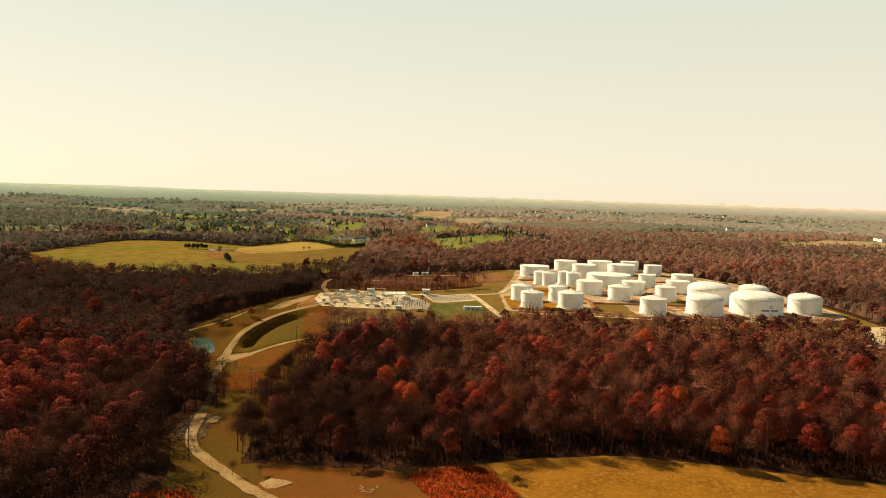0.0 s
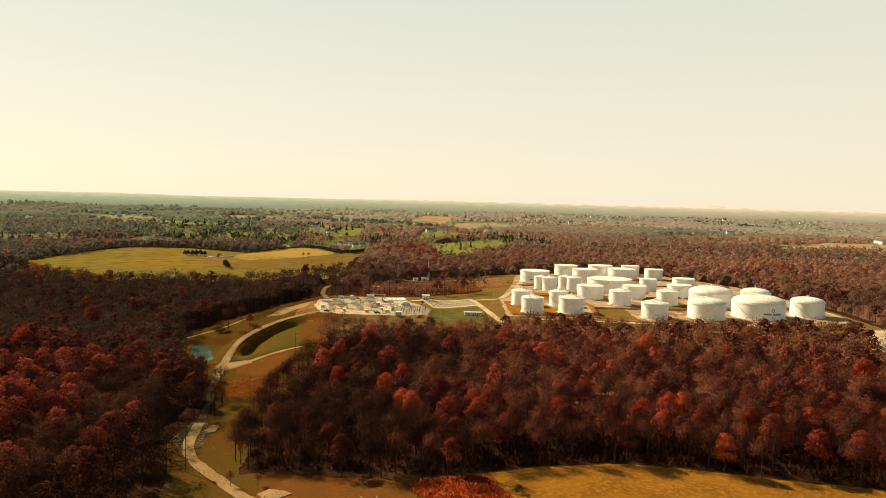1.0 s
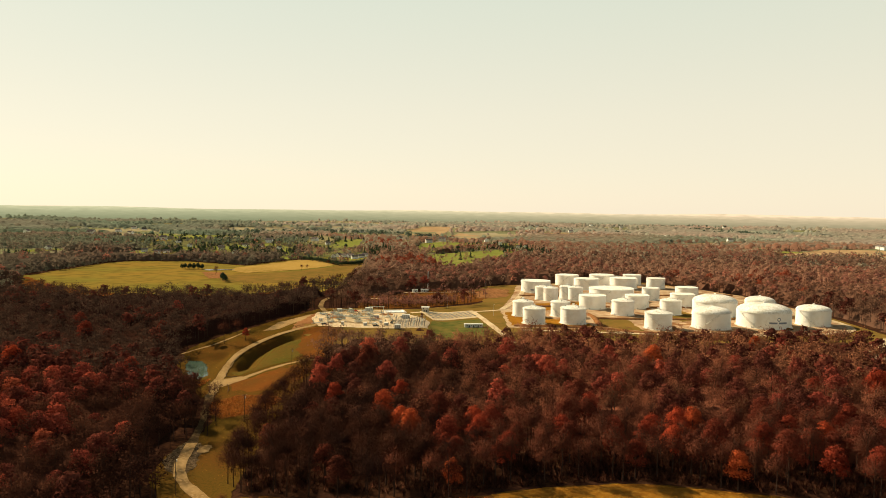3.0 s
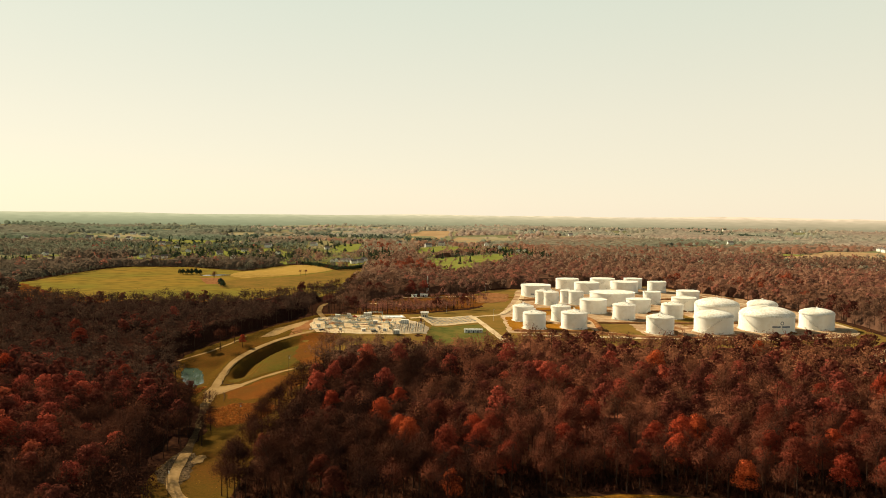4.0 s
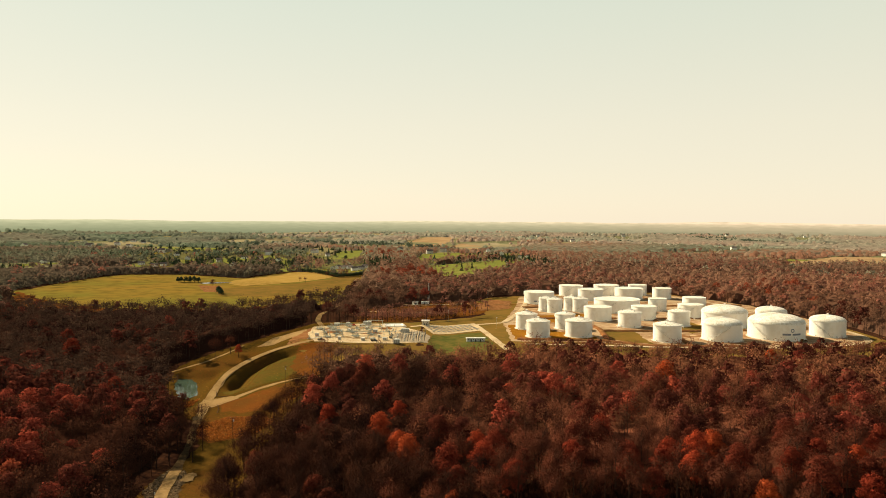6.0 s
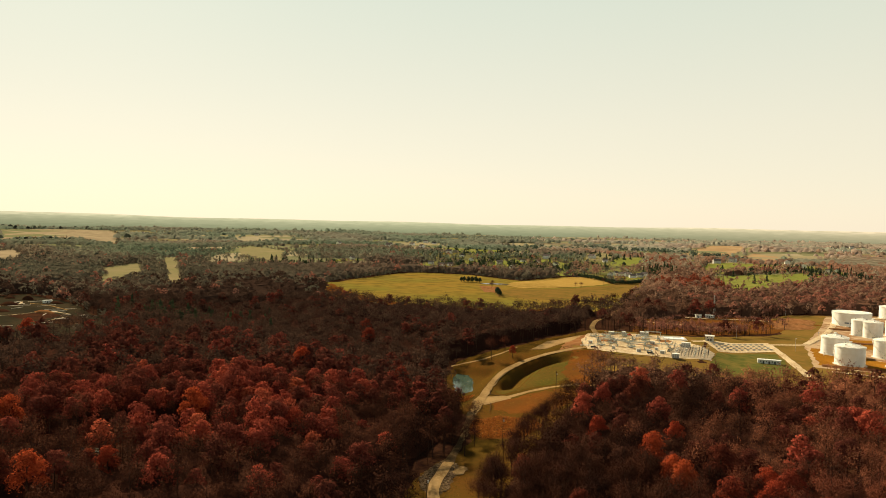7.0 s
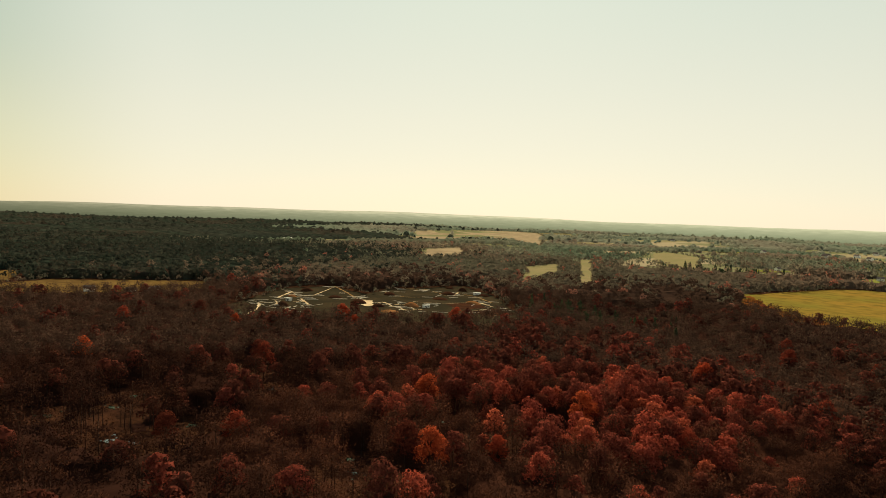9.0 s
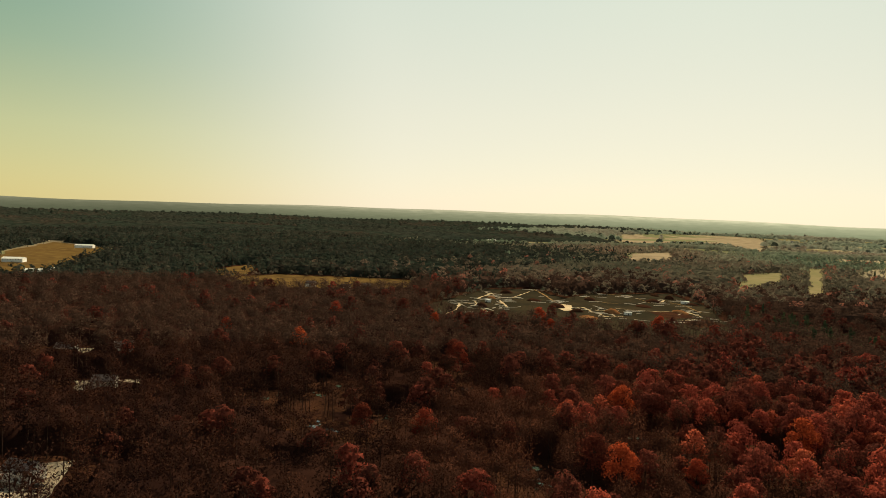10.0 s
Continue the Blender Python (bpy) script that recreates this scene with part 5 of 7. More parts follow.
def canopy(r0, r1, step, side, mat, label, seed, low=5.5, rough=4.5):
    """The closed top of woods: one uneven sheet of crowns that comes down to the ground at its edges, open where there are fields."""
    r = np.random.default_rng(seed)
    g = np.arange(-r1, r1, step)
    n = len(g)
    x, y = np.meshgrid(g, g)
    x, y = x + r.uniform(-0.35, 0.35, x.shape) * step, y + r.uniform(-0.35, 0.35, x.shape) * step
    d, a = np.hypot(x, y), np.degrees(np.arctan2(-x, y))
    ok = (d > r0) & (d < r1) & (a > -40) & (a < 114) & side(x, y)
    ok &= wooded(x, y)
    inner = ok.copy()
    inner[1:-1, 1:-1] = ok[1:-1, 1:-1] & ok[:-2, 1:-1] & ok[2:, 1:-1] & ok[1:-1, :-2] & ok[1:-1, 2:]
    whole = inner[:-1, :-1] & inner[1:, :-1] & inner[:-1, 1:] & inner[1:, 1:]
    full = np.zeros(x.shape, int)
    for u, v in ((slice(None, -1), slice(None, -1)), (slice(1, None), slice(None, -1)), (slice(None, -1), slice(1, None)), (slice(1, None), slice(1, None))):
        full[u, v] += whole
    z = land(x, y) + np.where(full == 4, r.uniform(low, low + rough, x.shape), 0.2)
    i = (np.arange(n - 1)[:, None] * n + np.arange(n - 1)[None, :])[whole]
    t = np.concatenate([np.stack([i, i + 1, i + n + 1], 1), np.stack([i, i + n + 1, i + n], 1)])
    used, t = np.unique(t, return_inverse=True)
    v = np.stack([x.ravel(), y.ravel(), z.ravel()], 1)[used]
    patch = STANDS(v[:, 0], v[:, 1])(r, len(v))
    me = mesh_tri("canopy", v, t.reshape(-1, 3), [mat], tint=0.75 * patch + 0.25 * r.random(len(v)), smooth_shade=step < 9 or step > 12)
    return tagged(new("woodland_canopy", me), label, "trees", kind="stuff")


BEARING = lambda x, y, wave, wide: np.degrees(np.arctan2(-x, y)) + wide * np.sin(np.hypot(x, y) / wave)
WEST = lambda x, y: BEARING(x, y, 210, 7) > 63
MIDDLE = lambda x, y: ~WEST(x, y) & (BEARING(x, y, 160, 4) > 12)
EASTERN = lambda x, y: BEARING(x, y, 160, 4) <= 12
canopy(880, 1750, 9, EASTERN, M["twig_mid"], "brown closed canopy of woods in the middle distance", 901, 8.5, 4.0)
canopy(880, 1130, 9, MIDDLE, M["dimmed_west_twig"], "brown closed canopy of woods beyond the dale", 905, 8.5, 4.0)
# canopies in steps of colour that imitate haze
canopy(1110, 1750, 9, MIDDLE, M["hazed_grey_twig"], "closed canopy of woods in the middle distance, greyed in colour for haze", 902, 9.0, 4.0)
canopy(1740, 2350, 18, EASTERN, M["hazed_pale_twig"], "brown closed canopy of far woods, paled in colour for haze", 914, 9.0, 3.0)
canopy(2330, 2900, 24, EASTERN, M["far"], "closed canopy of the far eastern woods, greyed in colour for haze", 903, 9.0, 2.5)
canopy(1740, 2900, 24, MIDDLE, M["hazed_west"], "closed canopy of far woods, greyed in colour for haze", 904, 9.0, 2.5)
canopy(2880, 4690, 36, EASTERN, M["hazed_pale"], "closed canopy of the farthest woods, paled in colour for haze", 908, 11.5, 3.0)
canopy(2880, 4690, 36, MIDDLE, M["hazed_pale_west"], "closed canopy of the farthest western woods, greyed in colour for haze", 909, 11.5, 3.0)
canopy(880, 1750, 9, WEST, M["dimmed_west"], "closed canopy of the western woods, darkened in colour", 906, 9.0, 4.0)
canopy(1740, 4690, 30, WEST, M["dimmed_west"], "closed canopy of the far western woods, darkened in colour", 907, 9.5, 3.0)
# dark sheets added for shade between trees; the eastern one is brighter
canopy(170, 900, 7, lambda x, y: (x < -132), M["dimmed_near"], "dark sheet standing in for shade among the trees beyond the lane", 910, 7.0, 5.0)
canopy(335, 640, 6, lambda x, y: (x >= -95) & (x < 45) & (y < 562), M["dimmed_near"], "dark sheet standing in for shade inside the autumn wood", 912, 6.5, 5.0)
canopy(335, 720, 6, lambda x, y: (x >= 45) & (x < 420) & (y < 562), M["twig_near"], "brown understorey of the autumn wood", 913, 6.5, 5.0)
canopy(480, 900, 7, lambda x, y: (x >= -112) & (y > 620), M["twig_mid"], "brown understorey of the woods behind the works", 911, 7.0, 5.0)


def mound_tree(seed, high, radius):
    """A far crown: a low lumpy dome, its rim and shoulder uneven."""
    r = np.random.default_rng(seed)
    n = 5
    a = np.arange(n) * 2 * np.pi / n + r.uniform(-0.35, 0.35, n)
    v = [np.stack([np.cos(a) * f * radius, np.sin(a) * f * radius, (z + r.uniform(-0.08, 0.08, n)) * high], 1) for f, z in ((r.uniform(0.8, 1.15, n), 0.2), (r.uniform(0.4, 0.85, n), 0.75))]
    v = np.concatenate(v + [np.array([[r.normal(0, 0.2) * radius, r.normal(0, 0.2) * radius, high]])])
    t = []
    for i in range(n):
        j = (i + 1) % n
        t += [(i, j, n + j), (i, n + j, n + i), (n + i, n + j, 2 * n)]
    out = v / np.linalg.norm(v, axis=1, keepdims=True) * 0.45 + (0, 0, 1.0) + 0.2 * unit(r, len(v))
    none = np.zeros((0, 3))
    return (none, none.astype(int), none), (v, np.array(t), out / np.linalg.norm(out, axis=1, keepdims=True))


FAR_TREES = [mound_tree(930 + s, 10.5 + s % 4, 7.0 + 1.2 * (s % 3)) for s in range(9)]
x, y = scatter(2150, 3000, 23, 14)
x2, y2 = scatter(3000, 4660, 44, 15)
size = np.concatenate([np.ones(len(x)), np.full(len(x2), 1.45)])
x, y = np.concatenate([x, x2]), np.concatenate([y, y2])
dim = dimmed_bearing(x, y, grow.random(len(x)))
# outer crowns take the paler colours, with haze painted in
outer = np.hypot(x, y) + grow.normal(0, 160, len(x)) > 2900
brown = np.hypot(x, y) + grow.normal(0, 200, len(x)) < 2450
for k, mt, words in ((dim, "dimmed_west", "western tree crowns far off, darkened in colour"), (~dim & MIDDLE(x, y) & ~outer, "hazed_west", "grey-green tree crowns far off, greyed in colour for haze"), (~dim & MIDDLE(x, y) & outer, "hazed_pale_west", "tree crowns at the horizon, greyed in colour for haze"), (~dim & EASTERN(x, y) & brown, "hazed_pale_twig", "brown tree crowns far off, paled in colour for haze"), (~dim & EASTERN(x, y) & ~outer & ~brown, "far", "grey-brown tree crowns far off, greyed in colour for haze"), (~dim & EASTERN(x, y) & outer, "hazed_pale", "tree crowns at the horizon, paled in colour for haze")):
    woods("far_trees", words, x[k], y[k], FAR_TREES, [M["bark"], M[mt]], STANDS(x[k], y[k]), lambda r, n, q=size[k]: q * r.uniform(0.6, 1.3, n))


# ---- lanes and yards ----
ribbon("road", LANE[:8] + LOW_LANE[:3] + [(-125, 360)], 5.6, M["lane"], "pale gravel lane curving past a stony bed", "road", lift=0.5, seed=61)
# this stretch takes a darker material, painting in the trees' shade
ribbon("road", [(-124.6, 358)] + LOW_LANE[3:] + [(-144.5, 444)], 4.2, M["bed"], "lane under the trees, darkened in colour for their shade", "road", lift=0.44, seed=161, ragged=0.5)
ribbon("road", [(-144, 441)] + LANE[15:], 5.6, M["lane"], "pale gravel lane winding up the dale", "road", lift=0.5, seed=162)
ribbon("road", FORK, 4.2, M["lane"], "narrow pale gravel track forking off the lane", "road", seed=62)
ribbon("road", NORTH_LANE, 5.0, M["lane"], "pale dirt track into the woods behind the station", "road", seed=63)
ribbon("road", [(-204, 556), (-195, 565), (-184, 572), (-171, 594), (-166, 612)], 2.6, M["lane"], "thin dirt path above the pond", "path", seed=64)
ribbon("road", [(-92, 818), (-76, 816), (-57, 819), (-34, 806), (-12, 812)], 4.0, M["gravel"], "pale dirt track through the scrub behind the station", "road", seed=59)
ribbon("road", [(-48, 880), (-20, 880), (0, 888), (24, 897), (52, 890)], 4.5, M["gravel"], "pale dirt track past the lattice mast", "road", seed=60)
ribbon("road", [(-30, 690), (-12, 700), (30, 722), (63, 740), (100, 765)], 5.0, M["gravel"], "pale service road to the tank farm", "road", seed=65)
ribbon("road", [(33, 722), (42, 668), (50, 615), (58, 560)], 6.0, M["gravel"], "pale service road beside the grass plot", "road", seed=66)
ribbon("road", [(63, 740), (85, 810), (100, 880), (112, 960), (165, 1000), (300, 1010), (345, 930), (372, 800), (392, 700), (380, 640), (330, 615), (200, 606), (140, 612), (70, 618)], 6.0, M["gravel"], "pale perimeter road round the tanks", "road", lift=0.6, seed=67)
sheet("station_yard", [(-121, 683), (-81, 704), (-53, 706), (-21, 664), (-11, 606), (-39, 600), (-69, 601), (-88, 602), (-106, 606), (-118, 640)], M["gravel"], "pale gravel yard of the pumping station", "yard", 5, 0.4, lift=0.3, seed=68)
sheet("manifold_yard", [(-22, 700), (32, 732), (40, 690), (-8, 656)], M["gravel"], "pale gravel yard with rows of pipe supports", "yard", 5, 0.3, lift=0.3, seed=69)
sheet("terrace", [(-153, 606), (-147, 645), (-128, 668), (-122, 672), (-126, 634), (-140, 610)], M["lane"], "pale graded terrace beside the lane", "ground", 5, 0.6, lift=0.3, seed=70)
sheet("plot_grass", [(-8, 650), (36, 676), (44, 620), (30, 560), (0, 560), (-12, 600)], M["plot"], "short olive-green grass plot beside the station", "grass", 6, 0.6, lift=0.22, seed=71)
sheet("tank_farm_ground", [(60, 632), (140, 628), (178, 605), (261, 604), (325, 612), (385, 650), (398, 760), (384, 900), (345, 985), (300, 1030), (158, 1012), (104, 980), (86, 860), (62, 740)], M["yard_earth"], "tan and reddish bare earth inside the tank farm", "ground", 9, 0.6, lift=0.22, seed=72)
for i, p in enumerate(([(64, 640), (108, 636), (140, 640), (136, 680), (104, 684), (100, 726), (66, 724)], [(146, 642), (180, 622), (182, 690), (150, 700)], [(146, 786), (176, 784), (170, 812), (140, 808)], [(232, 680), (262, 700), (258, 760), (226, 756)], [(92, 740), (140, 744), (138, 800), (98, 796)])):
    sheet("yard_grass", p, M["works"] if i % 2 else M["gold"], "dry golden-olive grass between the tanks", "grass", 7, 1.2, lift=0.27, seed=870 + i)
sheet("earth_bank", [(44, 830), (80, 850), (88, 930), (62, 940), (42, 890)], M["earth"], "red bare earth bank west of the tanks", "ground", 7, 1.2, lift=0.3, seed=73)
sheet("bank_ground", [(-118, 604), (-88, 598), (-82, 560), (-92, 556), (-108, 585)], M["brown"], "brown grassy slope under the station yard", "ground", 5, 0.8, lift=0.3, seed=74)
sheet("earth_bank", [(-129, 640), (-124, 670), (-120, 681), (-116, 640), (-111, 606), (-121, 598), (-128, 600)], M["earth"], "red earth bank beside the station yard", "ground", 4, 0.8, lift=0.26, seed=83)
sheet("dale_green", [(-148, 500), (-142, 520), (-139, 546), (-128, 566), (-112, 580), (-104, 566), (-100, 540), (-104, 518), (-116, 510), (-130, 500), (-140, 490)], M["dale"], "olive-green grass hollow between lane and track", "grass", 4, 1.2, lift=0.17, seed=87)
sheet("rust_slope", [(-140, 472), (-128, 486), (-114, 498), (-96, 500), (-88, 492), (-90, 462), (-104, 450), (-122, 452), (-136, 460)], M["brown"], "rusty grass slope below the forking track", "grass", 4, 1.2, lift=0.2, seed=88)
sheet("lane_junction", [(-154, 468), (-144, 466), (-138, 474), (-131, 482), (-136, 487), (-146, 486), (-154, 484)], M["lane"], "pale gravel junction where the track leaves the lane", "road", 3, 0.4, lift=0.3, seed=89)
sheet("rust_slope", [(-116, 600), (-90, 600), (-84, 560), (-84, 505), (-98, 514), (-110, 540), (-114, 575)], M["brown"], "rust-coloured grass slope under the station", "grass", 5, 1.0, lift=0.2, seed=82)
sheet("scrub_ground", [(-141, 436), (-128, 446), (-104, 440), (-94, 424), (-100, 404), (-122, 400), (-136, 412)], M["brown"], "orange-brown scrub beside the track", "ground", 5, 0.8, lift=0.28, seed=75)
pond = sheet("pond", [(-196, 546), (-188, 548), (-176, 530), (-163, 496), (-166, 486), (-175, 492), (-186, 515)], M["water"], "small pale pond reflecting the sky", "water", 4, 0.5, lift=0.0, level=-14.35, seed=76)
for i, (px, py) in enumerate(POOLS):
    r = np.random.default_rng(80 + i)
    for j in range(5):
        w = r.uniform(1.6, 3.0) if j == 0 else r.uniform(0.5, 1.3)
        u, v = (px, py) if j == 0 else (px + r.normal(0, 3.2), py + r.normal(0, 3.2))
        sheet("pool", [(u - w, v - 0.5 * w), (u, v - 0.8 * w), (u + w, v - 0.3 * w), (u + w * 0.8, v + 0.5 * w), (u - w * 0.6, v + 0.6 * w)], M["water"], "little pool of standing water in the wood", "water", 1.5, 0.15, lift=0.25, seed=90 + 10 * i + j)

sheet("gravel_spur", [(-69, 269), (-64, 270), (-58, 267), (-56, 263), (-61, 261), (-66, 263)], M["lane"], "pale gravel spur beside the lane", "ground", 4, 0.9, lift=0.62, seed=84)
sheet("gravel_spur", [(-121, 355), (-116, 357), (-112.5, 355), (-112, 348), (-117, 345)], M["lane"], "small pale gravel patch beside the lane", "ground", 2, 0.8, lift=0.45, seed=85)
sheet("stony_bed", STONY, M["bed"], "brown stony stream bed beside the lane", "ground", 3, 0.7, lift=0.16, seed=86)
pile = thing("fallen_branches", -21, 248)
pile.location.z += 0.3
rb = random.Random(44)
for i in range(14):
    a, n, px, py = rb.uniform(0, 3.14), rb.uniform(1.0, 3.0), rb.uniform(-6, 6), rb.uniform(-3, 3)
    part("branch", rod(bmesh.new(), (px, py, 0.15), (px + n * math.cos(a), py + n * math.sin(a), rb.uniform(0.2, 0.7)), 0.14, 0.06, n=5), M["concrete"], pile)
tagged(pile, "scatter of pale fallen branches on rusty grass", "branches")


def berm(line, high, wide, label):
    """An earth bank along a broken line."""
    bm = bmesh.new()
    prev = None
    pts = [Vector(p) for p in line]
    fine = []
    for a, b in zip(pts[:-1], pts[1:]):
        k = max(1, int((b - a).length / 6))
        fine += [a + (b - a) * (i / k) for i in range(k)]
    fine.append(pts[-1])
    for i, p in enumerate(fine):
        d = (fine[min(i + 1, len(fine) - 1)] - fine[max(i - 1, 0)]).normalized()
        side = Vector((-d.y, d.x))
        hh = high * (1 + 0.12 * math.sin(i * 1.7))
        ring = []
        for u, z in ((-0.5, -0.3), (-0.32, hh * 0.6), (-0.12, hh), (0.12, hh), (0.32, hh * 0.6), (0.5, -0.3)):
            q = p + side * (u * wide + 0.25 * math.sin(i * 2.3 + u * 9))
            ring.append(bm.verts.new((q.x, q.y, float(land(q.x, q.y)) + z)))
        if prev:
            for a, b in zip(range(5), range(1, 6)):
                bm.faces.new((prev[a], ring[a], ring[b], prev[b]))
        prev = ring
    bmesh.ops.recalc_face_normals(bm, faces=bm.faces)
    ob = part("berm", bm, M["earth"], smooth_shade=True)
    if sum(p.normal.z for p in ob.data.polygons) < 0:
        ob.data.flip_normals()
    return tagged(ob, label, "embankment")


for line in ([(66, 640), (140, 636), (176, 612), (260, 611)], [(146, 640), (152, 700), (143, 770), (135, 800)], [(152, 690), (215, 690), (300, 700), (385, 720)], [(95, 770), (140, 775), (240, 775), (320, 790), (375, 800)],
             [(95, 862), (190, 872), (300, 890), (372, 900)], [(210, 612), (214, 690), (226, 775), (235, 880)], [(318, 640), (312, 700), (318, 790), (325, 890)]):
    berm(line, 1.7, 7.0, "low red-earth dike between the storage tanks")


# ---- storage tanks ----
def tank(x, y, dia, kind, seed, high=14.6, letters=False):
    """A welded steel storage tank: cone, dome or flat roof, stair, rail, girder and pipes."""
    r = random.Random(seed)
    rad, n = dia / 2, 56
    ob = thing("storage_tank", x, y)
    facing = math.atan2(-y, -x)
    shell = [(rad, 0.35)]
    for i in range(1, 7):
        z = 0.35 + (high - 0.35) * i / 6
        shell += [(rad, z - 0.10), (rad + 0.05, z - 0.05), (rad, z)]
    shell += [(rad - 0.25, high), (rad - 0.25, high - 0.6)]
    part("shell", lathe(bmesh.new(), shell, n), M["white"], ob)
    part("foundation", lathe(bmesh.new(), [(rad + 1.4, 0.0), (rad + 1.4, 0.3), (rad + 0.8, 0.38), (rad - 0.2, 0.4)], n), M["concrete"], ob, "pale concrete ring under the tank")
    if kind == "flat":
        prof = [(rad - 0.26, high - 0.35), (rad * 0.5, high - 0.1), (0, high + 0.05)]
    elif kind == "cone":
        prof = [(rad + 0.12, high), (rad + 0.12, high + 0.12), (rad * 0.66, high + rad * 0.10), (rad * 0.33, high + rad * 0.185), (0.9, high + rad * 0.25), (0, high + rad * 0.255)]
    else:
        rise = rad * 0.30
        prof = [(rad + 0.15, high), (rad + 0.15, high + 0.15)] + [(rad * math.cos(a), high + 0.15 + rise * math.sin(a)) for a in [math.pi / 2 * k / 7 for k in range(1, 7)]] + [(0, high + 0.15 + rise)]
    roof = part("roof", lathe(bmesh.new(), prof, n), M["roof"], ob, {"flat": "flat pale deck roof", "cone": "shallow cone roof of weathered plates", "dome": "domed roof of weathered plates"}[kind])
    # seams on the roof
    if kind != "flat":
        bm = bmesh.new()
        ribs = 20 if kind == "dome" else 12
        for i in range(ribs):
            a = 2 * math.pi * i / ribs
            pts = [(p[0] * math.cos(a), p[0] * math.sin(a), p[1] + 0.05) for p in prof[1:]]
            for p, q in zip(pts[:-1], pts[1:]):
                rod(bm, p, q, 0.09, n=3, cap=False)
        part("rib", bm, M["white"], roof)
        bm = bmesh.new()
        lathe(bm, [(0.7, prof[-1][1] - 0.2), (0.7, prof[-1][1] + 0.7), (1.1, prof[-1][1] + 0.75), (1.0, prof[-1][1] + 1.1), (0, prof[-1][1] + 1.3)], 12)
        part("vent", bm, M["white"], roof)
        bm = bmesh.new()
        k = r.uniform(0, 6.28)
        zz = high + 0.1 + (prof[-1][1] - high) * 0.45
        for s in range(3):
            a = k + s * 2.1
            rod(bm, (rad * 0.62 * math.cos(a), rad * 0.62 * math.sin(a), zz - 0.6), (rad * 0.62 * math.cos(a), rad * 0.62 * math.sin(a), zz + 0.9), 0.35, n=8)
        part("hatch", bm, M["steel"], roof)
    part("girder", lathe(bmesh.new(), [(rad, high - 0.55), (rad + 0.45, high - 0.5), (rad + 0.45, high - 0.38), (rad, high - 0.33)], n), M["white"], ob)
    # stair wound round the shell
    a0 = facing + r.choice((-1, 1)) * r.uniform(0.2, 0.9)
    way = r.choice((-1, 1))
    steps = 42
    arc = high / rad * 1.25
    bm = bmesh.new()
    rail = bmesh.new()
    last = None
    for i in range(steps):
        a = a0 + way * arc * i / steps
        z = 0.6 + (high - 0.6) * i / steps
        p, q = Vector((math.cos(a), math.sin(a), 0)), Vector((-math.sin(a), math.cos(a), 0))
        c = p * (rad + 0.55)
        vs = [bm.verts.new(c + p * dx + q * dy + Vector((0, 0, z + dz))) for dx, dy, dz in ((-0.45, -0.2, 0), (0.45, -0.2, 0), (0.45, 0.2, 0), (-0.45, 0.2, 0), (-0.45, -0.2, 0.06), (0.45, -0.2, 0.06), (0.45, 0.2, 0.06), (-0.45, 0.2, 0.06))]
        for f in ((3, 2, 1, 0), (4, 5, 6, 7), (0, 1, 5, 4), (1, 2, 6, 5), (2, 3, 7, 6), (3, 0, 4, 7)):
            bm.faces.new([vs[k] for k in f])
        top = p * (rad + 1.0) + Vector((0, 0, z + 1.1))
        if i % 3 == 0:
            rod(rail, top - Vector((0, 0, 1.1)), top, 0.035, n=3)
            if last is not None:
                rod(rail, last, top, 0.04, n=3)
                rod(rail, last - Vector((0, 0, 1.15)), top - Vector((0, 0, 1.15)), 0.09, n=4)
            last = top
    stair = part("stairway", bm, M["white"], ob)
    part("handrail", rail, M["steel"], stair)
    rail = bmesh.new()
    last = None
    for i in range(13):
        a = a0 + way * arc + way * 0.09 * i
        p = Vector((math.cos(a) * (rad - 0.1), math.sin(a) * (rad - 0.1), high + 0.1))
        rod(rail, p, p + Vector((0, 0, 1.1)), 0.035, n=3)
        if last is not None:
            rod(rail, last + Vector((0, 0, 1.1)), p + Vector((0, 0, 1.1)), 0.04, n=3)
            rod(rail, last + Vector((0, 0, 0.6)), p + Vector((0, 0, 0.6)), 0.03, n=3)
        last = p
    part("guardrail", rail, M["steel"], ob)
    # manways and a feed pipe at the foot
    for k in range(2):
        a = facing + r.uniform(-0.8, 0.8)
        bm = bmesh.new()
        d = Vector((math.cos(a), math.sin(a), 0))
        rod(bm, d * (rad - 0.1) + Vector((0, 0, 1.3)), d * (rad + 0.35) + Vector((0, 0, 1.3)), 0.45, n=12)
        rod(bm, d * (rad + 0.35) + Vector((0, 0, 1.3)), d * (rad + 0.45) + Vector((0, 0, 1.3)), 0.58, n=12)
        part("manway", bm, M["steel"], ob)
    bm = bmesh.new()
    a = facing + r.uniform(-1.0, 1.0)
    d = Vector((math.cos(a), math.sin(a), 0))
    rod(bm, d * (rad - 0.1) + Vector((0, 0, 1.0)), d * (rad + 5) + Vector((0, 0, 1.0)), 0.25, n=8)
    rod(bm, d * (rad + 5) + Vector((0, 0, 1.0)), d * (rad + 5) + Vector((0, 0, 0.0)), 0.25, n=8)
    rod(bm, d * (rad + 2) + Vector((0, 0, 1.0)), d * (rad + 2) + Vector((0, 0, 2.1)), 0.16, n=6)
    part("pipe", bm, M["white"], ob)
    if letters:
        # plain bars for the painted name, and a plain disc for the sign over it
        bm = bmesh.new()
        for a1, a2, z0, z1 in letters:
            k = max(2, int(abs(a2 - a1) / 0.03))
            for i in range(k):
                vs = []
                for u, z in ((i / k, z0), ((i + 1) / k, z0), ((i + 1) / k, z1), (i / k, z1)):
                    a = facing + a1 + (a2 - a1) * u
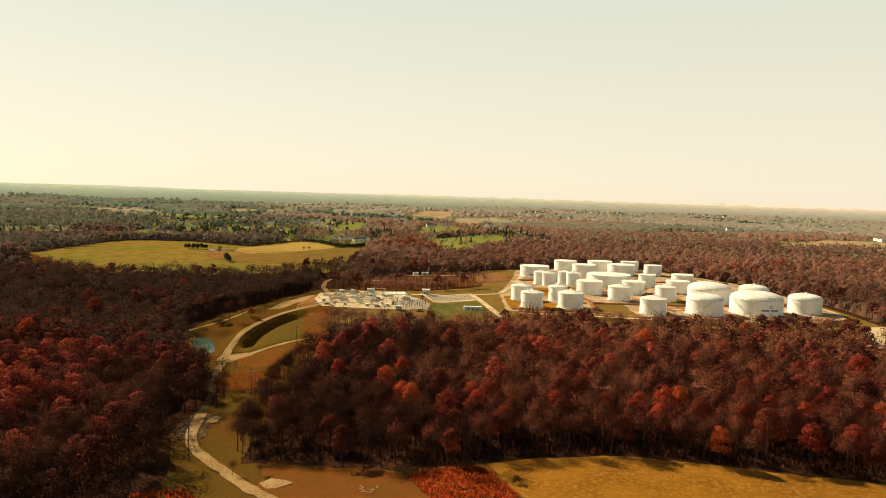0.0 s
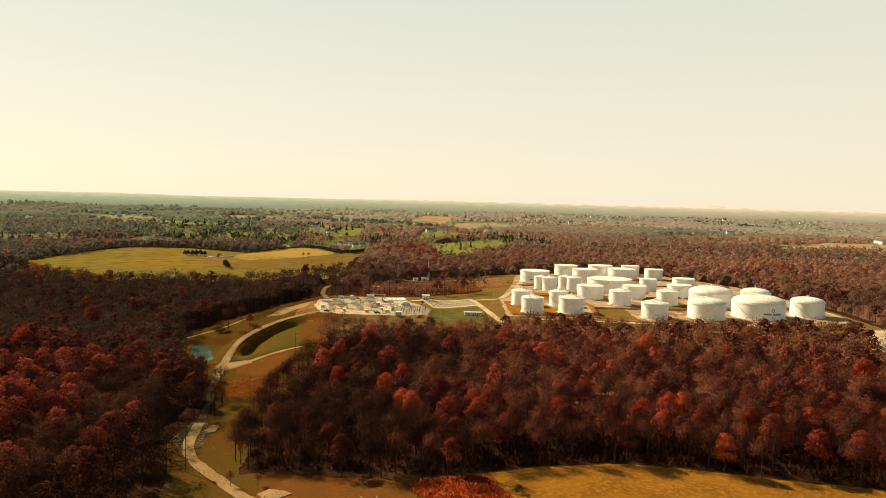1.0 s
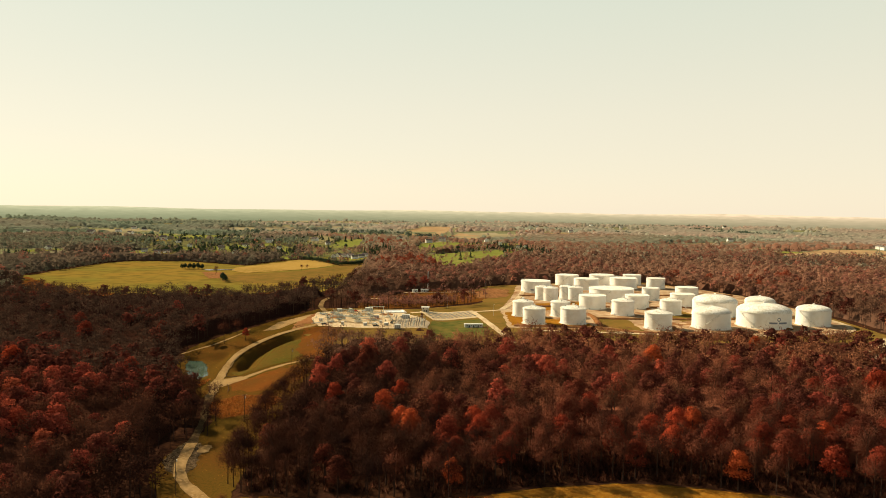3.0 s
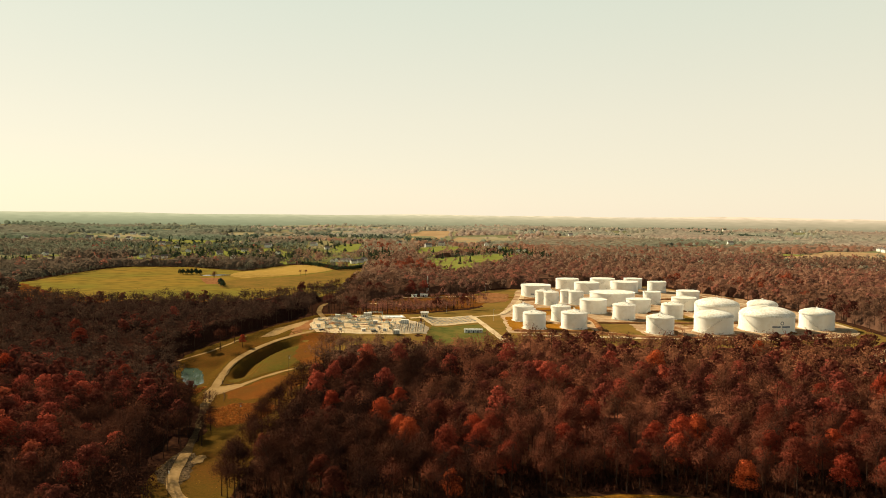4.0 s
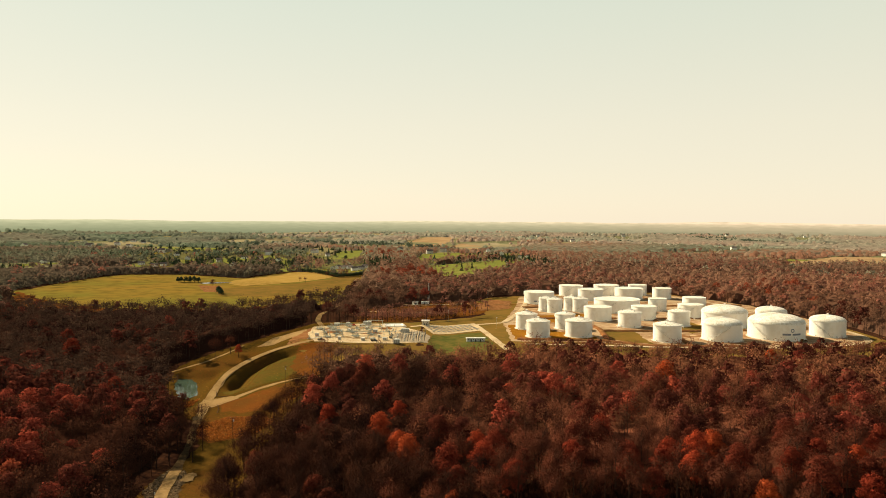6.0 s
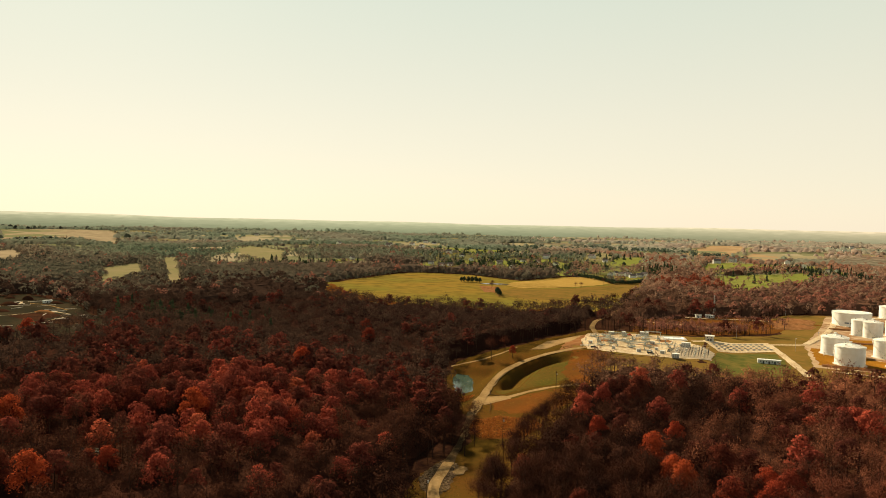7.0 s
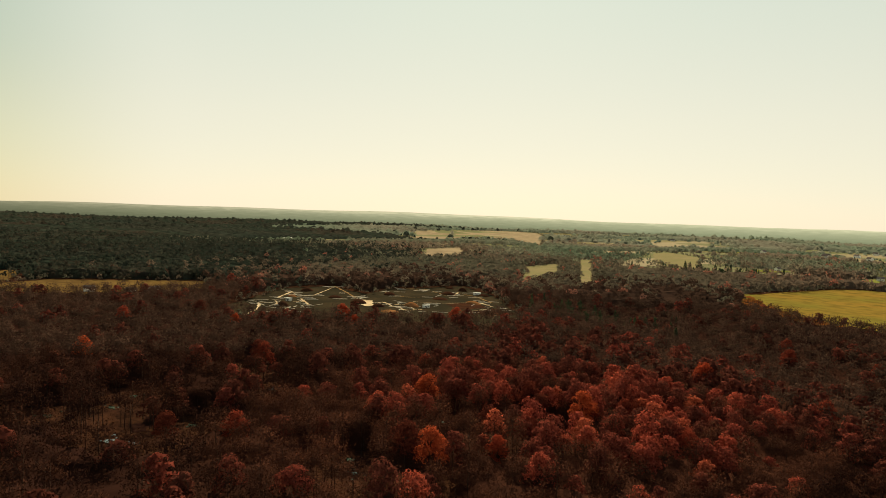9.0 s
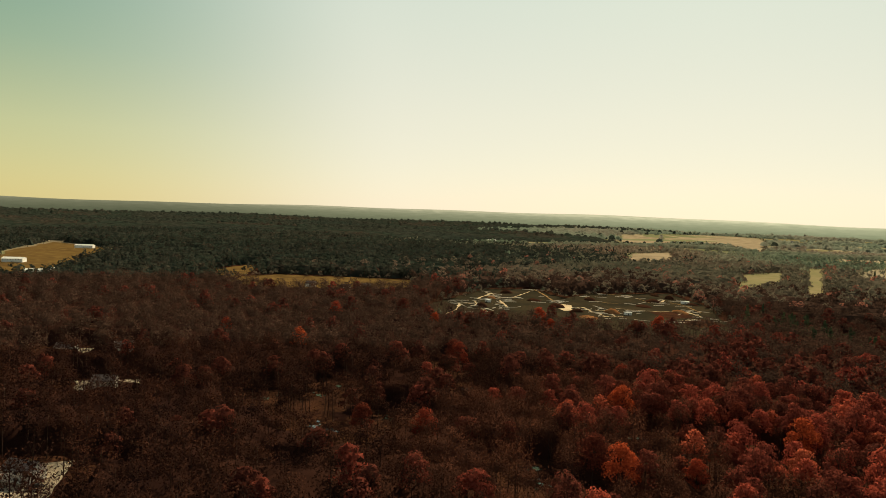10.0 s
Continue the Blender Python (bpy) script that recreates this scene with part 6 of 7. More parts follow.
                    vs.append(bm.verts.new(((rad + 0.06) * math.cos(a), (rad + 0.06) * math.sin(a), z)))
                bm.faces.new(vs)
        bmesh.ops.recalc_face_normals(bm, faces=bm.faces)
        part("lettering", bm, M["mark"], ob, "faded grey-blue painted bars")
        if kind == "dome":
            bm = bmesh.new()
            mid = facing + (letters[0][0] + letters[-1][1]) / 2
            for i in range(20):
                t0, t1 = 2 * math.pi * i / 20, 2 * math.pi * (i + 1) / 20
                vs = []
                for t, q in ((t0, 1.0), (t1, 1.0), (t1, 1.75), (t0, 1.75)):
                    a = mid + q * math.cos(t) / rad
                    vs.append(bm.verts.new(((rad + 0.06) * math.cos(a), (rad + 0.06) * math.sin(a), 9.6 + q * math.sin(t))))
                bm.faces.new(vs)
            part("emblem", bm, M["mark"], ob, "round painted ring sign")
    words = {"flat": "large white cylindrical oil tank with a flat roof", "cone": "white steel storage tank with a shallow cone roof", "dome": "very large white storage tank with a domed roof"}
    if kind == "cone" and dia < 19:
        words["cone"] = "small slim white storage tank with a cone roof"
    return tagged(ob, words[kind], "storage tank", "tanks of the tank farm")


BACK_ROW = [(122, 914, 37.8), (178.6, 1004, 32.6), (230.6, 1014, 35), (195.6, 953, 32.9), (250.8, 971, 36.6), (276, 1020, 25.7), (296.4, 974, 24.5), (202.4, 840, 52.1), (164.2, 766, 28.3), (215, 774, 25.7), (252, 848, 20.6), (271, 792, 26.7), (300, 862, 26.6)]
SLIM = [(119.6, 834, 17.6), (127.7, 824, 17.4), (150, 843, 17.4), (158.4, 833, 17.6)]
CONES = [(81.5, 704, 20.6), (86.5, 657, 20.9), (119.3, 706, 19.1), (124, 662, 23.8), (186, 722, 22.5), (197.5, 641, 24.2), (238, 731, 21.6)]
DOMES = [(284, 732, 43.6), (249, 650, 34.0), (334.5, 740, 29.4), (304.2, 665, 48.0), (357, 676, 30.5)]
for i, (x, y, d) in enumerate(BACK_ROW):
    tank(x, y, d, "flat", 100 + i, letters=[(-0.35, -0.12, 3.2, 4.8), (-0.06, 0.22, 3.2, 4.8)] if i == 0 else False)
for i, (x, y, d) in enumerate(SLIM):
    tank(x, y, d, "cone", 120 + i, high=15.2)
for i, (x, y, d) in enumerate(CONES):
    tank(x, y, d, "cone", 130 + i)
for i, (x, y, d) in enumerate(DOMES):
    tank(x, y, d, "dome", 140 + i, letters=[(0.20, 0.50, 5.4, 7.0), (0.56, 0.92, 5.4, 7.0)] if i == 3 else False)


# ---- pumping station ----
def pipe_skid(x, y, turn, seed):
    """A pump skid: slab, motor, pump body, risers, valves and a header."""
    r = random.Random(seed)
    ob = thing("pipe_skid", x, y, 3.3, turn)
    part("slab", box(bmesh.new(), -4, -2, 0, 4, 2, 0.2, 0.05), M["gravel"], ob)
    bm = bmesh.new()
    for k in (-1.2, 0.0, 1.2):
        rod(bm, (-3.6, k, 1.1), (3.6, k, 1.1), 0.22, n=8)
    part("header", bm, M["pipe"], ob)
    for k in (-2.6, -0.6, 1.6):
        bm = bmesh.new()
        rod(bm, (k, 0, 1.0), (k, 0, 2.6 + r.random()), 0.20, n=8)
        rod(bm, (k, 0, 2.4), (k + 1.0, 0, 2.4), 0.20, n=8)
        rod(bm, (k + 1.0, 0, 2.4), (k + 1.0, 0, 0.4), 0.20, n=8)
        riser = part("riser", bm, M["pipe"], ob)
        bm = bmesh.new()
        lathe(bm, [(0.12, 3.0), (0.55, 3.05), (0.55, 3.15), (0.12, 3.2)], 10)
        bmesh.ops.translate(bm, verts=bm.verts, vec=(k, 0, 0))
        part("handwheel", bm, M["dark"], riser)
    bm = bmesh.new()
    rod(bm, (-1.0, -1.4, 0.9), (1.4, -1.4, 0.9), 0.55, n=12)
    rod(bm, (1.4, -1.4, 0.9), (1.8, -1.4, 0.9), 0.7, n=12)
    part("motor", bm, M["cabinet"], ob)
    return tagged(ob, "blue-grey pump skid with valves on a concrete slab", "pump skid", "skids in the station yard")


def cabinet(x, y, turn, w, d, h, z=3.3):
    ob = thing("equipment_cabinet", x, y, z, turn)
    part("body", box(bmesh.new(), -w / 2, -d / 2, 0.2, w / 2, d / 2, h, 0.06), M["cabinet"], ob)
    part("plinth", box(bmesh.new(), -w / 2 - 0.2, -d / 2 - 0.2, 0, w / 2 + 0.2, d / 2 + 0.2, 0.2), M["concrete"], ob)
    part("roof", box(bmesh.new(), -w / 2 - 0.15, -d / 2 - 0.15, h, w / 2 + 0.15, d / 2 + 0.15, h + 0.15), M["cabinet"], ob)
    k = max(1, int(w / 1.6))
    for i in range(k):
        c = -w / 2 + (i + 0.5) * w / k
        part("door", box(bmesh.new(), c - w / k * 0.4, -d / 2 - 0.05, 0.35, c + w / k * 0.4, -d / 2, h - 0.2), M["steel"], ob)
    return tagged(ob, "pale sheet-metal equipment cabinet in the station yard", "cabinet", "cabinets in the station yard")


def gantry(x, y, turn, w, h, z=3.3):
    ob = thing("pipe_gantry", x, y, z, turn)
    for u in (-w / 2, w / 2):
        for v in (-1.5, 1.5):
            part("post", rod(bmesh.new(), (u, v, 0), (u, v, h), 0.16, n=6), M["pipe"], ob)
    for v in (-1.5, 1.5):
        part("beam", box(bmesh.new(), -w / 2 - 0.2, v - 0.09, h, w / 2 + 0.2, v + 0.09, h + 0.22), M["pipe"], ob)
    for u in (-0.6, 0.0, 0.6):
        part("pipe", rod(bmesh.new(), (-w / 2 - 1, u, h + 0.37), (w / 2 + 1, u, h + 0.37), 0.14, n=8), M["pipe"], ob)
    return tagged(ob, "blue-grey steel pipe gantry spanning the yard", "pipe rack")


def vehicle(x, y, turn, paint, z=3.3):
    """A parked pickup truck."""
    ob = thing("pickup_truck", x, y, z, turn)
    bm = bmesh.new()
    box(bm, -2.7, -0.95, 0.5, 2.7, 0.95, 1.05, 0.12)
    box(bm, -2.65, -0.93, 1.0, -0.5, -0.83, 1.35)
    box(bm, -2.65, 0.83, 1.0, -0.5, 0.93, 1.35)
    box(bm, -2.68, -0.93, 1.0, -2.58, 0.93, 1.35)
    part("body", bm, paint, ob)
    bm = bmesh.new()
    vs = [bm.verts.new(p) for p in ((-0.5, -0.9, 1.0), (1.5, -0.9, 1.0), (1.5, 0.9, 1.0), (-0.5, 0.9, 1.0), (-0.3, -0.75, 1.85), (0.8, -0.75, 1.85), (0.8, 0.75, 1.85), (-0.3, 0.75, 1.85))]
    for f in ((4, 5, 6, 7), (0, 1, 5, 4), (1, 2, 6, 5), (2, 3, 7, 6), (3, 0, 4, 7)):
        bm.faces.new([vs[k] for k in f])
    cabin = part("cabin", bm, paint, ob)
    part("windscreen", box(bmesh.new(), 1.0, -0.7, 1.1, 1.34, 0.7, 1.55), M["glass"], cabin)
    for u in (-1.7, 1.7):
        for v in (-0.95, 0.95):
            wheel = part("wheel", rod(bmesh.new(), (u, v - 0.12, 0.4), (u, v + 0.12, 0.4), 0.4, n=12), M["rubber"], ob)
            part("rim", rod(bmesh.new(), (u, v - 0.13, 0.4), (u, v + 0.13, 0.4), 0.22, n=8), M["steel"], wheel)
    return tagged(ob, "pickup truck parked on the gravel yard", "pickup truck", "vehicles in the station yard")


for i, (px, py, w, d) in enumerate([(-98, 652, 9, 5), (-76, 676, 12, 6), (-62, 648, 10, 5), (-86, 628, 11, 4), (-104, 668, 7, 5), (-66, 622, 9, 4), (-52, 676, 7, 8), (-92, 692, 9, 4)]):
    sheet("worn_patch", [(px - w, py - d * 0.3), (px - w * 0.3, py - d), (px + w * 0.8, py - d * 0.7), (px + w, py + d * 0.2), (px + w * 0.2, py + d), (px - w * 0.7, py + d * 0.6)], M["rut"] if i % 2 else M["earth"], "brown worn patch in the station gravel", "ground", 3, 0.8, lift=0.36, seed=860 + i)
r = random.Random(5)
spots = [(-112, 668), (-103, 676), (-96, 662), (-88, 684), (-78, 668), (-70, 690), (-104, 645), (-92, 640), (-80, 650), (-66, 662), (-58, 680), (-98, 625), (-62, 640), (-50, 660), (-74, 628), (-46, 642)]
for i, (px, py) in enumerate(spots):
    pipe_skid(px, py, r.choice((0, 90, 0, 12)), 200 + i)
for px, py, tn, w, d, h in ((-108, 632, 0, 4, 2.4, 3.2), (-84, 660, 90, 3, 2, 2.6), (-72, 700, 0, 9, 4, 4.0), (-60, 655, 0, 5, 3, 3.2), (-54, 628, 0, 3, 2, 2.6), (-100, 690, 0, 6, 3, 3.4), (-86, 615, 0, 3, 2, 3), (-66, 612, 15, 4, 2.5, 2.8), (-48, 614, 0, 4, 2.5, 3.0), (-90, 697, 0, 4, 2.5, 3)):
    cabinet(px, py, tn, w * 0.8, d * 0.8, h * 0.75)
def valve_post(x, y, turn, h):
    ob = thing("valve_post", x, y, 3.3, turn)
    part("stem", rod(bmesh.new(), (0, 0, 0), (0, 0, h), 0.13, n=6), M["pipe"], ob)
    part("branch", rod(bmesh.new(), (-0.9, 0, h * 0.55), (0.9, 0, h * 0.55), 0.18, n=6), M["pipe"], ob)
    part("handwheel", rod(bmesh.new(), (0, 0, h), (0, 0, h + 0.1), 0.4, n=10), M["red"] if h > 2.4 else M["dark"], ob)
    return tagged(ob, "upright valve with a handwheel in the station yard", "valve", "valves in the station yard")


for i in range(84):
    valve_post(r.uniform(-116, -40), r.uniform(612, 694), r.uniform(0, 180), r.uniform(1.6, 3.2))
for i in range(9):
    ob = thing("ground_pipe", r.uniform(-112, -45), r.uniform(614, 690), 3.3, r.choice((0, 90, 30)))
    n = r.uniform(6, 13)
    part("pipe", rod(bmesh.new(), (-n, 0, 0.7), (n, 0, 0.7), 0.28, n=8), M["cabinet"], ob)
    for u in (-n * 0.8, 0, n * 0.8):
        part("saddle", box(bmesh.new(), u - 0.2, -0.4, 0, u + 0.2, 0.4, 0.5), M["concrete"], ob)
    tagged(ob, "pale pipeline run on low concrete saddles", "pipeline", "pipelines in the station yard")
gantry(-64, 698, 0, 13, 4)
gantry(-98, 655, 90, 20, 3)
gantry(-76, 640, 0, 24, 2.8)
gantry(-92, 680, 0, 14, 3.2)
for px, py, tn, paint in ((-84, 690, 10, M["red"]), (-76, 692, 10, M["cabinet"]), (-70, 676, 80, M["cabinet"]), (-101, 611, 5, M["dark"]), (-56, 607, 0, M["dark"]), (-44, 625, 90, M["dark"]), (-58, 617, 0, M["cabinet"]), (-36, 660, 30, M["steel"])):
    vehicle(px, py, tn, paint)


def bay(x, y, turn):
    """A bay of an electrical yard: posts, cross beam, insulators and a breaker."""
    ob = thing("switch_bay", x, y, 3.2, turn)
    for u in (-3, 3):
        part("post", rod(bmesh.new(), (u, 0, 0), (u, 0, 7.5), 0.16, 0.12, n=5), M["dark"], ob)
    beam = part("beam", box(bmesh.new(), -3.6, -0.14, 7.25, 3.6, 0.14, 7.5), M["steel"], ob)
    for u in (-2, 0, 2):
        bm = bmesh.new()
        for k in range(5):
            rod(bm, (u, 0, 6.2 + k * 0.22), (u, 0, 6.3 + k * 0.22), 0.16, 0.08, n=6)
        part("insulator", bm, M["dark"], beam)
    bm = bmesh.new()
    box(bm, -0.8, 1.6, 0.5, 0.8, 2.4, 1.9, 0.08)
    part("breaker", bm, M["cabinet"], ob)
    for u in (-0.8, 0.0, 0.8):
        part("bushing", rod(bmesh.new(), (u, 2, 2.4), (u, 2, 3.7), 0.14, 0.06, n=6), M["dark"], ob)
    return tagged(ob, "grey steel switchyard bay with insulators", "electrical equipment", "bays of the switchyard")


sheet("switchyard_ground", [(-42, 604), (-12, 606), (-10, 640), (-20, 662), (-40, 650)], M["dark_gravel"], "dark crushed stone under the switchyard", "yard", 4, 0.3, lift=0.42, seed=81)
for i in range(4):
    for j in range(5):
        bay(-38 + i * 7.0, 608 + j * 7.4 + i * 1.5, 8).scale = (0.85, 0.85, 0.62)
cabinet(-33, 655, 0, 7, 3.5, 3.6)
cabinet(-37, 600.5, 0, 5, 3, 3.2)


def pipe_rest(x, y, turn):
    ob = thing("pipe_rest", x, y, float(land(x, y)) + 0.3, turn)
    part("block", box(bmesh.new(), -1.0, -0.35, 0, 1.0, 0.35, 0.6, 0.06), M["concrete"], ob)
    part("pipe", rod(bmesh.new(), (-1.9, 0, 0.8), (1.9, 0, 0.8), 0.22, n=8), M["steel"], ob)
    return tagged(ob, "short grey pipe on a concrete rest", "pipe support", "rests of the manifold yard")


for i in range(10):
    for j in range(4):
        u, v = (i + 0.7) / 11.5, (j + 0.8) / 5
        pipe_rest(-20 + 52 * u + 11 * (1 - v), 700 + 32 * u - 40 * (1 - v), 31)


def shed(name, x, y, turn, w, d, h, wall, label, z=None, pitch=0.22, doors=1):
    """A small building with a gabled roof, door and windows."""
    ob = thing(name, x, y, z, turn)
    bm = bmesh.new()
    g = h + d / 2 * pitch
    pts = [(-w / 2, -d / 2, -0.4), (w / 2, -d / 2, -0.4), (w / 2, d / 2, -0.4), (-w / 2, d / 2, -0.4), (-w / 2, -d / 2, h), (w / 2, -d / 2, h), (w / 2, d / 2, h), (-w / 2, d / 2, h), (-w / 2, 0, g), (w / 2, 0, g)]
    vs = [bm.verts.new(p) for p in pts]
    for f in ((3, 2, 1, 0), (0, 1, 5, 4), (2, 3, 7, 6), (1, 2, 6, 9, 5), (3, 0, 4, 8, 7), (4, 5, 9, 8), (6, 7, 8, 9)):
        bm.faces.new([vs[k] for k in f])
    part("wall", bm, wall, ob)
    bm = bmesh.new()
    o = 0.45
    for s in (-1, 1):
        low = h - o * pitch
        a = [(-w / 2 - o, s * (d / 2 + o), low + 0.05), (w / 2 + o, s * (d / 2 + o), low + 0.05), (w / 2 + o, 0, g + 0.05), (-w / 2 - o, 0, g + 0.05)]
        vs = [bm.verts.new(p) for p in a] + [bm.verts.new((p[0], p[1], p[2] + 0.22)) for p in a]
        for f in ((3, 2, 1, 0), (4, 5, 6, 7), (0, 1, 5, 4), (1, 2, 6, 5), (2, 3, 7, 6), (3, 0, 4, 7)):
            bm.faces.new([vs[k] for k in f])
    bmesh.ops.recalc_face_normals(bm, faces=bm.faces)
    roof = part("roof", bm, M["shingle"] if wall is M["siding"] else M["cabinet"], ob)
    for i in range(doors):
        c = -w / 2 + (i + 1) * w / (doors + 1)
        part("door", box(bmesh.new(), c - 0.55, -d / 2 - 0.06, 0, c + 0.55, -d / 2, 2.1), M["dark"], ob)
    for i in range(max(2, int(w / 3.5))):
        c = -w / 2 + (i + 0.5) * w / max(2, int(w / 3.5))
        if h > 2.6:
            win = part("window", box(bmesh.new(), c - 0.5, -d / 2 - 0.08, h - 1.7, c + 0.5, -d / 2 - 0.02, h - 0.6), M["white"], ob)
            part("pane", box(bmesh.new(), c - 0.42, -d / 2 - 0.10, h - 1.62, c + 0.42, -d / 2 - 0.03, h - 0.68), M["glass"], win)
    if wall is M["siding"]:
        part("chimney", box(bmesh.new(), w * 0.22, -0.5, h, w * 0.22 + 0.9, 0.4, g + 1.2), M["rock"], roof)
    return tagged(ob, label, "house" if wall is M["siding"] else "shed")


shed("control_house", -16, 701, 0, 7.0, 5, 4.6, M["concrete"], "pale two-storey control building by the service road", doors=2)
shed("office_trailer", 29, 630, 4, 16, 3.2, 3.0, M["cabinet"], "long white site trailer beside the grass plot", pitch=0.1, doors=3)
shed("utility_shed", -34, 886, 15, 6, 4, 3, M["cabinet"], "small pale shed by the lattice mast")
shed("utility_shed", -22, 893, -10, 9, 4, 2.8, M["cabinet"], "long pale shed by the lattice mast")

# lined basin: a bank round a white liner
ob = thing("lined_basin", -46, 695, 3.3, 12)
bm = bmesh.new()
rings = []
for w, d, z in ((11, 9, 0.0), (9.5, 7.5, 0.8), (8.6, 6.6, 0.8)):
    rings.append([bm.verts.new(p) for p in ((-w, -d, z), (w, -d, z), (w, d, z), (-w, d, z))])
for a, b in zip(rings[:-1], rings[1:]):
    for i in range(4):
        bm.faces.new((a[i], a[(i + 1) % 4], b[(i + 1) % 4], b[i]))
part("bank", bm, M["concrete"], ob)
bm = bmesh.new()
rings = []
for w, d, z in ((8.6, 6.6, 0.8), (7.6, 5.6, 0.1)):
    rings.append([bm.verts.new(p) for p in ((-w, -d, z), (w, -d, z), (w, d, z), (-w, d, z))])
for i in range(4):
    bm.faces.new((rings[0][i], rings[0][(i + 1) % 4], rings[1][(i + 1) % 4], rings[1][i]))
bm.faces.new(rings[1])
part("liner", bm, M["white"], ob, "bright white sheet liner")
tagged(ob, "rectangular basin with a bright white liner", "basin")

# lattice mast
ob = thing("lattice_mast", -18, 905)
legs = [(1.6 * math.cos(a), 1.6 * math.sin(a)) for a in (0.3, 2.4, 4.5)]
for lx, ly in legs:
    part("leg", rod(bmesh.new(), (lx, ly, -0.3), (lx * 0.35, ly * 0.35, 25), 0.16, 0.12, n=5), M["steel"], ob)
for k in range(12):
    z0, z1 = k * 25 / 12, (k + 1) * 25 / 12
    f0, f1 = 1 - 0.65 * z0 / 25, 1 - 0.65 * z1 / 25
    bm = bmesh.new()
    for i in range(3):
        j = (i + 1) % 3
        rod(bm, (legs[i][0] * f0, legs[i][1] * f0, z0), (legs[j][0] * f1, legs[j][1] * f1, z1), 0.08, n=3)
        rod(bm, (legs[i][0] * f1, legs[i][1] * f1, z1), (legs[j][0] * f1, legs[j][1] * f1, z1), 0.08, n=3)
    part("brace", bm, M["steel"], ob)
tagged(ob, "grey steel lattice mast standing in the woods", "mast")


# ---- poles, rails, fence ----
def power_pole(x, y, h, turn):
    ob = thing("power_pole", x, y, turn=turn)
    part("pole", rod(bmesh.new(), (0, 0, -1), (0, 0, h), 0.20, 0.12, n=8), M["timber"], ob)
    arm = part("crossarm", box(bmesh.new(), -1.3, -0.08, h - 0.9, 1.3, 0.08, h - 0.7), M["timber"], ob)
    for u in (-1.1, 0.0, 1.1):
        part("insulator", rod(bmesh.new(), (u, 0, h - 0.7), (u, 0, h - 0.42), 0.07, 0.04, n=6), M["steel"], arm)
    part("transformer", rod(bmesh.new(), (0.42, 0, h - 2.6), (0.42, 0, h - 1.6), 0.25, n=10), M["steel"], ob)
    return tagged(ob, "dark wooden power pole with a crossarm in rough grass", "power pole", "poles along the lane")


power_pole(-102, 486, 16, 40)
power_pole(-107, 390, 16, 30)
power_pole(-109, 297, 17, 30)
for px, py in ((6, 748), (74, 752), (52, 700), (395, 560), (60, 960)):
    ob = thing("light_pole", px, py)
    part("pole", rod(bmesh.new(), (0, 0, -0.5), (0, 0, 11), 0.12, 0.08, n=6), M["steel"], ob)
    part("lamp_head", box(bmesh.new(), -0.2, -0.2, 10.9, 1.0, 0.2, 11.15), M["steel"], ob)
    tagged(ob, "thin grey yard light pole", "light pole", "light poles of the works")


def guardrail(line):
    ob = thing("guardrail", *line[0])
    z0 = float(land(*line[0]))
    for p, q in zip(line[:-1], line[1:]):
        a = Vector((p[0] - line[0][0], p[1] - line[0][1], float(land(*p)) - z0 + 0.75))
        b = Vector((q[0] - line[0][0], q[1] - line[0][1], float(land(*q)) - z0 + 0.75))
        part("post", box(bmesh.new(), a.x - 0.08, a.y - 0.08, a.z - 1.1, a.x + 0.08, a.y + 0.08, a.z + 0.1), M["timber"], ob)
        part("rail", rod(bmesh.new(), a, b, 0.17, n=4), M["timber"], ob)
    return tagged(ob, "weathered guardrail beside the gravel lane", "guardrail")


guardrail([(-141.5, 470), (-139.5, 466), (-138, 462), (-137, 458), (-136, 453)])
guardrail([(-147, 452), (-149, 457), (-151, 463), (-153, 469), (-155, 476)])
guardrail([(-151, 498), (-149.5, 493), (-147.5, 489), (-143.5, 487), (-139.5, 487)])
guardrail([(-152.5, 512), (-153.5, 520), (-153.5, 528), (-153.5, 536), (-152, 545)])

ob = thing("field_fence", 125, 264)
z0 = float(land(125, 264))
for i in range(16):
    a = Vector((2.0 * i, -6.0 * i))
    z = float(land(125 + a.x, 264 + a.y)) - z0
    part("post", rod(bmesh.new(), (a.x, a.y, z - 0.3), (a.x, a.y, z + 1.3), 0.09, n=5), M["timber"], ob)
    if i < 15:
        part("wire", rod(bmesh.new(), (a.x, a.y, z + 1.1), (a.x + 2, a.y - 6, z + 1.1), 0.02, n=3), M["steel"], ob)
tagged(ob, "wire fence on thin posts across the golden field", "fence")


# ---- houses and the work site ----
r = random.Random(9)
for i, (px, py) in enumerate(HOMES):
    k = 1.0 + 0.5 * (py > 2000)
    shed("house", px, py, r.choice((0, 20, -25, 90, 70)), 13 * k, 9 * k, 5.6 * k, M["siding"], "pale farmhouse with a dark shingle roof among trees", pitch=0.7)
for px, py, tn in ((-284, 2, 60), (-412, 8, 80), (-506, -30, 75), (-508, 4, 100), (-855, 207, 80), (-838, 222, 60), (-862, 233, 100), (-756, 229, 85), (-888, 168, 70), (-769, 250, 95)):
    shed("house", px, py, tn, 12, 8, 4.8, M["siding"], "house with pale walls in a woodland yard", pitch=0.6)
for px, py, w in ((-1604, -103, 40), (-1606, -37, 18), (-1574, -16, 14), (-1193, -243, 30), (-1009, -171, 24), (-1026, -149, 20), (-1549, -212, 34), (1880, 3560, 60), (-2317, 954, 30)):
    shed("barn", px, py, r.choice((80, 100, 70)), w, 14, 6, M["cabinet"], "long pale barn on a distant farm", pitch=0.3)
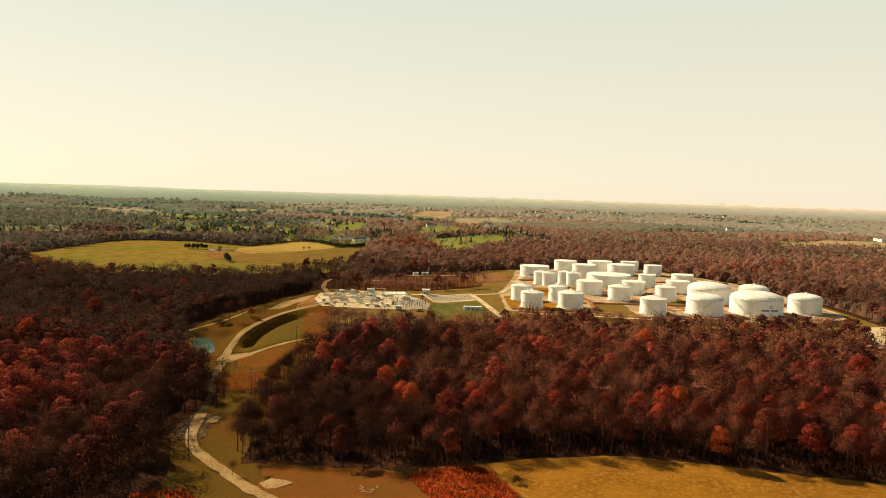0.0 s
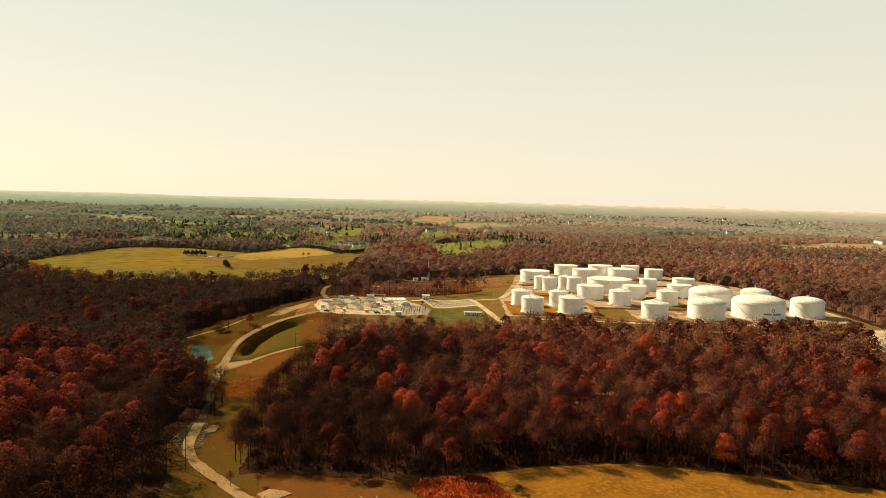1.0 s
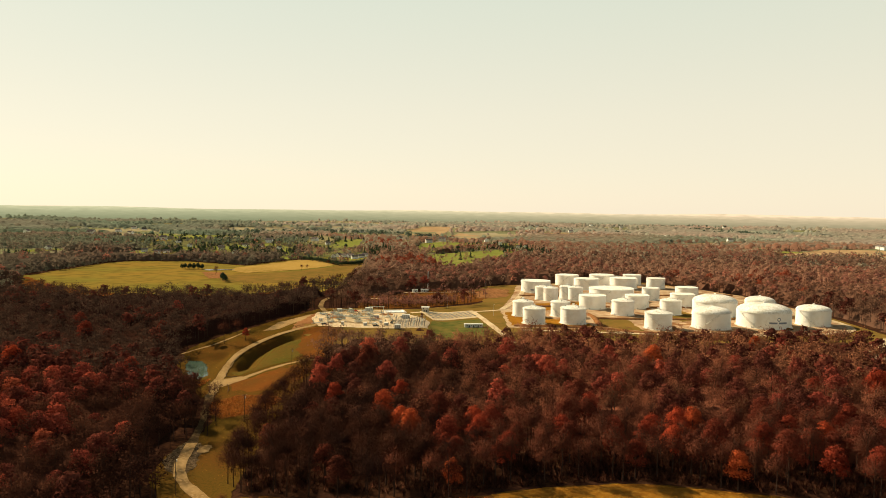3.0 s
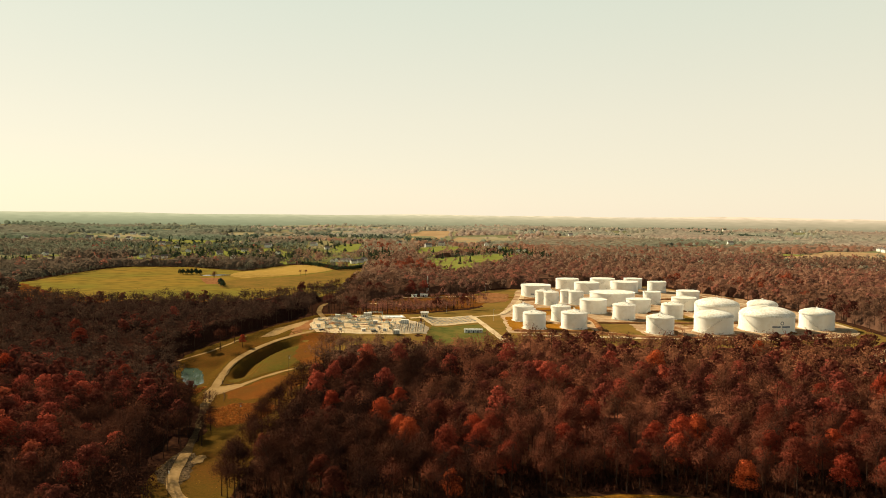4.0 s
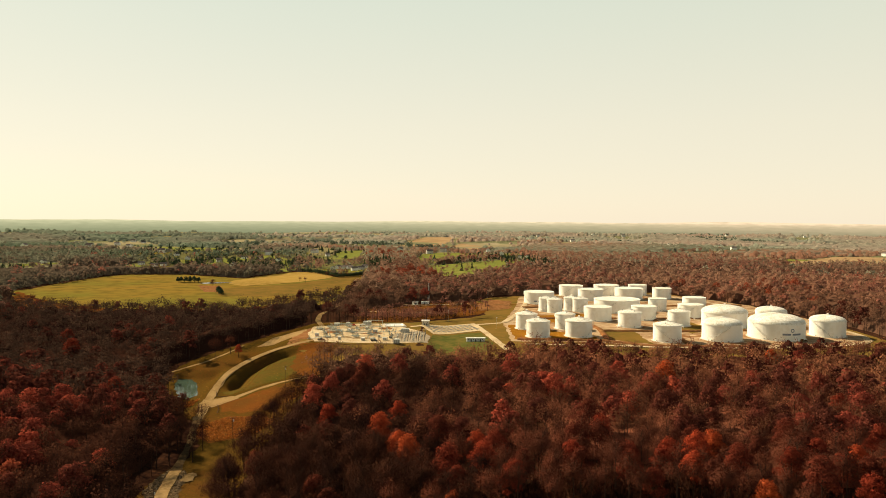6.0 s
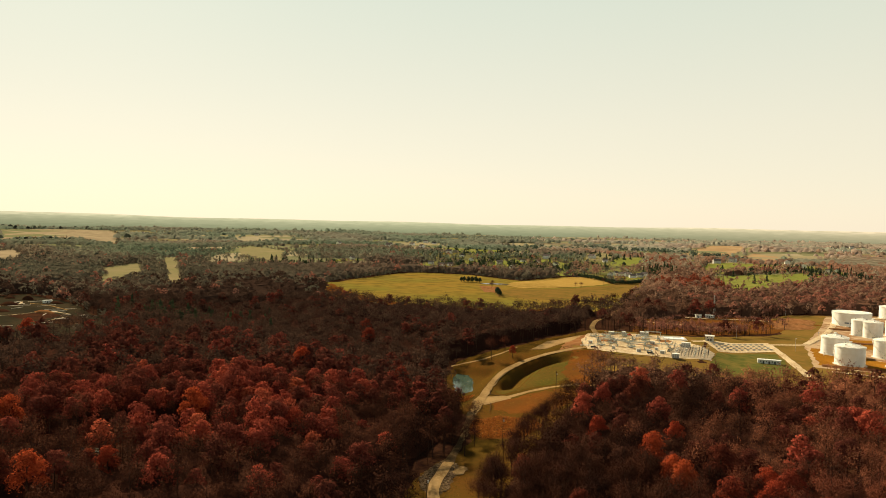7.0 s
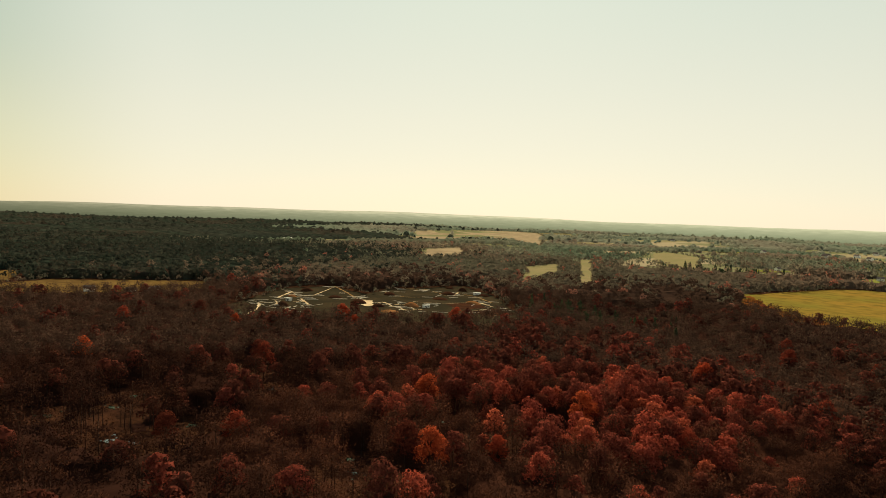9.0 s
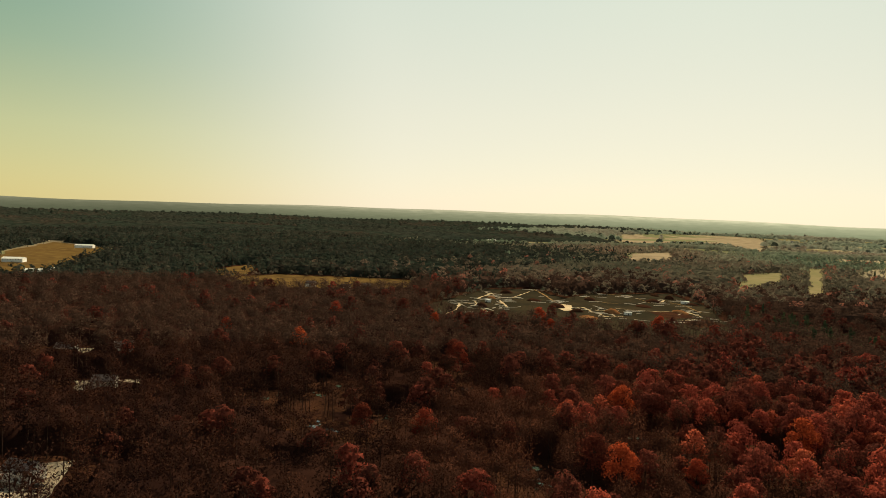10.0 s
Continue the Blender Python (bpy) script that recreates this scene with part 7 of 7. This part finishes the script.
for px, py, tn, pt in ((-290, -8, 30, M["cabinet"]), (-274, 8, 100, M["dark"]), (-270, -10, 60, M["cabinet"]), (-404, -2, 20, M["cabinet"])):
    vehicle(px, py, tn, pt, z=float(land(px, py)) + 0.15)

SITE_WEST = [[(-735, 315), (-726, 328)], [(-745, 338), (-713, 329)], [(-770, 349), (-821, 387)], [(-691, 323), (-674, 325)], [(-833, 382), (-800, 383)], [(-731, 353), (-727, 365)], [(-772, 372), (-777, 390)], [(-753, 371), (-703, 359)],
             [(-775, 395), (-859, 463)], [(-859, 463), (-802, 450), (-742, 435)], [(-640, 262), (-690, 300), (-735, 315)]]
SITE_EAST = [[(-694, 439), (-694, 449), (-658, 439)], [(-788, 498), (-736, 489), (-719, 511)], [(-673, 449), (-670, 466), (-631, 449)], [(-649, 442), (-627, 436), (-628, 457)], [(-812, 539), (-792, 568)], [(-688, 483), (-663, 503), (-656, 553)],
             [(-723, 564), (-749, 589)], [(-728, 583), (-705, 586), (-651, 568)], [(-656, 553), (-622, 548)], [(-598, 497), (-609, 538)], [(-769, 563), (-726, 554)]]
for i, line in enumerate(SITE_WEST + SITE_EAST):
    ribbon("road", line, 1.0 + 0.45 * (i % 4), M["gravel"] if i % 3 else M["lane"], "pale narrow dirt track across the work site", "road", lift=0.35, seed=300 + i, ragged=0.7)
sheet("site_lot", [(-724, 433), (-711, 442), (-673, 423), (-671, 412), (-690, 414)], M["gravel"], "pale stony patch on the work site", "ground", 5, 1.2, lift=0.3, seed=340)
for i, p in enumerate(([(-690, 470), (-664, 498), (-640, 470), (-662, 452)], [(-660, 508), (-655, 545), (-620, 540), (-612, 500)], [(-780, 505), (-740, 495), (-720, 520), (-760, 548)], [(-610, 540), (-598, 500), (-560, 500), (-570, 540)])):
    sheet("site_plot", p, M["litter"] if i % 2 else M["site"], "flat dry grass plot on the work site", "ground", 8, 1.0, lift=0.2, seed=350 + i)

# thin pale strips, added for the fine bright lines of the work site
bm = bmesh.new()
rs = random.Random(61)
knots = [p for line in SITE_WEST + SITE_EAST for p in line]
for i in range(130):
    kx, ky = rs.choice(knots)
    px, py, a, n, w = kx + rs.gauss(0, 11), ky + rs.gauss(0, 11), rs.choice((0.5, 2.0, 1.2)) + rs.gauss(0, 0.3), rs.uniform(3, 11), rs.uniform(0.2, 0.6)
    z = float(land(px, py)) + 0.5
    d, s = Vector((math.cos(a), math.sin(a), 0)), Vector((-math.sin(a), math.cos(a), 0))
    c = Vector((px, py, z))
    lo = [bm.verts.new(c + d * u * n + s * v * w - Vector((0, 0, 0.5))) for u, v in ((-1, -1), (1, -1), (1, 1), (-1, 1))]
    hi = [bm.verts.new(c + d * u * n + s * v * w * 0.8) for u, v in ((-1, -1), (1, -1), (1, 1), (-1, 1))]
    bm.faces.new(hi)
    for k in range(4):
        bm.faces.new((lo[k], lo[(k + 1) % 4], hi[(k + 1) % 4], hi[k]))
tagged(part("site_bright_strips", bm, M["concrete"]), "thin pale strips added for bright fine lines about the work site", "debris", kind="stuff")


def mound(x, y, w, d, h, seed, mat, label):
    rr = np.random.default_rng(seed)
    bm = bmesh.new()
    n, rows = 18, [(1.0, -0.3), (0.85, 0.22), (0.62, 0.6), (0.35, 0.9), (0.12, 1.0)]
    rings = []
    for f, z in rows:
        rings.append([bm.verts.new((math.cos(6.2832 * i / n) * w * f * rr.uniform(0.88, 1.12), math.sin(6.2832 * i / n) * d * f * rr.uniform(0.88, 1.12), h * z * rr.uniform(0.9, 1.1))) for i in range(n)])
    for a, b in zip(rings[:-1], rings[1:]):
        for i in range(n):
            bm.faces.new((a[i], a[(i + 1) % n], b[(i + 1) % n], b[i]))
    bm.faces.new(rings[-1])
    ob = part("mound", bm, mat, smooth_shade=True)
    ob.location = (x, y, float(land(x, y)))
    return tagged(ob, label, "mound", "heaps on the work site")


for i, (px, py) in enumerate([(-776, 368), (-828, 404), (-692, 421), (-669, 423), (-661, 465), (-698, 525), (-769, 608), (-712, 602), (-647, 546), (-756, 496), (-708, 329), (-730, 560), (-620, 420), (-800, 600), (-745, 420)]):
    mound(px + r.uniform(-8, 8), py + r.uniform(-8, 8), r.uniform(6, 16), r.uniform(5, 10), r.uniform(2, 5), 400 + i, M["litter"] if i % 4 else M["earth"], "heap of spoil on the work site")
for px, py, tn in ((-742, 352, 20), (-720, 598, 60), (-640, 470, 80)):
    shed("site_shed", px, py, tn, r.uniform(6, 10), 4, 3, M["cabinet"], "low pale shed on the work site", pitch=0.15)

# ---- planting by hand ----
plant("bare", 1, -122, 388, 0.62, 20, "leafless tree beside the gravel lane", "single trees of the dale")
for i, (px, py) in enumerate([(-126, 299), (-133, 305), (-121, 291), (-140, 314), (-139, 297), (-128, 283), (-131, 368), (-134, 386), (-138, 400), (-142, 414), (-121.5, 372), (-143, 378), (-149, 427), (-125, 396), (-131, 411)]):
    plant("dark", i % 4, px, py, 0.8 + 0.09 * (i % 4), i * 70, "leafless tree crowding the gravel lane, darkened in colour", "trees along the lane")
plant("bare", 2, -176, 573, 0.95, 80, "wide leafless tree above the pond", "single trees of the dale")
plant("bare", 0, -170, 590, 0.8, 130, "leafless tree above the pond", "single trees of the dale")
edge_row = random.Random(71)
for i in range(34):
    py = 302 + 4.1 * i
    px = np.interp(py, (300, 330, 360, 400, 440), (-89, -95, -98, -99, -96)) + edge_row.uniform(0, 9)
    plant("dark", i % 4, px, py, edge_row.uniform(0.65, 0.95), i * 67 % 360, "leafless tree at the wood's edge above the dale, darkened in colour", "trees along the dale")
plant("bare", 3, -72, 276, 0.38, 10, "small leafless tree beside the lane", "single trees of the dale")
plant("bare", 1, -84, 279, 0.42, 100, "small leafless tree beside the lane", "single trees of the dale")
plant("oak", 1, -160, 578, 0.6, 10, "small dark tree beside the lane bend", "single trees of the dale")

CON = [leafy(70 + s, 12.5 + s, 5.0, 260, 1.1, limbs=0, sides=4, lobes=12, foot=0.05) for s in range(3)]
rr = np.random.default_rng(77)
needle = [(mesh_tri("trunk", *w[:2], [M["bark"]]), mesh_tri("crown", *l[:2], [M["needle"]], normals=l[2])) for w, l in CON]
single["conifer"] = needle
for i in range(11):
    plant("conifer", i % 3, -428 + i * 3.4 + rr.uniform(-1, 1), 1150 + (i % 2) * 6, rr.uniform(0.7, 0.95), i * 40, "dark evergreen in a clump on the pasture", "evergreen clump")
for i in range(5):
    plant("conifer", i % 3, -318 + i * 5, 1012 - i * 12, 0.75 + 0.1 * (i % 3), i * 60, "dark bushy tree on the pasture", "pasture trees")
hx = np.concatenate([np.linspace(195, 262, 26), rr.uniform(-640, -330, 190), rr.uniform(-560, -470, 130), rr.uniform(120, 220, 40), rr.uniform(-60, 190, 16), rr.uniform(-1000, -200, 220)])
hy = np.concatenate([np.linspace(1690, 1610, 26), rr.uniform(1420, 1750, 190), rr.uniform(540, 650, 130), rr.uniform(1850, 1990, 40), rr.uniform(1420, 1950, 16), rr.uniform(1600, 2500, 220)])
def home_clear(x, y):
    """Ground kept open before the houses."""
    ok = np.ones(x.shape, bool)
    for px, py in HOMES:
        far = math.hypot(px, py)
        along, aside = ((px - x) * px + (py - y) * py) / far, ((px - x) * py - (py - y) * px) / far
        ok &= ~((np.abs(aside) < 12 + far * 0.004) & (along > -12) & (along < 60 + 0.05 * far))
    return ok


k = home_clear(hx, hy) | (np.arange(hx.size) < 26)
hx, hy = hx[k], hy[k]
woods("evergreens", "dark evergreens in hedges and groves", hx + rr.normal(0, 2, hx.size), hy + rr.normal(0, 2, hx.size), [leafy(75, 13, 5.0, 60, 2.1, limbs=0, sides=3, foot=0.05), leafy(76, 11, 5.6, 60, 2.1, limbs=0, sides=3, foot=0.05), conifer(77, 15, 5.2, 70, 2.0)], [M["bark"], M["needle"]], ANY_TINT, SIZE)
ex, ey = [], []
HEDGE = [(-290, 1415), (-275, 1403), (-247, 1364), (-219, 1327), (-188, 1270), (-165, 1286), (-141, 1349)]
for a, b in zip(HEDGE[:-1], HEDGE[1:]):
    k = int(math.hypot(b[0] - a[0], b[1] - a[1]) / 2.6)
    for i in range(k):
        ex.append(a[0] + (b[0] - a[0]) * i / k + rr.normal(0, 0.8))
        ey.append(a[1] + (b[1] - a[1]) * i / k + rr.normal(0, 1.5))
woods("evergreen_hedge", "tall dark clipped evergreen hedge beside the stubble field", np.array(ex), np.array(ey), [leafy(175 + s, 8.5, 3.6, 70, 1.2, limbs=0, sides=3, lobes=8, foot=0.02) for s in range(3)], [M["bark"], M["needle"]], ANY_TINT, lambda r, n: r.uniform(0.9, 1.15, n))
# groves: place, number of trees, spread
ex, ey = [], []
for gx_, gy_, n_, w_ in ((-18, 1794, 2, 5), (8, 1778, 5, 9), (29, 1762, 6, 10), (51, 1794, 5, 10), (76, 1854, 6, 10), (102, 1919, 7, 12), (130, 1930, 6, 10), (206, 1685, 8, 16), (221, 1648, 12, 16), (240, 1605, 14, 14), (246, 1890, 12, 22), (180, 1766, 5, 10),
                         (-157, 1566, 10, 14), (-146, 1611, 16, 16), (-130, 1637, 12, 14), (-150, 1740, 12, 16), (-840, 1260, 60, 60), (-545, 600, 26, 22), (-505, 560, 26, 22), (-470, 620, 20, 26)):
    ex += list(gx_ + rr.normal(0, w_, n_))
    ey += list(gy_ + rr.normal(0, w_, n_))
woods("evergreens", "dark evergreens in groves round the lawns", np.array(ex), np.array(ey), [conifer(180 + s, 15 + 2 * s, 4.6, 110, 1.5) for s in range(3)] + [leafy(184, 13, 5.0, 90, 1.6, limbs=0, sides=3, foot=0.05)], [M["bark"], M["needle"]], ANY_TINT, UNEVEN)
ex, ey = [], []
for gx_, gy_, n_, w_ in ((1491, 3789, 40, 60), (1479, 3539, 36, 60), (1544, 3428, 40, 50), (1080, 4400, 40, 70), (1330, 4480, 50, 80), (1560, 4400, 50, 90), (-60, 2480, 24, 40), (-230, 2700, 30, 60), (-420, 2800, 40, 80), (520, 3700, 40, 80), (850, 3300, 30, 60), (-700, 2650, 40, 70)):
    ex += list(gx_ + rr.normal(0, w_, n_))
    ey += list(gy_ + rr.normal(0, w_, n_))
woods("far_evergreens", "evergreen groves far off, paled blue-green in colour for haze", np.array(ex), np.array(ey), lifted([leafy(190 + s, 19, 9.0, 34, 3.0, limbs=0, sides=3, foot=0.05) for s in range(3)]), [M["bark"], M["hazed_needle"]], ANY_TINT, UNEVEN)
ex, ey = [], []
for gx_, gy_, n_, w_ in ((-180, 1930, 10, 18), (-150, 2030, 10, 20), (-110, 1850, 8, 18), (-94, 1240, 8, 16), (-70, 1300, 10, 18), (-50, 1250, 9, 18), (-33, 1208, 7, 14), (-64, 1341, 8, 18), (330, 1060, 6, 20), (420, 1010, 7, 22), (440, 900, 6, 18), (505, 1100, 7, 24), (470, 980, 6, 20)):
    ex += list(gx_ + rr.normal(0, w_, n_))
    ey += list(gy_ + rr.normal(0, w_, n_))
ex, ey = np.array(ex), np.array(ey)
k = wooded(ex, ey)
woods("rust_oaks", "rust-red oaks standing out of the brown woods", ex[k], ey[k], [leafy(195 + s, 19, 7.4, 130, 1.3, limbs=0, sides=3, lobes=10, foot=0.2) for s in range(3)], [M["bark"], M["rust_bright"]], ANY_TINT, UNEVEN)
vx, vy = rr.uniform(-880, -130, 900), rr.uniform(1400, 2280, 900)
lx, ly = rr.uniform(-80, 250, 420), rr.uniform(1200, 2300, 420)
k = (inside(lx, ly, LAWNS[0]) | inside(lx, ly, LAWNS[1])) & ((np.sin(ly / 46 + 1.2 * np.sin(lx / 60)) > 0.3) | (rr.random(420) < 0.12)) & home_clear(lx, ly)
woods("lawn_trees", "small bare and brown trees about the lawns", lx[k], ly[k], [leafy(205 + s, 9 + s, 4.2, 40, 1.3, limbs=0, sides=3, lobes=6, foot=0.1) for s in range(3)], [M["bark"], M["hazed_pale_twig"]], ANY_TINT, UNEVEN)
k = inside(vx, vy, VILLAGE) & home_clear(vx, vy)
woods("village_trees", "small bare and brown garden trees among houses", vx[k], vy[k], [leafy(105 + s, 9 + s, 4.5, 22, 1.7, limbs=0, sides=3, lobes=6, foot=0.1) for s in range(3)], [M["bark"], M["hazed_grey_twig"]], ANY_TINT, lambda r, n: r.uniform(0.5, 1.2, n))
ex, ey = [], []
for a, b in zip(WORKS[2:14], WORKS[3:15]):
    k = max(1, int(math.hypot(b[0] - a[0], b[1] - a[1]) / 4.5))
    for i in range(k):
        ex.append(a[0] + (b[0] - a[0]) * i / k + rr.normal(0, 1.5))
        ey.append(a[1] + (b[1] - a[1]) * i / k - 4 + rr.normal(0, 3))
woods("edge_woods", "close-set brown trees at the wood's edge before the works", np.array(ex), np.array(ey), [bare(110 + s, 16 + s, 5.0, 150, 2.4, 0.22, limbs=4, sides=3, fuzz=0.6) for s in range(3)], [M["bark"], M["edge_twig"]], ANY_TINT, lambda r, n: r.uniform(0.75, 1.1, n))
# hedge of thin trees along the near edge of the pasture
ex, ey = [], []
for a, b in zip(MEADOW[:8], MEADOW[1:9]):
    k = int(math.hypot(b[0] - a[0], b[1] - a[1]) / 7)
    for i in range(k):
        ex.append(a[0] + (b[0] - a[0]) * i / k + rr.normal(0, 3))
        ey.append(a[1] + (b[1] - a[1]) * i / k + 14 + rr.normal(0, 7))
woods("hedge_trees", "thin leafless trees along the pasture's edge", np.array(ex), np.array(ey), [bare(80 + s, 15 + s, 4.0, 70, 3.6, 0.4, limbs=4, sides=3) for s in range(3)], [M["bark"], M["twig"]], ANY_TINT, lambda r, n: r.uniform(0.5, 1.1, n))

# low scrub behind the station, and thin trees on the pasture
bx2, by2 = rr.uniform(-90, 60, 1500), rr.uniform(735, 905, 1500)
back_track, _ = line_distance(bx2, by2, [(-92, 818), (-57, 819), (-34, 806), (-12, 812)])
k = inside(bx2, by2, BACK) & (back_track > 6) & ((by2 < 800) | (rr.random(1500) < 0.12))
woods("scrub_trees", "low rusty-brown scrub trees behind the station", bx2[k], by2[k], [bare(120 + s, 7.5 + s, 3.0, 60, 1.6, 0.22, limbs=2, sides=3, fuzz=0.55) for s in range(3)], [M["bark"], M["rust"]], ANY_TINT, lambda r, n: r.uniform(0.5, 1.15, n))
for i, (px, py) in enumerate([(-232, 1155), (-224, 1158), (-202, 1235), (-193, 1237), (-134, 1186), (-352, 1092), (-346, 1070)]):
    plant("bare", i % 4, px, py, 0.55 + 0.08 * (i % 3), i * 50, "small leafless tree standing on the pasture", "pasture trees")
# brush along the edges of the clearings
ex, ey = [], []
for poly, keep in ((MEADOW, 0.6), (STRIP, 0.5), (SITE, 0.5), *((p, 0.6) for p in LAWNS), (FAR_FIELD, 0.4), *((p, 0.5) for p in PATCHES[:5])):
    for a, b in zip(poly, poly[1:]):
        k = max(1, int(math.hypot(b[0] - a[0], b[1] - a[1]) / 5))
        for i in range(k):
            if rr.random() < keep:
                ex.append(a[0] + (b[0] - a[0]) * i / k + rr.normal(0, 2.5))
                ey.append(a[1] + (b[1] - a[1]) * i / k + 3 + rr.normal(0, 2.5))
woods("edge_brush", "grey-brown brush along field and wood edges", np.array(ex), np.array(ey), [leafy(95 + s, 8 + s, 4.6, 26, 1.5, limbs=0, sides=3, lobes=6, foot=0.02) for s in range(3)], [M["bark"], M["hazed_grey_twig"]], ANY_TINT, lambda r, n: r.uniform(0.5, 1.2, n))

# shrubs and tufts
def tufts(name, label, poly, count, mat, size, high, seed, category):
    q = np.random.default_rng(seed)
    xs, ys = [p[0] for p in poly], [p[1] for p in poly]
    x, y = q.uniform(min(xs), max(xs), count * 3), q.uniform(min(ys), max(ys), count * 3)
    k = np.where(inside(x, y, poly))[0][:count]
    x, y = x[k], y[k]
    c = np.stack([x, y, land(x, y) + 0.15], 1)
    each = 7
    c = np.repeat(c, each, 0)
    up = np.stack([q.normal(0, 0.5, len(c)), q.normal(0, 0.5, len(c)), np.full(len(c), 1.0)], 1)
    up /= np.linalg.norm(up, axis=1, keepdims=True)
    start = c + np.stack([q.normal(0, size * 0.4, len(c)), q.normal(0, size * 0.4, len(c)), np.zeros(len(c))], 1)
    v, t, nv = twigs(q, start, up, high, size * 0.5)
    return tagged(new(name, mesh_tri(name, v, t, [mat], normals=nv, tint=np.repeat(np.repeat(q.random(len(k)), each), 3))), label, category, kind="stuff")


tufts("red_shrubs", "dense low shrubs with bright red leaves", [(-11, 258), (0, 263), (18, 264), (24, 252), (30, 236), (40, 190), (0, 190), (-2, 239)], 3600, M["shrub"], 1.1, 1.3, 501, "shrubs")
tufts("red_shrubs", "low red shrubs left of the lane", [(-118, 262), (-100, 268), (-84, 248), (-80, 225), (-112, 225)], 700, M["shrub"], 1.2, 1.4, 502, "shrubs")
tufts("scrub", "orange-brown scrub beside the track", [(-139, 432), (-128, 444), (-104, 438), (-94, 424), (-100, 406), (-122, 402), (-134, 412)], 1600, M["scrub"], 0.9, 0.9, 503, "scrub")
tufts("scrub", "rusty scrub under the pond bank", [(-166, 482), (-158, 486), (-158, 470), (-168, 468)], 160, M["scrub"], 1.0, 1.2, 504, "scrub")
tufts("grass_tufts", "dry golden grass tufts", [(24, 264), (41, 271), (76, 275), (108, 270), (138, 261), (171, 255), (250, 240), (250, 190), (36, 190)], 7000, M["tuft"], 0.5, 0.45, 505, "grass")
tufts("grass_tufts", "dry brown grass tufts", DALE, 1100, M["tuft"], 0.4, 0.35, 506, "grass")
tufts("undergrowth", "brown brush under the first trees of the wood", [(-86, 297), (-60, 287), (0, 266), (20, 271), (76, 281), (138, 268), (200, 256), (230, 262), (230, 300), (100, 318), (0, 318), (-80, 345)], 3600, M["twig"], 0.6, 3.2, 507, "brush")
tufts("undergrowth", "brown brush at the wood's edge before the tanks", [(-70, 506), (0, 496), (50, 518), (111, 536), (180, 518), (274, 533), (340, 545), (340, 525), (180, 500), (60, 505), (0, 480), (-70, 490)], 900, M["twig_mid"], 0.8, 3.4, 508, "brush")
bush = thing("bush", 30, 248)
wv, lv = leafy(90, 3.4, 2.2, 260, 0.3, limbs=6, sides=4, base=0.1)
for nm, arr, mt in (("stem", wv, M["bark"]), ("twig_crown", lv, M["twig_ob"])):
    c = new(nm, mesh_tri(nm, *arr[:2], [mt]))
    c.parent = bush
tagged(bush, "lone dark round bush in the golden field", "bush")

# riprap along the lane, stone by stone
q = np.random.default_rng(55)
stones = []
for k in range(4):
    bm = bmesh.new()
    bmesh.ops.create_icosphere(bm, subdivisions=1, radius=0.75)
    for v in bm.verts:
        v.co *= q.uniform(0.7, 1.2)
        v.co.z *= 0.6
    me = bpy.data.meshes.new("stone")
    bm.to_mesh(me)
    bm.free()
    me.materials.append(M["rock"])
    stones.append(me)
riprap = thing("riprap", -124, 350, 0)
riprap.location = (0, 0, 0)
tagged(riprap, "bed of grey riprap stones along the lane", "riprap")
n = 0
while n < 260:
    px, py = q.uniform(-131, -111), q.uniform(317, 369)
    if inside(np.array(px), np.array(py), STONY) and line_distance(np.array(px), np.array(py), LOW_LANE)[0] > 3.4:
        c = new("stone", stones[n % 4])
        c.parent = riprap
        c.matrix_basis = pose(px, py, float(land(px, py)) + 0.15, 0, 0, q.uniform(0, 360)) @ Matrix.Scale(q.uniform(0.5, 1.3), 4)
        n += 1
